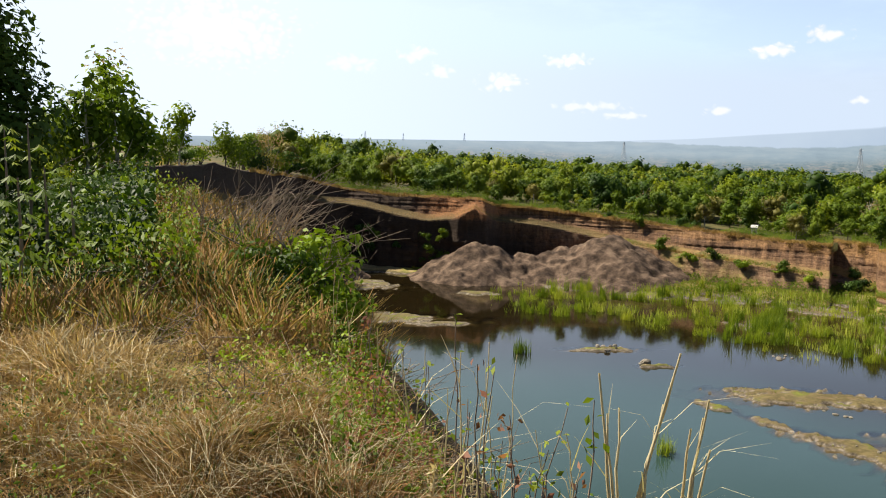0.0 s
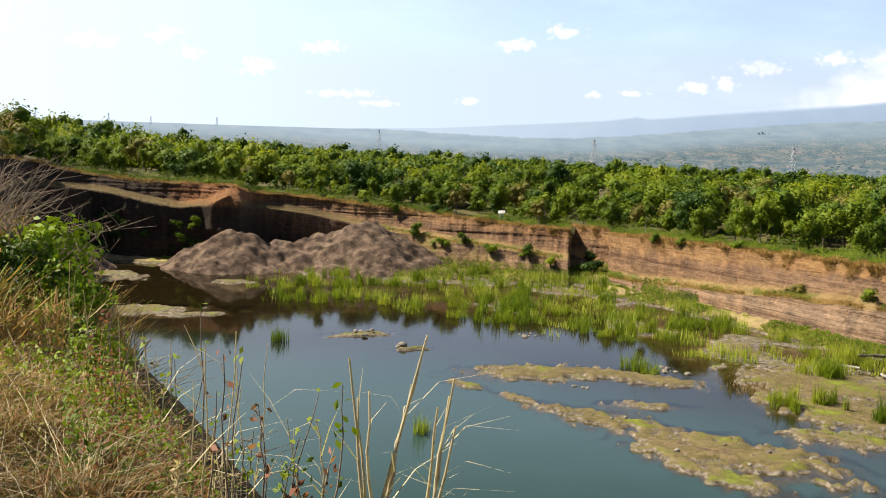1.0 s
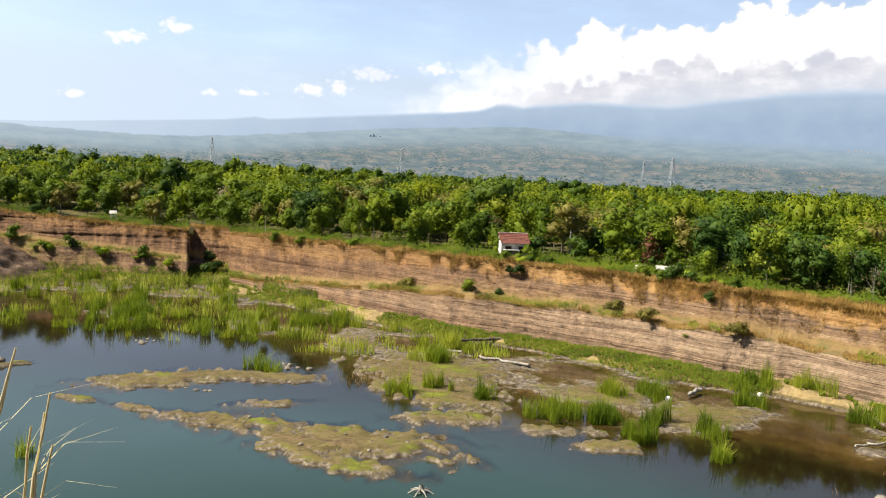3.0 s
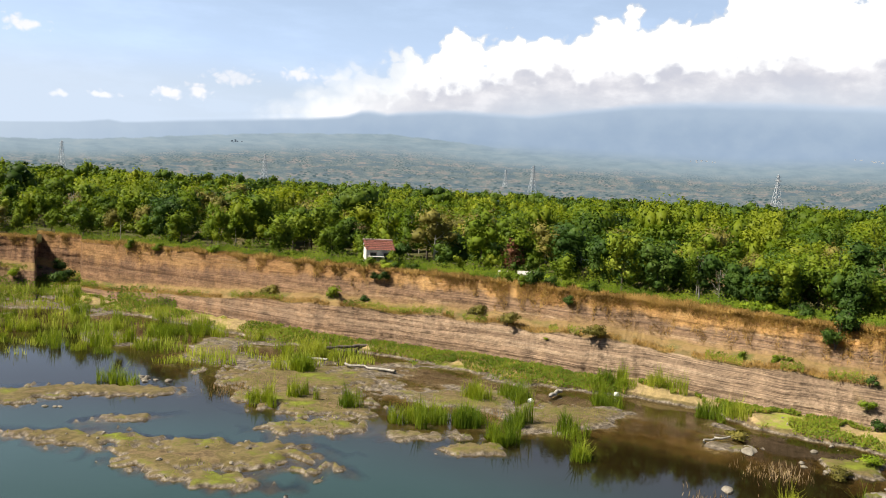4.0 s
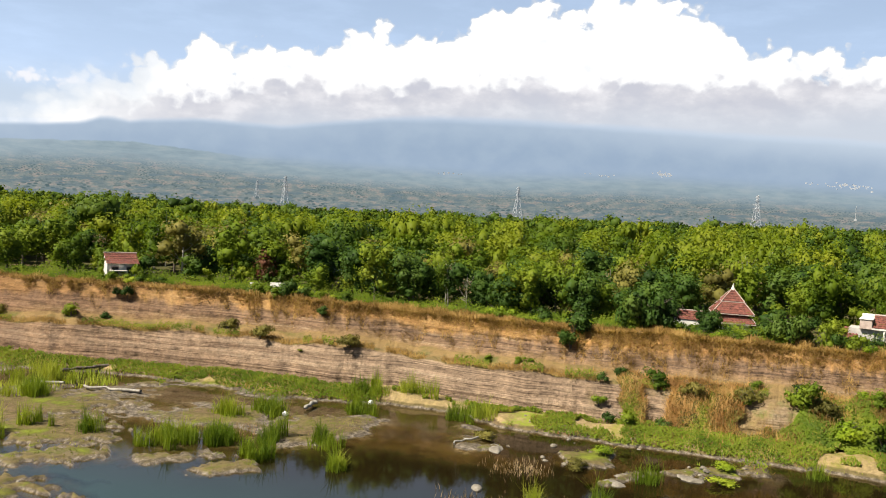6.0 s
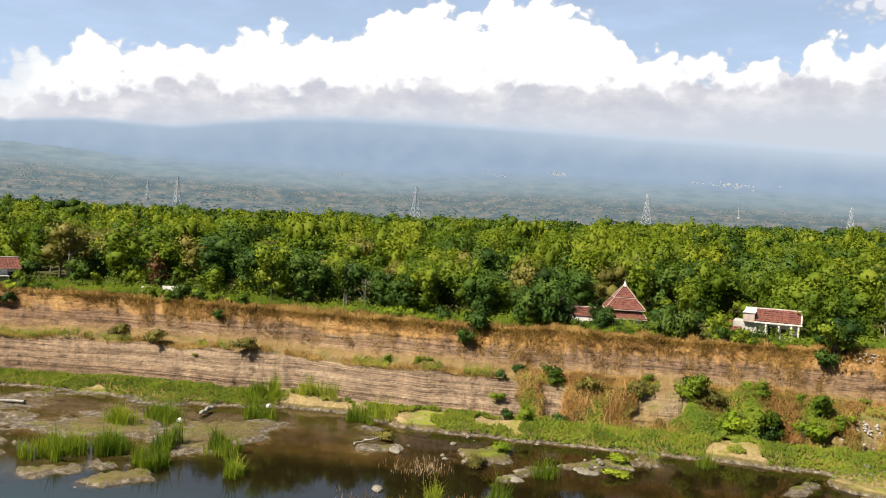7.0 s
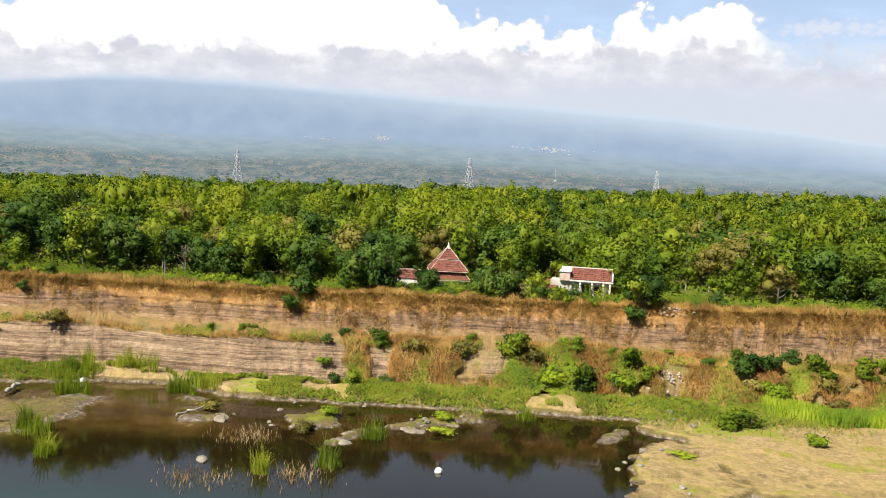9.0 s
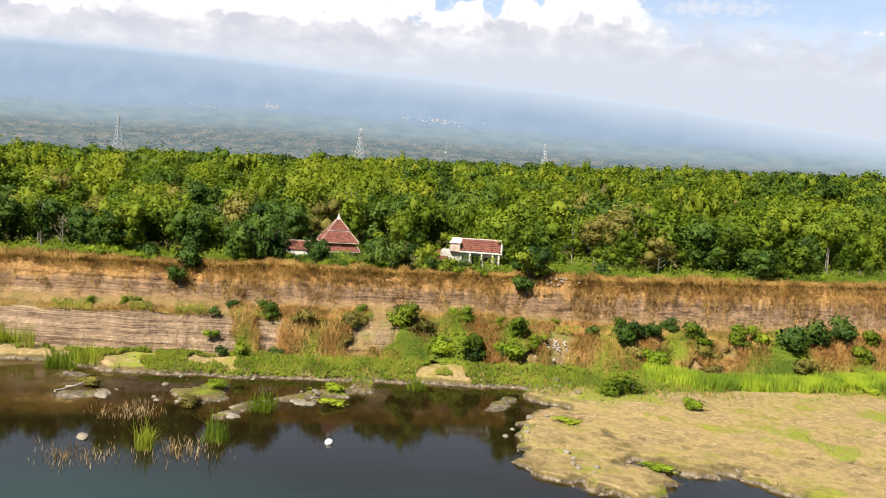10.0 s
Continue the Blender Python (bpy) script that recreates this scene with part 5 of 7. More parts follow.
BUSHES = {"green": [bush_mesh(s, M_LEAF, 1.0, 1.3, 620, 0.17, True) for s in (1, 2)], "deep": [bush_mesh(s, M_LEAF_DEEP, 1.0, 1.4, 700, 0.17, True) for s in (3, 4)], "light": [bush_mesh(s, M_LEAF_LIGHT, 1.0, 1.1, 600, 0.16, True) for s in (5, 6)], "olive": [bush_mesh(s, M_LEAF_OLIVE, 1.0, 1.0, 560, 0.15, True) for s in (7, 8)]}


def bush(kind, x, y, z, s=1.0, tall=1.0, label="", group="bushes of the quarry"):
    sm, cm = PICK.choice(BUSHES[kind])
    e = thing("bush", (x, y, z), label or {"green": "green leafy bush on the quarry slope", "deep": "dark green dense bush on the quarry slope", "light": "light green bush at the foot of the rock", "olive": "dry olive bush on the quarry bench"}[kind], "bush", group, PICK.uniform(0, 360))
    e.scale = (s, s, s * tall)
    part("woody_base", sm, None, e)
    part("foliage", cm, None, e)
    return e


def on_face(a, v):
    """A place on the cut face: v 0 foot, 0.5 bench, 1 rim."""
    a_ = np.array(a)
    t, b = float(toe_at(a_)), float(along(BACK, a_))
    if v <= 0.5:
        d, z = t + b * 0.42 * v * 2, float(bench_z(a_)) * v * 2
    else:
        d, z = t + b * (0.6 + 0.38 * (v - 0.5) * 2), float(bench_z(a_)) + (float(along(RIM, a_)) - float(bench_z(a_))) * (v - 0.5) * 2
    return d * math.sin(radians(a)), d * math.cos(radians(a)), z


for k in range(34):      # along the bench and foot, thicker towards the far end
    a = PICK.uniform(66, 113) if k > 12 else PICK.uniform(13, 66)
    v = PICK.choice((0.05, 0.12, 0.42, 0.5, 0.55))
    bush(PICK.choice(("green", "green", "light", "olive", "deep")), *on_face(a, v), PICK.uniform(0.5, 1.25) * (1.1 if a > 84 else 0.65), PICK.uniform(0.4, 0.75))
for a, v, kind, s in ((43.6, 0.86, "deep", 0.9), (43.0, 0.86, "deep", 0.7), (55.2, 0.82, "deep", 0.75), (71.0, 0.94, "deep", 1.7), (70.8, 0.78, "deep", 1.3), (92.5, 0.98, "green", 2.3), (92.2, 0.8, "deep", 1.5), (24.1, 0.1, "deep", 1.5), (24.7, 0.25, "deep", 1.4), (24.4, 0.5, "deep", 1.3), (12.1, 0.9, "green", 1.4), (13.4, 0.5, "green", 1.6), (15.2, 0.4, "light", 1.5), (16.6, 0.5, "green", 1.3), (18.2, 0.4, "light", 1.4), (20.4, 0.45, "green", 1.3), (22.0, 0.35, "light", 1.2),
                      (88.5, 0.5, "green", 1.1), (90.6, 0.5, "green", 0.8), (91.9, 0.42, "green", 1.5), (96.5, 0.5, "deep", 0.8), (98.4, 0.4, "deep", 1.75), (100.1, 0.48, "deep", 1.35), (101.1, 0.53, "deep", 1.2), (102.8, 0.49, "green", 1.4), (105.2, 0.49, "green", 1.6), (106.4, 0.48, "light", 1.3), (107.9, 0.36, "deep", 2.0), (109.4, 0.42, "deep", 2.0), (110.8, 0.47, "deep", 1.9), (112.5, 0.46, "green", 1.3), (104.0, 0.12, "olive", 1.2), (100.4, 0.2, "light", 1.6), (100.5, 0.06, "light", 1.5), (112.2, 0.26, "green", 1.4), (99.0, 0.28, "olive", 1.3), (103.4, 0.3, "olive", 1.5), (108.8, 0.16, "olive", 1.6), (73.9, 0.53, "deep", 0.7), (76.2, 0.5, "green", 1.3), (84.6, 0.47, "green", 1.7), (72.9, 0.5, "deep", 0.65), (72.8, 0.27, "light", 0.85), (73.4, 0.09, "deep", 0.75), (74.7, 0.06, "green", 1.3), (76.8, 0.07, "deep", 0.9), (65.7, 0.51, "green", 0.7), (67.7, 0.51, "green", 0.7), (87.0, 0.2, "light", 1.7), (89.2, 0.14, "green", 1.9), (91.4, 0.16, "light", 1.8), (93.0, 0.3, "green", 1.2), (78.5, 0.44, "olive", 1.5), (81.5, 0.42, "olive", 1.6), (86.0, 0.4, "olive", 1.5),
                      (49.5, 0.55, "olive", 1.3), (51.5, 0.5, "olive", 1.5), (36.5, 0.52, "olive", 1.4), (40.5, 0.55, "green", 1.2), (57.0, 0.5, "olive", 1.5), (28.3, 0.97, "green", 1.0), (29.8, 0.97, "green", 0.9)):
    bush(kind, *on_face(a, v), s)
for k in range(46):      # along the rim
    a = PICK.uniform(-6, 118)
    d = float(rim_at(np.array(a))) + PICK.uniform(1.0, 5)
    if clear_of(a, d + 4):
        bush(PICK.choice(("green", "light", "deep", "light")), d * math.sin(radians(a)), d * math.cos(radians(a)), ground_z(d * math.sin(radians(a)), d * math.cos(radians(a))) - 0.1, PICK.uniform(0.6, 1.3), label="leafy bush on the quarry rim")
for k in range(44):      # round the houses
    a = PICK.choice((PICK.uniform(76.3, 82.6), PICK.uniform(82.6, 92), PICK.uniform(41.5, 46), PICK.uniform(50, 57)))
    d = float(rim_at(np.array(a))) + PICK.uniform(1.0, 4.0)
    bush(PICK.choice(("green", "light", "deep", "green")), d * math.sin(radians(a)), d * math.cos(radians(a)), ground_z(d * math.sin(radians(a)), d * math.cos(radians(a))) - 0.15, PICK.uniform(0.7, 1.05), 0.9, label="leafy garden bush before the houses")
for a, d, kind, s_, tall in ((86.3, 97.6, "deep", 1.1, 1.2), (87.2, 97.3, "green", 1.1, 1.3), (87.9, 97.0, "light", 0.8, 1.2), (89.4, 97.2, "light", 0.7, 1.2), (85.4, 97.8, "green", 1.3, 1.4), (84.0, 98.4, "deep", 1.5, 1.5), (82.9, 98.4, "deep", 1.6, 1.4), (81.8, 98.2, "green", 1.0, 1.2), (79.0, 98.6, "deep", 1.2, 1.4), (80.0, 98.4, "light", 0.8, 1.2), (76.6, 98.8, "deep", 1.5, 1.4), (75.8, 98.4, "deep", 1.9, 1.5), (74.6, 98.2, "deep", 2.0, 1.4), (42.6, 117.5, "green", 1.0, 1.2), (43.7, 117.5, "light", 0.9, 1.1), (44.4, 118, "green", 1.3, 1.3), (52.2, 107.5, "green", 1.0, 1.1), (53.0, 107.5, "deep", 1.2, 1.3), (51.2, 109.5, "green", 1.0, 1.1), (106.0, 109.6, "deep", 1.5, 1.3), (106.9, 109.8, "green", 1.3, 1.2)):
    x, y = d * math.sin(radians(a)), d * math.cos(radians(a))
    bush(kind, x, y, ground_z(x, y) - 0.15, s_, tall, label="dense garden bush hiding the foot of a house")
for k in range(16):      # weeds clinging to the shaded wall
    a = PICK.uniform(-7, 0.5)
    d = float(toe_at(np.array(a))) - 0.2 + PICK.uniform(0, 0.8)
    bush(PICK.choice(("green", "deep", "deep")), d * math.sin(radians(a)), d * math.cos(radians(a)), PICK.uniform(0.5, 7.5), PICK.uniform(0.8, 1.5), label="green bush clinging to the shaded rock wall")

for kind, x, y, s_, tall in (("olive", 67.9, 22.4, 1.1, 0.7), ("light", 70.9, 11.9, 1.2, 0.5), ("olive", 71.6, 31.7, 1.3, 0.6), ("light", 72.6, 21.8, 1.2, 0.5), ("light", 74.5, 12.4, 1.1, 0.5), ("green", 79.6, -11.2, 1.9, 0.6), ("green", 80.4, -12.8, 1.5, 0.7), ("light", 76.2, -17.5, 1.1, 0.8), ("light", 88.5, -34.5, 1.3, 0.5), ("light", 87.5, -36.5, 1.2, 0.5), ("light", 70.0, -6.6, 1.2, 0.25), ("light", 62.0, -12.5, 1.4, 0.2)):
    bush(kind, x, y, max(float(bed(np.array(x), np.array(y))), 0.0), s_, tall, label="low leafy bush growing on the mud flat")

# ---- reeds ----
def reed_mesh(seed, count, spread, height, mat=M_REED):
    r = np.random.default_rng(seed)
    q, w = spread * 1.5 * np.sqrt(r.random(count)), r.uniform(0, 6.2832, count)
    p = np.stack([q * np.cos(w), q * np.sin(w), np.zeros(count)], -1)
    return mesh_from("reed_clump", *blades(p, height * (0.55 + 0.75 * wave(p[:, 0] * 2.5, p[:, 1] * 2.5, seed)), r, 0.05, 0.3, 0.45), mat)


REEDS = [reed_mesh(300 + k, c, s, h) for k, (c, s, h) in enumerate(((80, 0.45, 1.9), (120, 0.7, 1.8), (60, 0.35, 2.1), (150, 0.9, 1.7), (40, 0.28, 1.5)))]


def reed(x, y, s=1.0, which=None):
    me = REEDS[which] if which is not None else PICK.choice(REEDS)
    ob = new("reed_clump", me)
    ob.matrix_basis = pose(x, y, max(float(bed(np.array(x), np.array(y))), -0.25) - 0.05, 0, 0, PICK.uniform(0, 360)) @ Matrix.Diagonal((s, s, s * PICK.uniform(0.85, 1.15), 1))
    return tagged(ob, "clump of green cattail reeds standing in shallow water", "reeds", "reed clumps")


for x, y, n, r in ((53.5, 51.5, 12, 2.0), (56.2, 48.2, 6, 0.8), (54.5, 43.2, 10, 1.3), (59.4, 45.2, 6, 0.7), (60.8, 41.0, 5, 0.9), (56.2, 36.8, 3, 0.5), (51.5, 57.9, 5, 0.7), (49.8, 62.8, 6, 1.2), (47.4, 62.9, 5, 1.0), (40.5, 76.6, 4, 1.0), (63.1, 53.6, 5, 1.0), (67, 51.8, 5, 1.2), (77.0, 48.0, 8, 2.0), (72, 45, 5, 1.5), (57.6, 71.9, 9, 1.5), (57.4, 49.6, 5, 0.9), (8.2, 93.8, 3, 0.4), (15.4, 61.8, 3, 0.7), (57.1, 21.7, 3, 0.35), (59.9, 17.8, 3, 0.4), (68.1, 17.1, 3, 0.35), (77.8, 5.9, 2, 0.3), (76.5, 36, 5, 1.5), (80.5, 44, 6, 2)):
    for _ in range(n):
        reed(x + PICK.gauss(0, r * 0.6), y + PICK.gauss(0, r * 0.6), PICK.uniform(0.7, 1.05))
placed = 0
while placed < 165:
    x, y = PICK.uniform(10, 72), PICK.uniform(72, 142)
    a, d = math.degrees(math.atan2(x, y)), math.hypot(x, y)
    gap = float(toe_at(np.array(a))) - d
    front = float(np.interp(x, *REEDBED))
    if y < front - 2 or gap < 2 or a < 5 or float(rough_field(np.array(x * 0.12), np.array(y * 0.12), 95, 3)) < -0.3 + 0.5 * PICK.random() - 0.2:
        continue
    reed(x, y, PICK.uniform(0.75, 1.15))
    placed += 1
n = 60000
x, y = rng.uniform(6, 74, n), rng.uniform(70, 146, n)
a, d = np.degrees(np.arctan2(x, y)), np.hypot(x, y)
gap = toe_at(a) - d
keep = (y > np.interp(x, *REEDBED) - 3 + rough_field(x * 0.1, y * 0.1, 96, 3) * 7) & (gap > 1) & (a > 3) & (rough_field(x * 0.2, y * 0.2, 97, 3) > -0.12)
keep = keep & (rough_field(x * 0.4, y * 0.28, 197, 2) > 0.02)
p = np.stack([x[keep], y[keep], np.maximum(bed(x[keep], y[keep]), -0.2)], -1)
stuff("reed_bed", tangle(blades(p, 0.95 * (0.5 + wave(p[:, 0] * 0.5, p[:, 1] * 0.5, 7)), rng, 0.08, 0.25, 0.4, True), rng), M_REED, "wide bed of green reeds in the shallows", "reeds")
# Thin turf on the flats.
n = 60000
x, y = rng.uniform(20, 110, n), rng.uniform(-45, 80, n)
zz = bed(x, y)
keep = (zz > 0.16) & (rough_field(x * 0.22, y * 0.22, 98, 3) > 0.12 + 0.16 * ((x > 56) & (y < 2)))
p = np.stack([x[keep], y[keep], zz[keep]], -1)
stuff("turf", tangle(blades(p, 0.16, rng, 0.05, 0.9, 0.6, True), rng), M_GRASS_MIX, "thin green turf on the mud flats", "grass")
n = 22000      # bright tall grass behind the flat
y = rng.uniform(-46, -15, n)
x = np.interp(y, (-46, -37.5, -32.6, -20.7, -15), (93.5, 88.6, 86.2, 83.6, 84.6)) + rng.random(n) * 2.4 + rough_field(y * 0.3, y * 0, 99) * 0.8
p = np.stack([x, y, np.maximum(bed(x, y), 0.2)], -1)
stuff("green_grass", tangle(blades(p, 1.15, rng, 0.07, 0.3, 0.4, True), rng), M_LEAF_LIGHT, "tall bright green grass behind the mud flat", "grass")
# Weeds over the low wall beside the heap.
n = 26000
a = rng.uniform(11.5, 31, n)
v = rng.random(n)
keep = rough_field(a * 0.8, v * 1.5 + 4, 141, 3) > -0.3 + 0.4 * ease(a, 22, 31) - 0.15 * (v < 0.3)
a, v = a[keep], v[keep]
p = polar(a, toe_at(a) + along(BACK, a) * (0.1 + 0.75 * v) - 0.3, bench_z(a) * v + 0.3 + rng.random(len(a)) * 0.8)
k = len(p) // 2
stuff("wall_weeds", turned_leaves(p[:k], 0.3, rng), M_LEAF, "green weeds overgrowing the low rock wall", "weeds")
stuff("wall_weeds", turned_leaves(p[k:], 0.3, rng), M_GRASS_MIX, "yellow-green weeds overgrowing the low rock wall", "weeds")

# ---- spoil heaps ----
def heap(name, peaks, x0, x1, y0, y1, slope, label, rough=0.7, step=0.35):
    gx, gy = np.meshgrid(np.arange(x0, x1, step), np.arange(y0, y1, step))
    z = np.full(gx.shape, -3.0)
    wx, wy = gx + rough_field(gx * 0.2, gy * 0.2, 111) * 1.6, gy + rough_field(gx * 0.2, gy * 0.2, 112) * 1.6
    for a, d, top in peaks:
        px_, py_ = d * math.sin(radians(a)), d * math.cos(radians(a))
        r = np.hypot(wx - px_, wy - py_)
        z = np.maximum(z, top - slope * (np.sqrt(r * r + 0.8) - 0.9))
    z = z + rough_field(gx * 0.5, gy * 0.5, 113, 4) * rough - np.abs(rough_field(gx * 0.25, gy * 0.25, 114, 3)) * 0.9
    z = z + rough_field(gx * 1.6, gy * 1.2, 115, 3) * 0.16 - np.abs(rough_field(gx * 0.9, gy * 0.25, 116, 3)) * 0.35
    z = np.maximum(z, bed(gx, gy) - 0.35)
    return tagged(sheet(name, gx, gy, z, M_SPOIL, smooth=False), label, "spoil heap")


heap("spoil_mound", [(2.15, 155, 6.3), (1.0, 154, 4.2), (0.2, 153, 3.6), (3.0, 156, 5.2), (3.6, 155, 4.6), (4.8, 155, 4.6), (5.6, 156, 4.2), (6.3, 156, 4.5), (7.0, 154, 4.0), (7.6, 158, 5.6), (9.0, 158, 6.4), (9.8, 157, 7.2), (10.7, 157, 7.7), (11.6, 157, 6.4), (12.6, 156, 5.4), (8.6, 152, 3.4), (6.2, 151, 2.8)], -10, 44, 132, 172, 0.56, "long heap of loose brown spoil below the rock wall")
heap("spoil_mound", [(-6.5, 154, 3.3), (-7.2, 154, 2.3)], -26, -10, 144, 162, 0.7, "small cone of loose grey spoil by the pond")


# ---- stones, logs and litter by the water ----
def boulder(x, y, z, sx, sy, sz, label, seed, mat=M_STONE, name="rock"):
    bm = bmesh.new()
    bmesh.ops.create_icosphere(bm, subdivisions=2, radius=1.0)
    for v in bm.verts:
        k = 1 + 0.3 * noise.noise(v.co * 1.6 + Vector((seed * 3.1, 0, 0)))
        v.co = Vector((v.co.x * sx * k, v.co.y * sy * k, max(v.co.z, -0.5) * sz * k))
    ob = part(name, bm, mat)
    ob.matrix_basis = pose(x, y, z, 0, 0, seed * 47 % 360)
    return tagged(ob, label, "rock", "rocks by the pond")


k = 0
for x, y, n, r, s in ((18.0, 96.6, 9, 1.4, 0.28), (20.0, 89.6, 5, 0.8, 0.5), (35.9, 93.7, 7, 1.2, 0.3), (32.8, 72.0, 8, 1.6, 0.22), (43.6, 76.4, 9, 1.5, 0.28), (36, 53, 12, 3.5, 0.18), (31, 61, 8, 3, 0.15), (80, 32, 4, 2, 0.3), (84, -5, 12, 4, 0.28), (68, -3.2, 8, 3, 0.22), (60.5, -6.6, 7, 2, 0.25), (73, 14, 5, 1.5, 0.3), (70, 25.5, 4, 2, 0.25), (76, 27, 6, 2.5, 0.22), (79, 20, 5, 2, 0.25)):
    for _ in range(n):
        k += 1
        px_, py_ = x + PICK.gauss(0, r * 0.6), y + PICK.gauss(0, r * 0.45)
        g = s * PICK.uniform(0.5, 1.4)
        boulder(px_, py_, max(float(bed(np.array(px_), np.array(py_))), -0.08) + g * 0.15, g, g * PICK.uniform(0.6, 1), g * PICK.uniform(0.5, 0.8), "pale grey stone lying at the water's edge", k)
# Rubble: a pale spill on the slope, a mound at the lip, litter along the shore.
for a, v, n, sp, s in ((94.3, 0.3, 60, 1.1, 0.1), (94.3, 0.92, 30, 1.2, 0.11), (93.6, 0.02, 24, 1.6, 0.14), (95.2, 0.02, 14, 1.5, 0.13)):
    for _ in range(n):
        k += 1
        px_, py_, pz_ = on_face(a + PICK.gauss(0, sp * 0.5), min(v + abs(PICK.gauss(0, 0.08)), 1.0))
        g = s * PICK.uniform(0.5, 1.5)
        boulder(px_ - 0.25, py_, pz_ + 0.1, g, g * 0.8, g * 0.7, "pale broken stone on the quarry slope", k, M_RUBBLE)
for x, y, sx, sy in ((69.2, 30.0, 1.9, 0.8), (66.0, 18.9, 1.4, 0.7), (68.4, 18.7, 1.1, 0.55), (72.2, 15.0, 1.7, 0.9), (58.6, 26.6, 1.1, 0.5), (70.8, 14.2, 1.3, 0.7)):
    k += 1
    boulder(x, y, 0.0, sx * 0.75, sy * 0.75, 0.22, "flat grey rock slab rising from the pond", k)
for x, y, z in ((61.4, 10.4, 0.05), (67.0, 50.0, 0.1), (76.0, 46.5, 0.2)):
    k += 1
    boulder(x, y, z, 0.3, 0.26, 0.28, "white foam float drifting on the pond", k, M_FOAM, "float")["category"] = "float"


def log(p0, p1, r, label, mat=M_BARK_PALE, seed=1):
    r_ = np.random.default_rng(seed)
    p0, p1 = np.array(p0, float), np.array(p1, float)
    t = np.linspace(0, 1, 9)[:, None]
    pts = p0 + (p1 - p0) * t + r_.normal(size=(9, 3)) * [0.18, 0.18, 0.03]
    ob = part("log", tube(pts, r * (1 + 0.3 * r_.normal(size=9)).clip(0.5, 1.5), 7), mat)
    return tagged(ob, label, "log", "logs by the pond")


log((60.6, 76.5, 0.3), (62.4, 73.2, 0.3), 0.13, "bleached fallen trunk lying on the mud flat", seed=2)
log((62.4, 71.6, 0.3), (64.4, 65.2, 0.3), 0.13, "long bleached trunk lying on the mud flat", seed=3)
log((65.5, 78.0, 0.5), (70.0, 76.5, 0.6), 0.18, "dark branch lying at the foot of the rock", M_BARK, 4)
log((68.0, 33.4, 0.15), (71.4, 32.2, 0.3), 0.1, "grey driftwood pole by the water", seed=5)
log((69.5, 49.5, 0.25), (72.5, 50.5, 0.3), 0.16, "bleached log among the reeds", seed=6)
st = thing("stump", (33.7, 42.9, -0.1), "bleached tree stump with roots in the pond", "stump")
part("stem", tube([(0, 0, 0), (0.05, 0, 0.35), (0.02, 0.05, 0.6)], (0.22, 0.17, 0.12), 8), M_BARK_PALE, st)
for i in range(7):
    a = i * 0.9
    part("root", tube([(0, 0, 0.3), (0.45 * math.cos(a), 0.45 * math.sin(a), 0.28), (0.95 * math.cos(a), 0.95 * math.sin(a), 0.02)], (0.09, 0.06, 0.025), 5), M_BARK_PALE, st)
# Dead brown stems in the shallows.
n = 1500
rr = np.random.default_rng(41)
c = rr.integers(0, 6, n)
cx, cy = np.array([55, 57.5, 49.5, 47.5, 60, 65])[c], np.array([25, 19.5, 70, 68, 50, 26])[c]
p = np.stack([cx + rr.normal(size=n) * 1.3, cy + rr.normal(size=n) * 1.3, np.full(n, -0.1)], -1)
stuff("dead_stems", blades(p, 0.5, rr, 0.05, 0.5, 0.3), M_LEAF_DRY, "dead brown stems standing in the shallows", "stems")


# ---- houses behind the rim ----
def tiled_roof(parent, x0, x1, y_eave, y_ridge, z_eave, z_ridge, tiles=9, rows=5, name="roof"):
    """One pitch of clay pantiles: ribbed courses, each a step above the next."""
    V, F = [], []
    w = (x1 - x0) / tiles
    for r in range(rows):
        for c in range(tiles):
            o = len(V)
            for (u, v, lift) in ((0, 0, 0.05), (0.5, 0, 0.11), (1, 0, 0.05), (0, 1.08, 0.0), (0.5, 1.08, 0.05), (1, 1.08, 0.0)):
                t = min((r + v) / rows, 1.0)
                V.append((x0 + (c + u) * w, y_eave + (y_ridge - y_eave) * t, z_eave + (z_ridge - z_eave) * t + lift))
            F += [(o, o + 1, o + 4, o + 3), (o + 1, o + 2, o + 5, o + 4)]
    return part(name, (V, F), M_TILE, parent)


def sited(name, a, d, label, category, turn=0.0, lower=0.0):
    x, y = d * math.sin(radians(a)), d * math.cos(radians(a))
    return thing(name, (x, y, ground_z(x, y) - lower), label, category, turn=-a + turn)


def opening(parent, x, y, z, w, h, name="window"):
    o = part(name, box(x, y, z, w, 0.08, h, 0.01), M_DARK, parent)
    part("frame", join_frame(x, y - 0.03, z, w, h), M_RIDGE, o)
    return o


def join_frame(x, y, z, w, h):
    bm = bmesh.new()
    for cx, cz, sx, sz in ((x, z - 0.03, w + 0.16, 0.08), (x, z + h + 0.03, w + 0.16, 0.08), (x - w / 2 - 0.04, z + h / 2, 0.08, h), (x + w / 2 + 0.04, z + h / 2, 0.08, h)):
        bmesh.ops.create_cube(bm, size=1.0, matrix=Matrix.Translation((cx, y, cz)) @ Matrix.Diagonal((sx, 0.08, sz, 1)))
    return bm


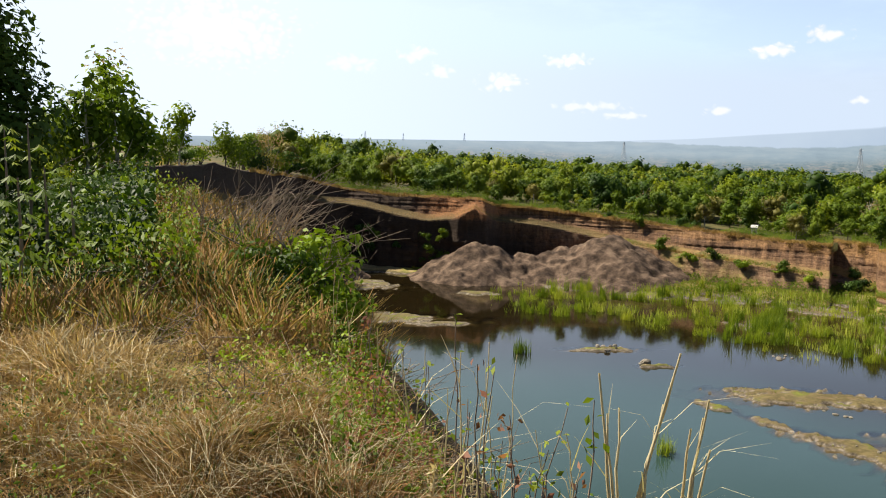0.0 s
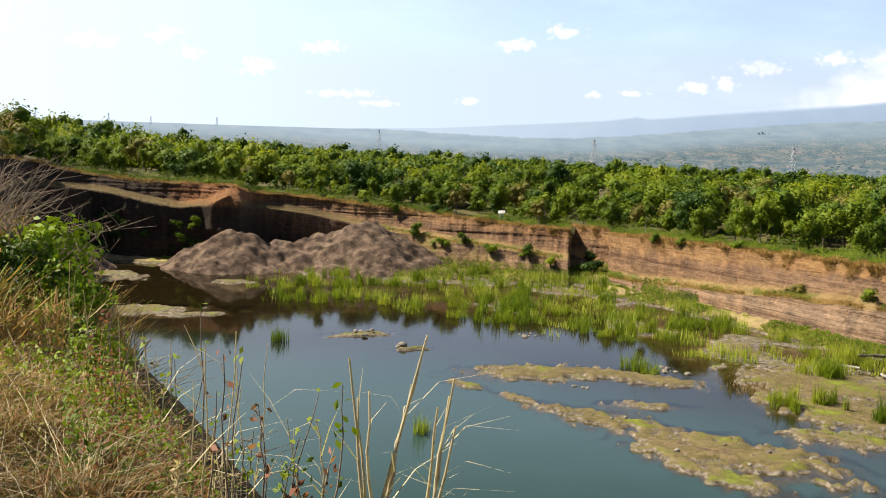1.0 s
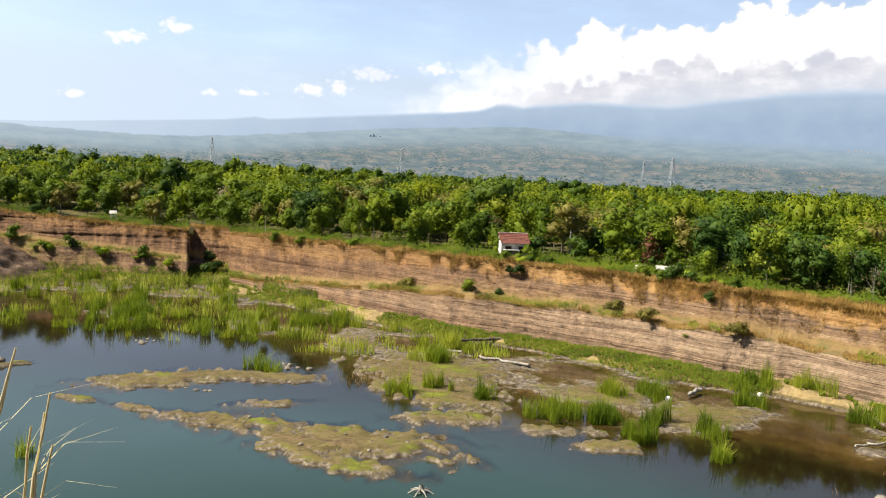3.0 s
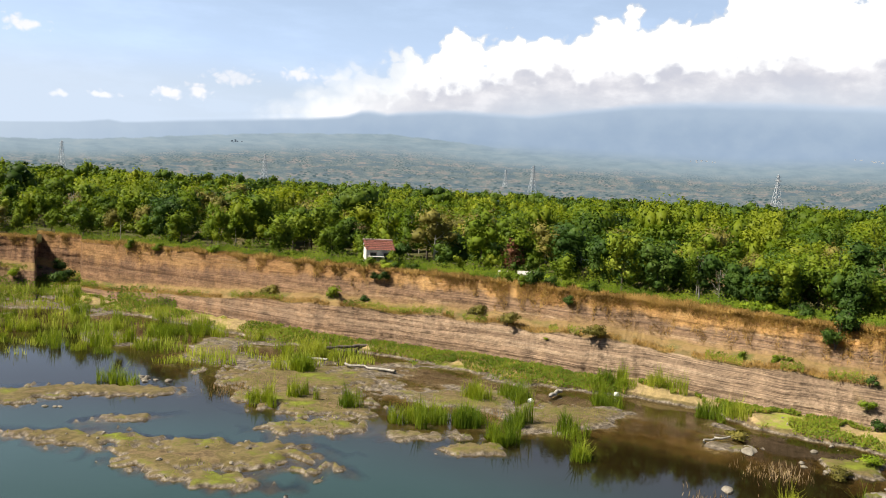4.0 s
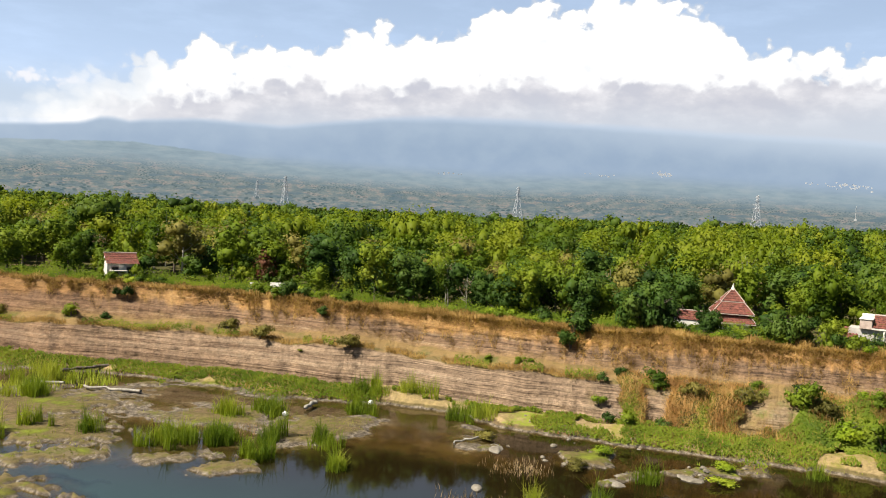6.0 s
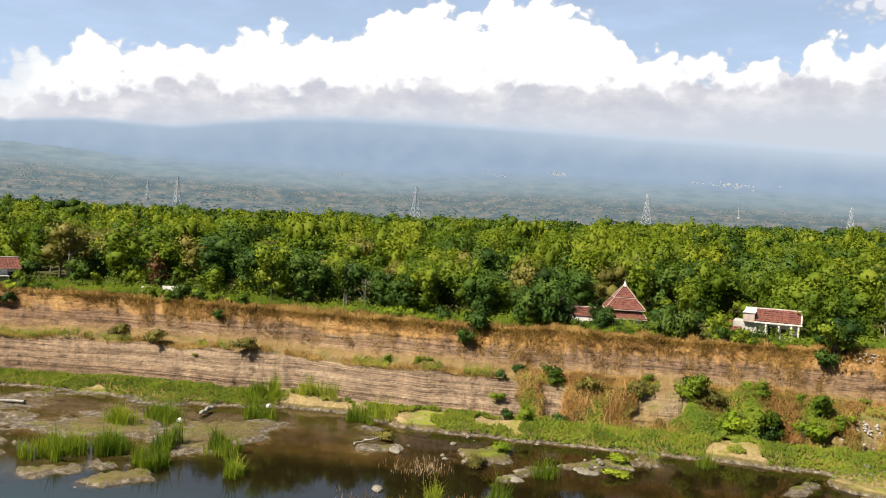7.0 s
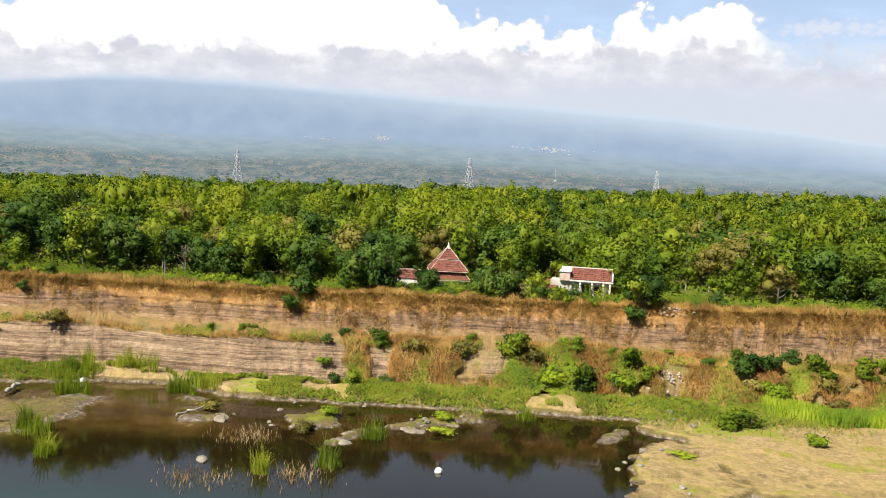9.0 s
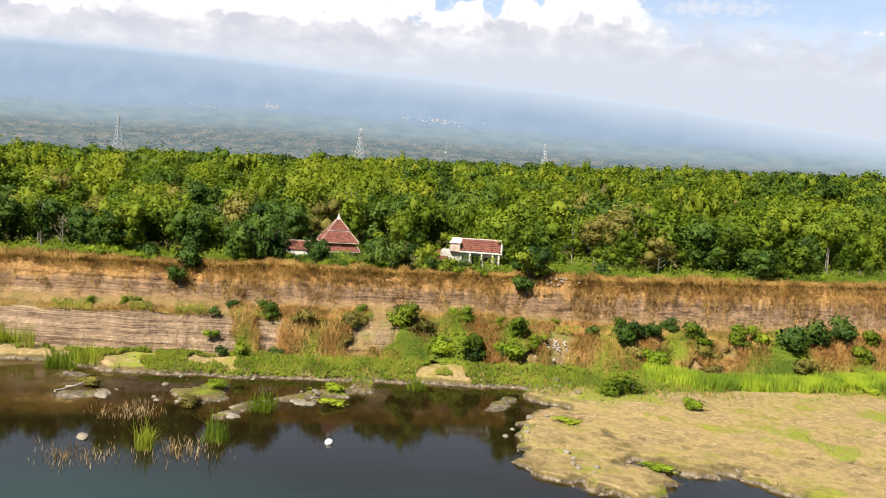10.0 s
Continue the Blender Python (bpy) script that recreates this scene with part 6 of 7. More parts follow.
# White house by the bend of the rim: gable to the pit, tiled roof.
h = sited("house", 43.25, 121, "small white house with a red-brown tiled roof", "house", 12)
part("wall", box(0, 1.9, -0.5, 3.7, 3.6, 2.9, 0.02), M_PLASTER, h)
tiled_roof(h, -2.0, 2.0, -0.35, 1.9, 2.15, 3.35, 11, 6)
tiled_roof(h, -2.0, 2.0, 4.15, 1.9, 2.15, 3.35, 11, 6)
part("ridge", tube([(-2.05, 1.9, 3.42), (0, 1.9, 3.44), (2.05, 1.9, 3.42)], (0.09, 0.09, 0.09), 7), M_RIDGE, h)
part("gable", ([(-1.85, 0.12, 2.3), (-1.85, 3.68, 2.3), (-1.85, 1.9, 3.2), (-1.85, 1.9, 2.3)], [(0, 1, 2, 3)]), M_PLASTER, h)
opening(h, -0.9, 0.08, 0.9, 0.8, 0.9)
opening(h, 0.9, 0.08, 0.9, 0.8, 0.9)
part("porch_roof", box(-0.6, -0.6, 1.3, 2.0, 1.2, 0.1, 0.02), M_CONCRETE, h)
for sx in (-1.5, 0.3):
    part("post", box(sx, -1.1, -0.5, 0.12, 0.12, 1.85, 0.01), M_PLASTER, h)

# Prayer house: stacked pyramid roof of tiles with pale hips and a finial.
m = sited("prayer_house", 80.2, 105, "prayer house with a three-tiered red tiled pyramid roof", "building", 6)
m.scale = (0.97, 0.97, 0.97)


def pyramid_tier(parent, half0, half1, z0, z1, tiles=10, rows=4):
    roof = new("roof_tier")
    roof.parent = parent
    for q in range(4):
        V, F = [], []
        for r in range(rows):
            for c in range(tiles):
                o = len(V)
                for u, v, lift in ((0, 0, 0.04), (0.5, 0, 0.1), (1, 0, 0.04), (0, 1.06, 0), (0.5, 1.06, 0.04), (1, 1.06, 0)):
                    t = min((r + v) / rows, 1)
                    hw = half0 + (half1 - half0) * t
                    V.append(((2 * (c + u) / tiles - 1) * hw, -hw, z0 + (z1 - z0) * t + lift))
                F += [(o, o + 1, o + 4, o + 3), (o + 1, o + 2, o + 5, o + 4)]
        side = part("pitch", (V, F), M_TILE, roof)
        side.matrix_basis = pose(0, 0, 0, 0, 0, 90 * q)
        hip = part("hip", tube([(half0, -half0, z0 + 0.08), ((half0 + half1) / 2, -(half0 + half1) / 2, (z0 + z1) / 2 + 0.1), (half1, -half1, z1 + 0.08)], (0.055, 0.055, 0.05), 6), M_RIDGE, roof)
        hip.matrix_basis = pose(0, 0, 0, 0, 0, 90 * q)
        eave = part("eave", box(0, -half0, z0 - 0.08, 2 * half0, 0.1, 0.08, 0.02), M_RIDGE, roof)
        eave.matrix_basis = pose(0, 0, 0, 0, 0, 90 * q)
    return roof


part("wall", box(0, 0, -0.6, 3.6, 3.6, 1.7, 0.02), M_PLASTER, m)
pyramid_tier(m, 2.45, 2.0, 1.15, 1.75, 14, 3)
part("drum", box(0, 0, 1.7, 3.3, 3.3, 0.5, 0.02), M_TILE, m)
pyramid_tier(m, 2.25, 1.2, 2.15, 3.35, 13, 5)
part("drum", box(0, 0, 3.25, 2.1, 2.1, 0.22, 0.02), M_RIDGE, m)
pyramid_tier(m, 1.2, 0.1, 3.45, 4.75, 8, 5)
part("finial", tube([(0, 0, 4.6), (0, 0, 4.9), (0, 0, 5.1), (0, 0, 5.45)], (0.24, 0.2, 0.08, 0.02), 8), M_PLASTER, m)

h = sited("house", 77.7, 101, "low white annex with a red-brown tiled roof", "house", 0)
part("wall", box(0, 1.2, -0.5, 2.7, 2.4, 1.7, 0.02), M_PLASTER, h)
tiled_roof(h, -1.1, 1.5, -0.1, 1.2, 1.15, 2.05, 9, 5)
tiled_roof(h, -1.1, 1.5, 2.6, 1.2, 1.15, 2.05, 9, 5)
part("ridge", tube([(-1.15, 1.2, 2.1), (0.2, 1.2, 2.12), (1.55, 1.2, 2.1)], (0.07, 0.07, 0.07), 6), M_RIDGE, h)

# Long house with a parapet block and open, vine-hung front.
h = sited("house", 88.4, 101, "long white house with a red tiled roof and vines", "house", -3)
part("wall", box(0.9, 2.2, -0.6, 5.2, 3.2, 2.6, 0.02), M_PLASTER, h)
part("parapet", box(-1.5, 1.2, 2.0, 1.15, 2.6, 0.95, 0.03), M_RIDGE, h, "pale pink parapet block")
part("lower_wall", box(-1.9, 1.6, -0.6, 2.4, 2.6, 2.6, 0.02), M_CONCRETE, h)
part("parapet_cap", box(-1.5, 1.2, 2.95, 1.3, 2.8, 0.1, 0.02), M_PLASTER, h)
part("back_parapet", box(0.1, 2.75, 2.6, 4.4, 0.15, 0.75, 0.02), M_PLASTER, h)
tiled_roof(h, -0.9, 3.6, -0.2, 2.2, 2.15, 3.25, 15, 6)
tiled_roof(h, -0.9, 3.6, 4.6, 2.2, 2.15, 3.25, 15, 6)
part("ridge", tube([(-0.9, 2.2, 3.32), (1.4, 2.2, 3.34), (3.65, 2.2, 3.32)], (0.1, 0.1, 0.1), 7), M_RIDGE, h)
part("fascia", box(1.4, -0.22, 2.0, 4.7, 0.08, 0.16, 0.01), M_PLASTER, h)
part("barge_board", tube([(3.65, -0.25, 2.2), (3.65, 1.0, 2.8), (3.65, 2.2, 3.36)], (0.09, 0.09, 0.09), 6), M_PLASTER, h)
tiled_roof(h, -3.6, -2.2, -0.6, 1.6, 1.0, 1.9, 5, 4, "lean_to_roof")
for sx in (0.2, 1.5, 2.7, 3.4):
    part("post", box(sx, -0.1, -0.6, 0.18, 0.18, 2.6, 0.02), M_PLASTER, h)
opening(h, 0.8, 0.56, 0.2, 0.8, 1.5, "doorway")
opening(h, 2.1, 0.56, 0.6, 0.8, 0.9)
rr = np.random.default_rng(51)
for sx in (-0.4, 1.1, 2.6):
    p = np.stack([sx + rr.normal(size=260) * 0.3, -0.35 + rr.normal(size=260) * 0.12, rr.uniform(-0.4, 1.7, 260)], -1)
    vine = part("vine", leaves(p, 0.2, rr), M_LEAF_LIGHT)
    vine.matrix_basis = h.matrix_basis.copy()
    tagged(vine, "light green vine hanging on the white house", "vine", "vines on the long house")

for a, d, w, hh, label in ((83.9, 102, 0.8, 1.5, "small white shed among bushes"), (52.5, 110, 1.9, 1.3, "low white hut among the trees"), (51.0, 112, 1.0, 1.0, "low white hut half hidden by leaves"), (106.5, 112, 1.5, 1.4, "white shed half hidden by trees"), (18.8, 166, 1.0, 1.7, "small concrete gate frame on the rim")):
    s_ = sited("shed", a, d, label, "shed")
    part("wall", box(0, 0.7, -0.4, w, 1.3, hh, 0.02), M_PLASTER, s_)
    part("roof", ([(-w * 0.6, -0.1, hh - 0.35), (w * 0.6, -0.1, hh - 0.35), (w * 0.6, 0.7, hh + 0.1), (-w * 0.6, 0.7, hh + 0.1), (-w * 0.6, 1.5, hh - 0.35), (w * 0.6, 1.5, hh - 0.35)], [(0, 1, 2, 3), (3, 2, 5, 4)]), M_CONCRETE, s_)
    opening(s_, 0, 0.05, 0.1, min(0.5, w * 0.4), 0.6, "doorway")
s_ = sited("shed", 56.3, 120, "open shed with a grey sheet roof among trees", "shed", 20)
part("roof", box(0, 1.0, 2.3, 2.6, 2.0, 0.06, 0.01), M_STEEL, s_)
for sx, sy in ((-1.2, 0.1), (1.2, 0.1), (-1.2, 1.9), (1.2, 1.9)):
    part("post", box(sx, sy, -0.3, 0.1, 0.1, 2.6, 0.01), M_BARK, s_)

mn = sited("minaret", 50.25, 262, "white minaret with a pale teal dome above the woods", "minaret", lower=-1.6)
part("shaft", tube([(0, 0, 0), (0, 0, 3), (0, 0, 5.2)], (0.7, 0.65, 0.62), 12), M_PLASTER, mn)
part("gallery", tube([(0, 0, 4.6), (0, 0, 4.75), (0, 0, 4.95)], (1.0, 1.15, 1.15), 12), M_TEAL, mn)
part("dome", tube([(0, 0, 5.2), (0, 0, 5.6), (0, 0, 6.0), (0, 0, 6.4), (0, 0, 6.9)], (0.75, 0.85, 0.7, 0.3, 0.04), 12), M_TEAL, mn)


# ---- pylons ----
def pylon_mesh():
    """A lattice tower: four tapering legs, cross bracing and three pairs of arms. Unit height."""
    out = []
    half = lambda z: 0.11 * (1 - z) ** 1.3 + 0.016
    zs = [0, 0.16, 0.3, 0.43, 0.55, 0.66, 0.76, 0.85, 0.93, 1.0]
    for sx, sy in ((1, 1), (1, -1), (-1, -1), (-1, 1)):
        out.append(tube([(sx * half(z), sy * half(z), z) for z in zs], [0.007] * len(zs), 4))
    corners = ((1, 1), (1, -1), (-1, -1), (-1, 1))
    for z0, z1 in zip(zs[:-1], zs[1:]):
        for i in range(4):
            (ax, ay), (bx_, by_) = corners[i], corners[(i + 1) % 4]
            out.append(tube([(ax * half(z0), ay * half(z0), z0), (bx_ * half(z1), by_ * half(z1), z1)], (0.004, 0.004), 4))
            out.append(tube([(bx_ * half(z0), by_ * half(z0), z0), (ax * half(z1), ay * half(z1), z1)], (0.004, 0.004), 4))
    arms = []
    for z, w in ((0.7, 0.13), (0.81, 0.11), (0.92, 0.09)):
        for s in (-1, 1):
            arms.append(tube([(s * half(z), 0, z), (s * w, 0, z + 0.012)], (0.006, 0.003), 4))
            arms.append(tube([(s * half(z), 0, z + 0.05), (s * w, 0, z + 0.012)], (0.005, 0.003), 4))
    return mesh_from("lattice", *join(*out), M_STEEL), mesh_from("cross_arms", *join(*arms), M_STEEL)


PYLON = pylon_mesh()


def pylon(a, d, el0, el1, turn):
    z0, z1 = EYE + d * math.tan(radians(el0)), EYE + d * math.tan(radians(el1))
    e = thing("pylon", (d * math.sin(radians(a)), d * math.cos(radians(a)), z0), "tall grey steel lattice pylon on the hazy plain", "pylon", "pylons on the plain", turn)
    e.scale = (z1 - z0,) * 3
    part("lattice", PYLON[0], None, e)
    part("cross_arms", PYLON[1], None, e)


for a, d, el0, el1 in ((24.3, 1000, -0.7, 1.0), (35.85, 1000, -0.85, 0.95), (50.75, 1250, -0.5, 0.8), (52.45, 1050, -0.75, 1.15), (66.9, 1000, -0.75, 1.35), (81.15, 1050, -0.4, 1.6), (92.63, 1150, -0.2, 1.35), (-8.85, 3700, 0.95, 1.6), (-4.95, 3700, 0.95, 1.6), (-2.6, 3700, 0.95, 1.5), (1.2, 3700, 0.95, 1.6), (11.0, 1500, 0.1, 1.2)):
    pylon(a, d, el0, el1, -a + 35)
mast = thing("mast", (1150 * math.sin(radians(86.5)), 1150 * math.cos(radians(86.5)), EYE + 8), "thin white radio mast on the hazy plain", "mast")
part("pole", tube([(0, 0, 0), (0, 0, 7), (0, 0, 17)], (0.5, 0.35, 0.2), 6), M_FAR_WALL, mast)
part("hut", box(0, 0, 0, 4, 3, 2, 0.1), M_FAR_WALL, mast)
# Villages on the slope: pale roofs too far to tell apart.
rr = np.random.default_rng(61)
V, F = [], []
for a0, e0, n, sa, se in ((75.6, 2.55, 26, 0.35, 0.06), (86.0, 2.35, 46, 0.9, 0.1), (72.0, 2.3, 8, 0.5, 0.05), (33.9, 1.6, 8, 0.3, 0.03), (63.0, 1.9, 8, 0.8, 0.06), (98.0, 0.9, 5, 0.6, 0.03)):
    for _ in range(n):
        a, e_ = a0 + rr.normal() * sa, e0 + rr.normal() * se
        pk_ = float(along(PEAKS, np.array(a)))
        d = 2800 + 1750 * max((e_ - 1.0) / (pk_ - 1.0), 0.01) ** 1.11 - 40
        c = np.array([d * math.sin(radians(a)), d * math.cos(radians(a)), EYE + d * math.tan(radians(e_))])
        w, hh = rr.uniform(3, 8), rr.uniform(1.5, 3)
        o = len(V)
        sx = np.array([math.cos(radians(a)), -math.sin(radians(a)), 0]) * w / 2
        V += [c - sx, c + sx, c + sx + [0, 0, hh], c - sx + [0, 0, hh], c - sx * 0.6 + [0, 0, hh * 1.5], c + sx * 0.6 + [0, 0, hh * 1.5]]
        F += [(o, o + 1, o + 2, o + 3), (o + 3, o + 2, o + 5, o + 4)]
tagged(new("village", mesh_from("village", V, F, M_FAR_WALL)), "pale far village on the mountain's lower slope", "village", kind="stuff")

# ---- the near bank ----
def on_bank(a, d):
    """Points on the bank and how far they lie inside its edge."""
    p = polar(a, d)
    z, s = bank_height(p[:, 0], p[:, 1])
    hill = d > rim_at(a) + 2
    p[:, 2] = np.where(hill, land(a, d), z)
    return p, np.where(hill, 5.0, -s)


def bank_grass(name, mat, n, d0, d1, height, width, seed, lo, hi, label, a0=-32.0, a1=12.0, lean=0.8, curl=0.9, inside=-0.9):
    """Blades where the patch noise lies between lo and hi."""
    r = np.random.default_rng(seed)
    a, d = r.uniform(a0, a1, n), d0 * (d1 / d0) ** r.random(n)
    p, s = on_bank(a, d)
    f = rough_field(p[:, 0] * 0.55, p[:, 1] * 0.35, 121, 3)
    keep = (s > inside) & (f > lo) & (f < hi)
    tuft = 0.3 + 1.35 * wave(p[:, 0] * 2.6, p[:, 1] * 2.2, 123) ** 1.6
    made = blades(p[keep] - [0, 0, 0.04], height * tuft[keep], r, width * (0.6 + d[keep] / d1), lean, curl, d0 > 7)
    return stuff(name, tangle(made, r, 4 if d0 > 7 else 6, 0.65), mat, label, "grass")


bank_grass("bank_grass", M_GRASS_DRY, 60000, 2.2, 9, 0.24, 0.006, 401, -0.45, 1, "golden dry grass covering the near bank", lean=1.3, curl=1.4)
bank_grass("bank_grass", M_GRASS_RUST, 42000, 2.2, 9, 0.22, 0.006, 402, -1, 0.2, "rust-brown dry grass on the near bank", lean=1.3, curl=1.4)
bank_grass("bank_grass", M_STRAW, 16000, 2.2, 10, 0.28, 0.004, 409, -1, 1, "bleached straw standing in the bank grass", lean=1.5, curl=1.2)
bank_grass("bank_grass", M_GRASS_MIX, 9000, 2.2, 9, 0.22, 0.008, 403, -1, -0.1, "green grass growing through dry straw")
bank_grass("bank_grass", M_GRASS_DRY, 30000, 8, 30, 0.4, 0.018, 404, -0.4, 1, "golden dry grass along the bank's edge")
bank_grass("bank_grass", M_GRASS_RUST, 26000, 8, 30, 0.42, 0.02, 405, -1, 0.25, "rust-brown grass along the bank's edge")
bank_grass("bank_grass", M_GRASS_MIX, 26000, 8, 34, 0.42, 0.024, 406, -1, 0.15, "green weeds along the bank's edge")
bank_grass("bank_grass", M_GRASS_DRY, 26000, 28, 85, 0.5, 0.05, 407, -0.5, 1, "dry grass on the far end of the bank")
bank_grass("bank_grass", M_GRASS_MIX, 16000, 28, 85, 0.5, 0.06, 408, -1, 0.0, "green grass on the far end of the bank")

bank_grass("bank_grass", M_GRASS_DRY, 15000, 0.7, 14, 0.26, 0.014, 431, -0.5, 1, "golden dry grass on the bank top", 14.0, 326.0)
bank_grass("bank_grass", M_GRASS_RUST, 9000, 0.7, 14, 0.22, 0.014, 432, -1, 0.3, "rust-brown grass on the bank top", 14.0, 326.0)


def weeds(name, mat, n, d0, d1, a0, a1, top, size, seed, label, share=0.0, inside=-0.4):
    r = np.random.default_rng(seed)
    a, d = r.uniform(a0, a1, n), d0 * (d1 / d0) ** r.random(n)
    p, s = on_bank(a, d)
    f = rough_field(p[:, 0] * 0.9 + 7, p[:, 1] * 0.6, 127, 3)
    keep = (s > inside) & (f > share)
    p = p[keep]
    p[:, 2] += top * (0.15 + 0.85 * r.random(len(p)) ** 0.7) * (0.4 + np.clip(f[keep] - share, 0, 0.6) * 2)
    return stuff(name, leaves(p, size * (0.7 + d[keep] / d1 * 0.6), r, 0.25, 0.5), mat, label, "weeds")


weeds("weeds", M_LEAF, 2200, 3, 10, -30, 6, 0.24, 0.03, 411, "small green-leaved weeds in dry grass", 0.05)
weeds("weeds", M_LEAF_OLIVE, 4500, 3, 10, -30, 6, 0.26, 0.026, 412, "olive weeds drying in the grass", -0.1)
weeds("weeds", M_LEAF_LIGHT, 3500, 6, 16, -14, 0, 0.4, 0.045, 413, "light green shrubby weeds on the bank's edge", 0.1)
weeds("weeds", M_LEAF_DEEP, 22000, 10, 36, -30, -17.5, 0.7, 0.1, 414, "dark green weeds below the trees", -0.25)
weeds("weeds", M_LEAF, 12000, 9, 34, -30, -15, 0.55, 0.09, 415, "green weeds on the hill behind the bank", -0.15)
weeds("weeds", M_LEAF_LIGHT, 4000, 10, 40, -30, -18, 0.9, 0.12, 416, "yellow-green weeds on the hill", 0.1)


weeds("weeds", M_LEAF_DEEP, 20000, 9, 30, -32, -9, 0.3, 0.05, 417, "dark green weeds in the hollow of the bank", -0.15)
weeds("weeds", M_LEAF_LIGHT, 900, 2.6, 7, -30, 8, 0.26, 0.034, 418, "bright green leaves among dry grass", 0.12)
weeds("weeds", M_LEAF, 5500, 3.2, 9, -7, 9, 0.45, 0.036, 419, "green weeds hanging over the brink", -0.05, -1.1)
weeds("weeds", M_LEAF_RED, 4000, 3.2, 8, -6, 9, 0.5, 0.03, 420, "red-brown withered weeds on the brink", 0.0, -1.1)
weeds("weeds", M_LEAF_DEEP, 4500, 2.6, 9, -30, 6, 0.16, 0.024, 421, "dark low weeds between the grass tufts", 0.1)


def bank_spot(a, d):
    p, _ = on_bank(np.array([float(a)]), np.array([float(d)]))
    return p[0]


def stalk(name, pts, r0, mat, label, group, leafy=0, seed=0, head=0.0, sprays=0):
    """A dry stem with thin blades, or a seed head, or small leaves."""
    r = np.random.default_rng(seed)
    pts = np.array(pts, float)
    t = np.linspace(0, 1, len(pts))
    fine = np.linspace(0, 1, 9)
    q = np.stack([np.interp(fine, t, pts[:, i]) for i in range(3)], -1)
    q[1:-1] += r.normal(size=(7, 3)) * 0.008
    e = thing(name, q[0], label, "plant", group)
    q = q - q[0]
    part("stem", tube(q, r0 * np.linspace(1, 0.35, 9), 5), mat, e)
    if sprays:
        w = q[r.integers(2, 8, sprays)]
        for root in w:
            part("blade", blades(root[None], 0.32, r, 0.008, 1.6, 1.0), M_STRAW, e)
    if leafy:
        k = r.integers(3, 9, leafy)
        part("foliage", leaves(q[k] + r.normal(size=(leafy, 3)) * 0.035, 0.055, r, 0.4), M_LEAF_RED if seed % 3 == 0 else M_LEAF, e)
    if head:
        h = q[-1] - np.array([0, 0, 1.0]) * head * r.random((70, 1)) + r.normal(size=(70, 3)) * 0.012
        part("seed_head", leaves(h, 0.045, r, -0.5, 0.3), M_STRAW, e)
    return e


def ray_point(a, el, d):
    return np.array([d * math.sin(radians(a)), d * math.cos(radians(a)), EYE + d * math.tan(radians(el))])


# Tall pale reed stalks at the brink, in two sheaves.
for i, (a0, a1, el1, d) in enumerate(((11.7, 14.9, -11.5, 5.6), (11.9, 14.6, -12.6, 5.7), (11.5, 10.0, -13.0, 5.5), (11.8, 11.3, -15.0, 5.6), (11.6, 10.6, -15.4, 5.5), (12.1, 14.0, -14.6, 5.6), (15.2, 16.7, -14.1, 5.8), (15.3, 16.4, -15.2, 5.8), (15.1, 15.7, -15.9, 5.8), (15.4, 16.9, -17.0, 5.7))):
    p0, p1 = ray_point(a0, -24.5, d), ray_point(a1, el1, d + 0.15)
    mid = p0 * 0.5 + p1 * 0.5 + np.array([-0.01, 0, 0.015 * (i % 3)])
    foot_ = p0 - np.array([0.02, 0.1, 0.9])
    stalk("reed_stalk", [foot_, p0, mid, p1], 0.019, M_STRAW, "tall dry pale reed stalk at the bank's brink", "reed stalks", seed=500 + i, sprays=3)
# Weedy stems along the brink.
for i in range(52):
    r = random.Random(900 + i)
    a0 = r.uniform(-7.5, 9.0)
    d = r.uniform(4.2, 6.6) + max(0, -a0) * 0.35
    el0, el1 = -23.0 + max(0, -a0) * 0.9, r.uniform(-19.5, -12.0) + max(0, -a0) * 0.75
    if i < 6:
        a0, el1 = (2.4, 1.0, -1.6, 4.6, -3.0, 2.9)[i], (-11.4, -9.9, -11.4, -13.5, -12.2, -13.0)[i]
    if a0 > 4.5:
        el1 -= 2.5
    p0, p1 = ray_point(a0, el0, d), ray_point(a0 + r.uniform(-1.2, 1.6), el1, d + 0.1)
    foot_ = p0 - np.array([0, 0.1, 0.8])
    stalk("weed_stem", [foot_, p0, (p0 + p1) / 2 + np.array([r.uniform(-0.03, 0.03), 0, 0.02]), p1], 0.008, M_TWIG if i % 2 else M_STRAW, ("thin brown weed stem with small leaves at the brink" if i % 2 else "thin straw-coloured grass stem at the brink"), "weed stems", leafy=(12 if i % 2 else 0), seed=i, head=(0.18 if i == 34 else 0), sprays=(4 if i % 2 == 0 else 0))


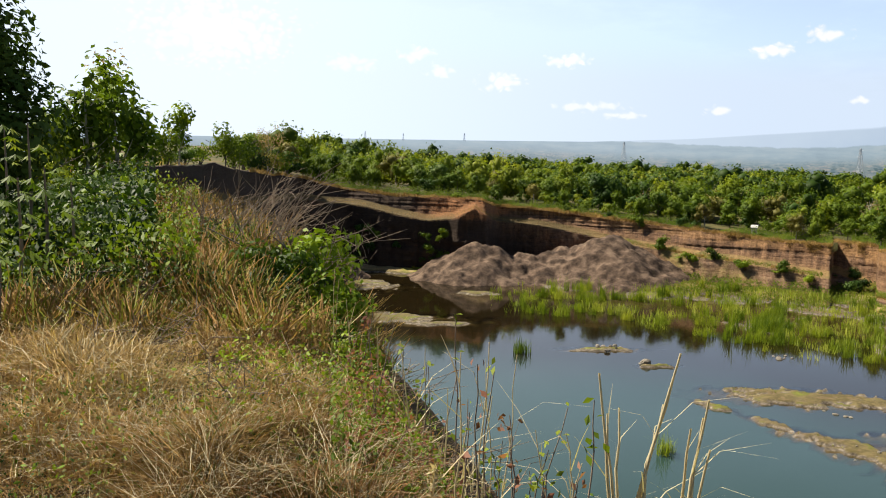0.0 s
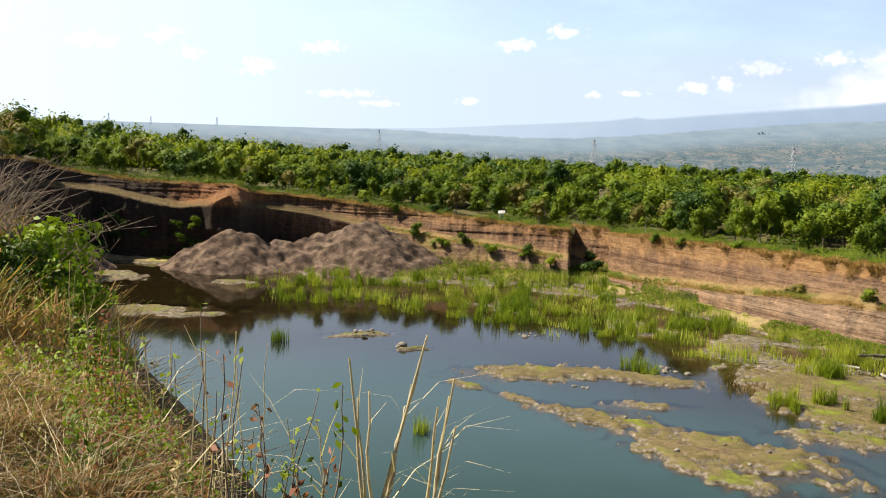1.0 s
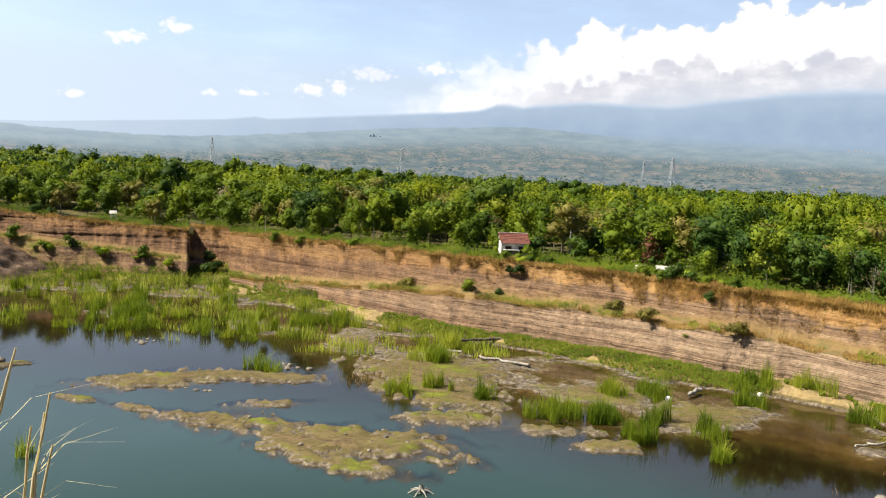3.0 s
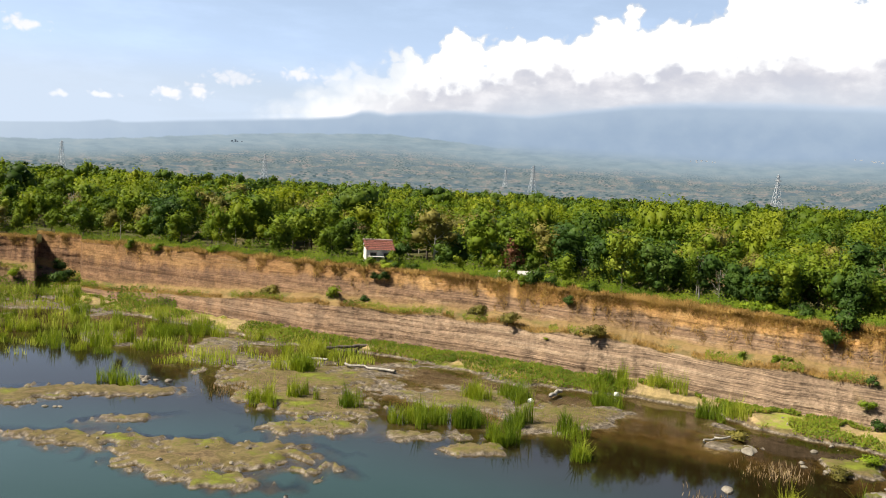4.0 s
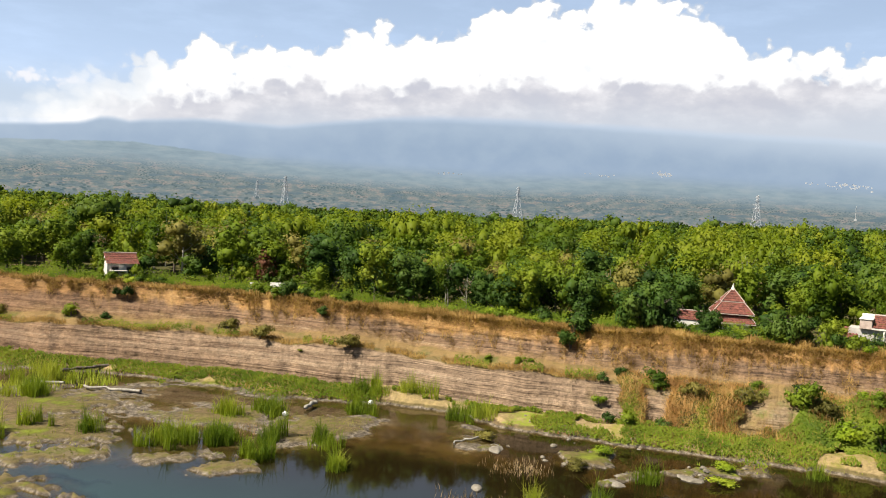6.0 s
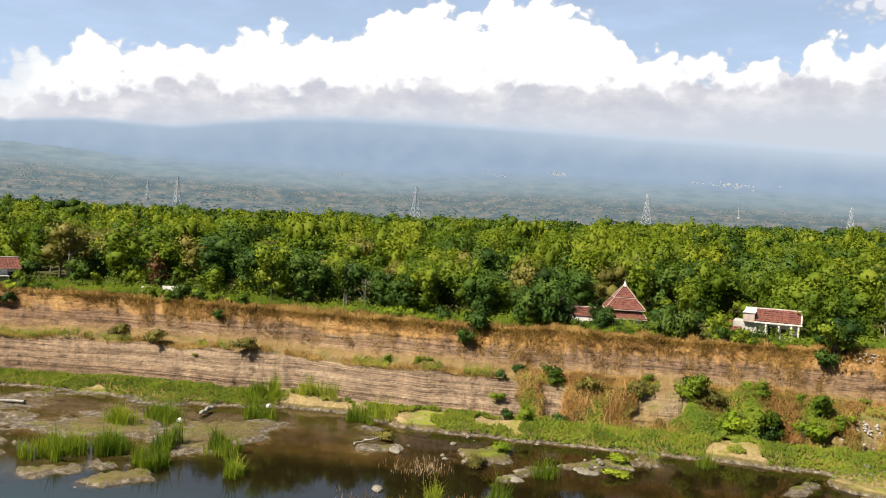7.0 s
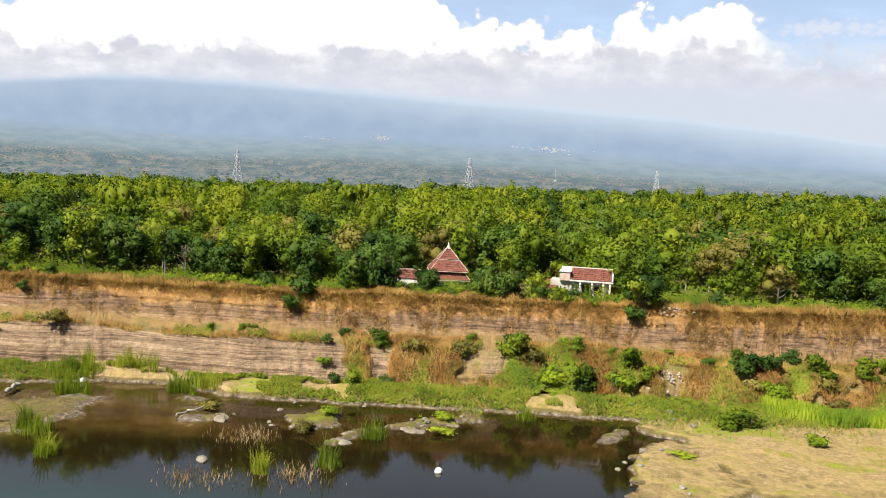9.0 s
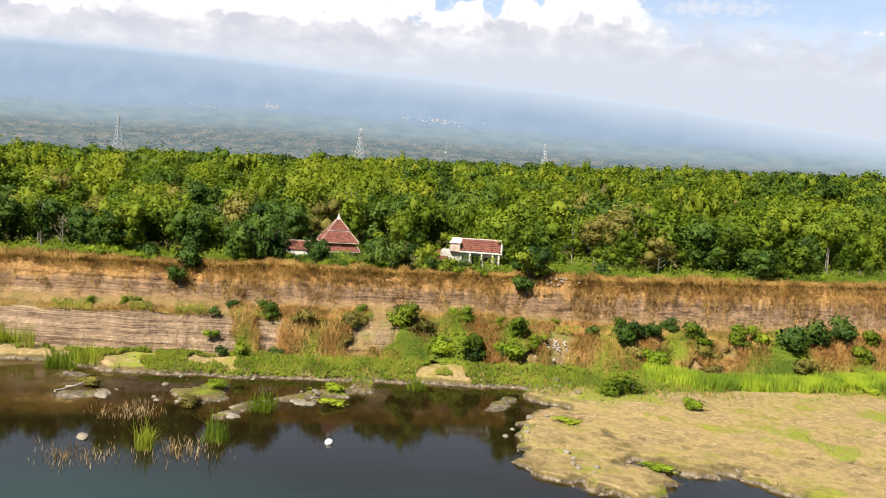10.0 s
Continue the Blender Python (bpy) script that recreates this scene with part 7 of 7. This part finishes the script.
def twig_spray(a, d, height, lean, label, seed, mat=M_TWIG):
    """A dead shrub: thin forked twigs."""
    r = np.random.default_rng(seed)
    p = bank_spot(a, d)
    e = thing("dead_shrub", p, label, "shrub", "dead shrubs")
    out = []
    for _ in range(9):
        base = np.array([r.normal() * 0.15, r.normal() * 0.15, -0.1])
        tip = base + np.array([lean + r.normal() * 0.35, r.normal() * 0.3, height * r.uniform(0.6, 1.1)])
        mid = (base + tip) / 2 + r.normal(size=3) * 0.08
        out.append(tube([base, mid, tip], np.array([0.006, 0.004, 0.0015]) * (d / 10 + 0.3), 4))
        for _ in range(5):
            t = r.uniform(0.3, 0.9)
            b0 = base + (tip - base) * t
            b1 = b0 + np.array([lean * 0.3 + r.normal() * 0.22, r.normal() * 0.2, r.uniform(0.05, 0.4) * height])
            out.append(tube([b0, (b0 + b1) / 2 + r.normal(size=3) * 0.03, b1], np.array([0.0035, 0.0025, 0.001]) * (d / 10 + 0.3), 4))
    part("twig_spray", join(*out), mat, e)
    return e


for i, (a, d, hh, ln) in enumerate(((-13.2, 13, 1.25, 0.7), (-11.6, 14, 1.3, 0.6), (-10.4, 13, 1.0, 0.5), (-12.4, 16, 1.4, 0.7), (-9.6, 12.5, 0.8, 0.35), (-14.4, 15, 1.2, 0.6), (-5.2, 7.2, 0.5, 0.3), (-3.2, 5.6, 0.4, 0.25), (-18.5, 7.5, 0.55, 0.1), (-21, 9, 0.6, 0.1), (-11, 6, 0.4, 0.1), (-9.0, 10.8, 0.8, 0.3))):
    twig_spray(a, d, hh, ln, "dead brown shrub of thin bare twigs on the bank", 700 + i)

NEAR_BUSH = {"light": [bush_mesh(s, M_LEAF_LIGHT, 1.0, 1.2, 900, 0.13) for s in (11, 12)], "green": [bush_mesh(s, M_LEAF, 1.0, 1.3, 1000, 0.13) for s in (13, 14)], "deep": [bush_mesh(s, M_LEAF_DEEP, 1.0, 1.4, 1000, 0.14) for s in (15, 16)], "olive": [bush_mesh(s, M_LEAF_OLIVE, 1.0, 1.2, 700, 0.12) for s in (17, 18)]}


def near_bush(kind, a, d, s, tall=1.0, sink=0.1):
    p = bank_spot(a, d)
    sm, cm = PICK.choice(NEAR_BUSH[kind])
    e = thing("shrub", (p[0], p[1], p[2] - sink), {"light": "light green shrub with yellowing leaves on the bank", "green": "green leafy shrub on the bank", "deep": "dark green shrub in the shade on the bank", "olive": "olive half-dry shrub on the bank"}[kind], "shrub", "shrubs of the bank", PICK.uniform(0, 360))
    e.scale = (s, s, s * tall)
    part("woody_base", sm, None, e)
    part("foliage", cm, None, e)


for kind, a, d, s, tall in (("light", -8.6, 11.5, 0.8, 1.0), ("light", -7.4, 10.2, 0.6, 1.0), ("green", -9.4, 10.5, 0.6, 0.9), ("light", -5.9, 8.6, 0.42, 1.0), ("green", -4.6, 7.2, 0.34, 1.0), ("olive", -2.4, 5.8, 0.26, 1.0), ("light", 0.4, 5.0, 0.22, 1.0), ("green", 2.6, 4.6, 0.2, 1.0), ("light", 4.4, 4.4, 0.2, 0.9), ("olive", -9.8, 12, 0.55, 0.9), ("green", -6.6, 9.0, 0.32, 0.9), ("light", -5.4, 7.6, 0.25, 0.9), ("green", -3.6, 6.2, 0.2, 0.9), ("olive", -10.6, 9, 0.4, 0.7), ("deep", -23.0, 15, 0.7, 0.8), ("deep", -20.0, 17, 0.6, 0.8), ("deep", -25.5, 12, 0.7, 0.8), ("green", -17.5, 18, 0.5, 0.7), ("deep", -14.5, 18, 0.45, 0.7), ("olive", -15.5, 14, 0.4, 0.7), ("green", -24.5, 22, 1.1, 1.1), ("light", -23.0, 26, 1.0, 1.2), ("light", -26, 30, 1.3, 1.1), ("olive", -21, 34, 1.2, 1.0), ("deep", -14.0, 97, 2.6, 1.0), ("green", -13.0, 112, 3.0, 0.95), ("deep", -12.2, 128, 3.3, 1.0), ("olive", -11.4, 142, 3.6, 1.1), ("green", -10.6, 152, 3.6, 0.9), ("deep", -9.8, 166, 3.6, 0.8), ("light", -15.0, 90, 1.8, 0.9), ("deep", -15.8, 85, 1.5, 0.8), ("light", -16.8, 76, 1.3, 0.9), ("green", -17.6, 70, 1.3, 0.9), ("olive", -18.6, 68, 1.2, 0.9),
                            ("green", -1.0, 4.6, 0.14, 0.8), ("light", 1.2, 3.9, 0.12, 0.8), ("green", -15.0, 5.2, 0.13, 0.8), ("green", -19.5, 4.9, 0.12, 0.8), ("light", -11.5, 5.6, 0.14, 0.8)):
    near_bush(kind, a, d, s, tall)


def big_leaf_tree(a, d, height, radius, label, seed, mat=M_LEAF, size=0.3, count=420, base=0.25, bark=M_BARK_PALE):
    r = np.random.default_rng(seed)
    p = bank_spot(a, d)
    e = thing("tree", (p[0], p[1], p[2] - 0.1), label, "tree", "trees on the hill")
    part("trunk", trunk_shape(r, height * 0.85, 0.02 * height, 9, radius * 0.7, 0.2), bark, e)
    part("crown", lobed_crown(r, height, radius, height * base, 9, count, size, 0.5, 1.0), mat, e)


big_leaf_tree(-28.7, 20, 7.2, 2.6, "big dark tree leaning over the hill", 801, M_LEAF_DEEP, 0.18, 20000, 0.0, M_BARK)
big_leaf_tree(-28.2, 20, 2.6, 1.3, "dark lower growth under the big tree", 802, M_LEAF_DEEP, 0.13, 3500, 0.0, M_BARK)
for i, (a, d, hh, rad) in enumerate(((-22.6, 31, 3.3, 1.0), (-21.2, 30, 4.0, 1.0), (-19.6, 31, 3.9, 1.0), (-18.4, 32, 3.0, 0.9), (-23.6, 29, 2.7, 0.9), (-20.4, 34, 4.4, 0.9))):
    big_leaf_tree(a, d, hh, rad, "young teak with large drooping green leaves", 810 + i, (M_LEAF_LIGHT, M_LEAF_BAMBOO, M_LEAF_LIGHT)[i % 3], 0.25, 620, 0.12)
big_leaf_tree(-16.1, 82, 5.0, 1.4, "small bright green tree on the hill", 830, M_LEAF_LIGHT, 0.4, 600, 0.25)
big_leaf_tree(-17.1, 76, 3.0, 1.3, "low green tree on the hill", 831, M_LEAF, 0.36, 450, 0.1)
big_leaf_tree(-19.9, 36, 5.2, 0.7, "thin half-bare tree behind young teaks", 832, M_LEAF_DRY, 0.14, 160, 0.5)
big_leaf_tree(-10.9, 150, 7.6, 2.6, "pale leafless tree among bushes", 833, M_LEAF_DRY, 0.26, 700, 0.35)
big_leaf_tree(-13.4, 104, 4.6, 2.4, "round green tree at the hill's end", 834, M_LEAF, 0.36, 1200, 0.05, M_BARK)


# Cassava plants with fingered leaves.
def cassava(a, d, height, seed):
    r = np.random.default_rng(seed)
    p = bank_spot(a, d)
    e = thing("cassava_plant", p, "cassava plant with fingered light green leaves", "plant", "cassava plants")
    V, F = [], []
    for k in range(11):
        top = np.array([r.normal() * 0.18, r.normal() * 0.18, height * r.uniform(0.55, 1.0)])
        az_, tilt = r.uniform(0, 2 * np.pi), r.uniform(0.2, 0.8)
        c = top + np.array([math.cos(az_), math.sin(az_), 0]) * 0.16
        for j in range(6):
            b_ = az_ + (j - 2.5) * 0.55
            dr = np.array([math.cos(b_), math.sin(b_), -tilt])
            sd = np.array([-math.sin(b_), math.cos(b_), 0]) * 0.022
            o = len(V)
            V += [c, c + dr * 0.07 + sd * 0.7, c + dr * 0.14, c + dr * 0.07 - sd * 0.7]
            F.append((o, o + 1, o + 2, o + 3))
    part("foliage", (V, F), M_LEAF, e)
    part("stem", tube([(0, 0, -0.1), (0.03, 0, height * 0.5), (0, 0.02, height * 0.95)], (0.022, 0.018, 0.008), 6), M_TWIG, e)


for i, (a, d, hh) in enumerate(((-25.0, 9.5, 1.35), (-23.6, 10.5, 1.4), (-24.4, 12, 1.9), (-22.2, 11, 1.2), (-26.2, 8.5, 1.1), (-21.0, 12.5, 1.1), (-25.6, 14, 1.9))):
    cassava(a, d, hh, 850 + i)
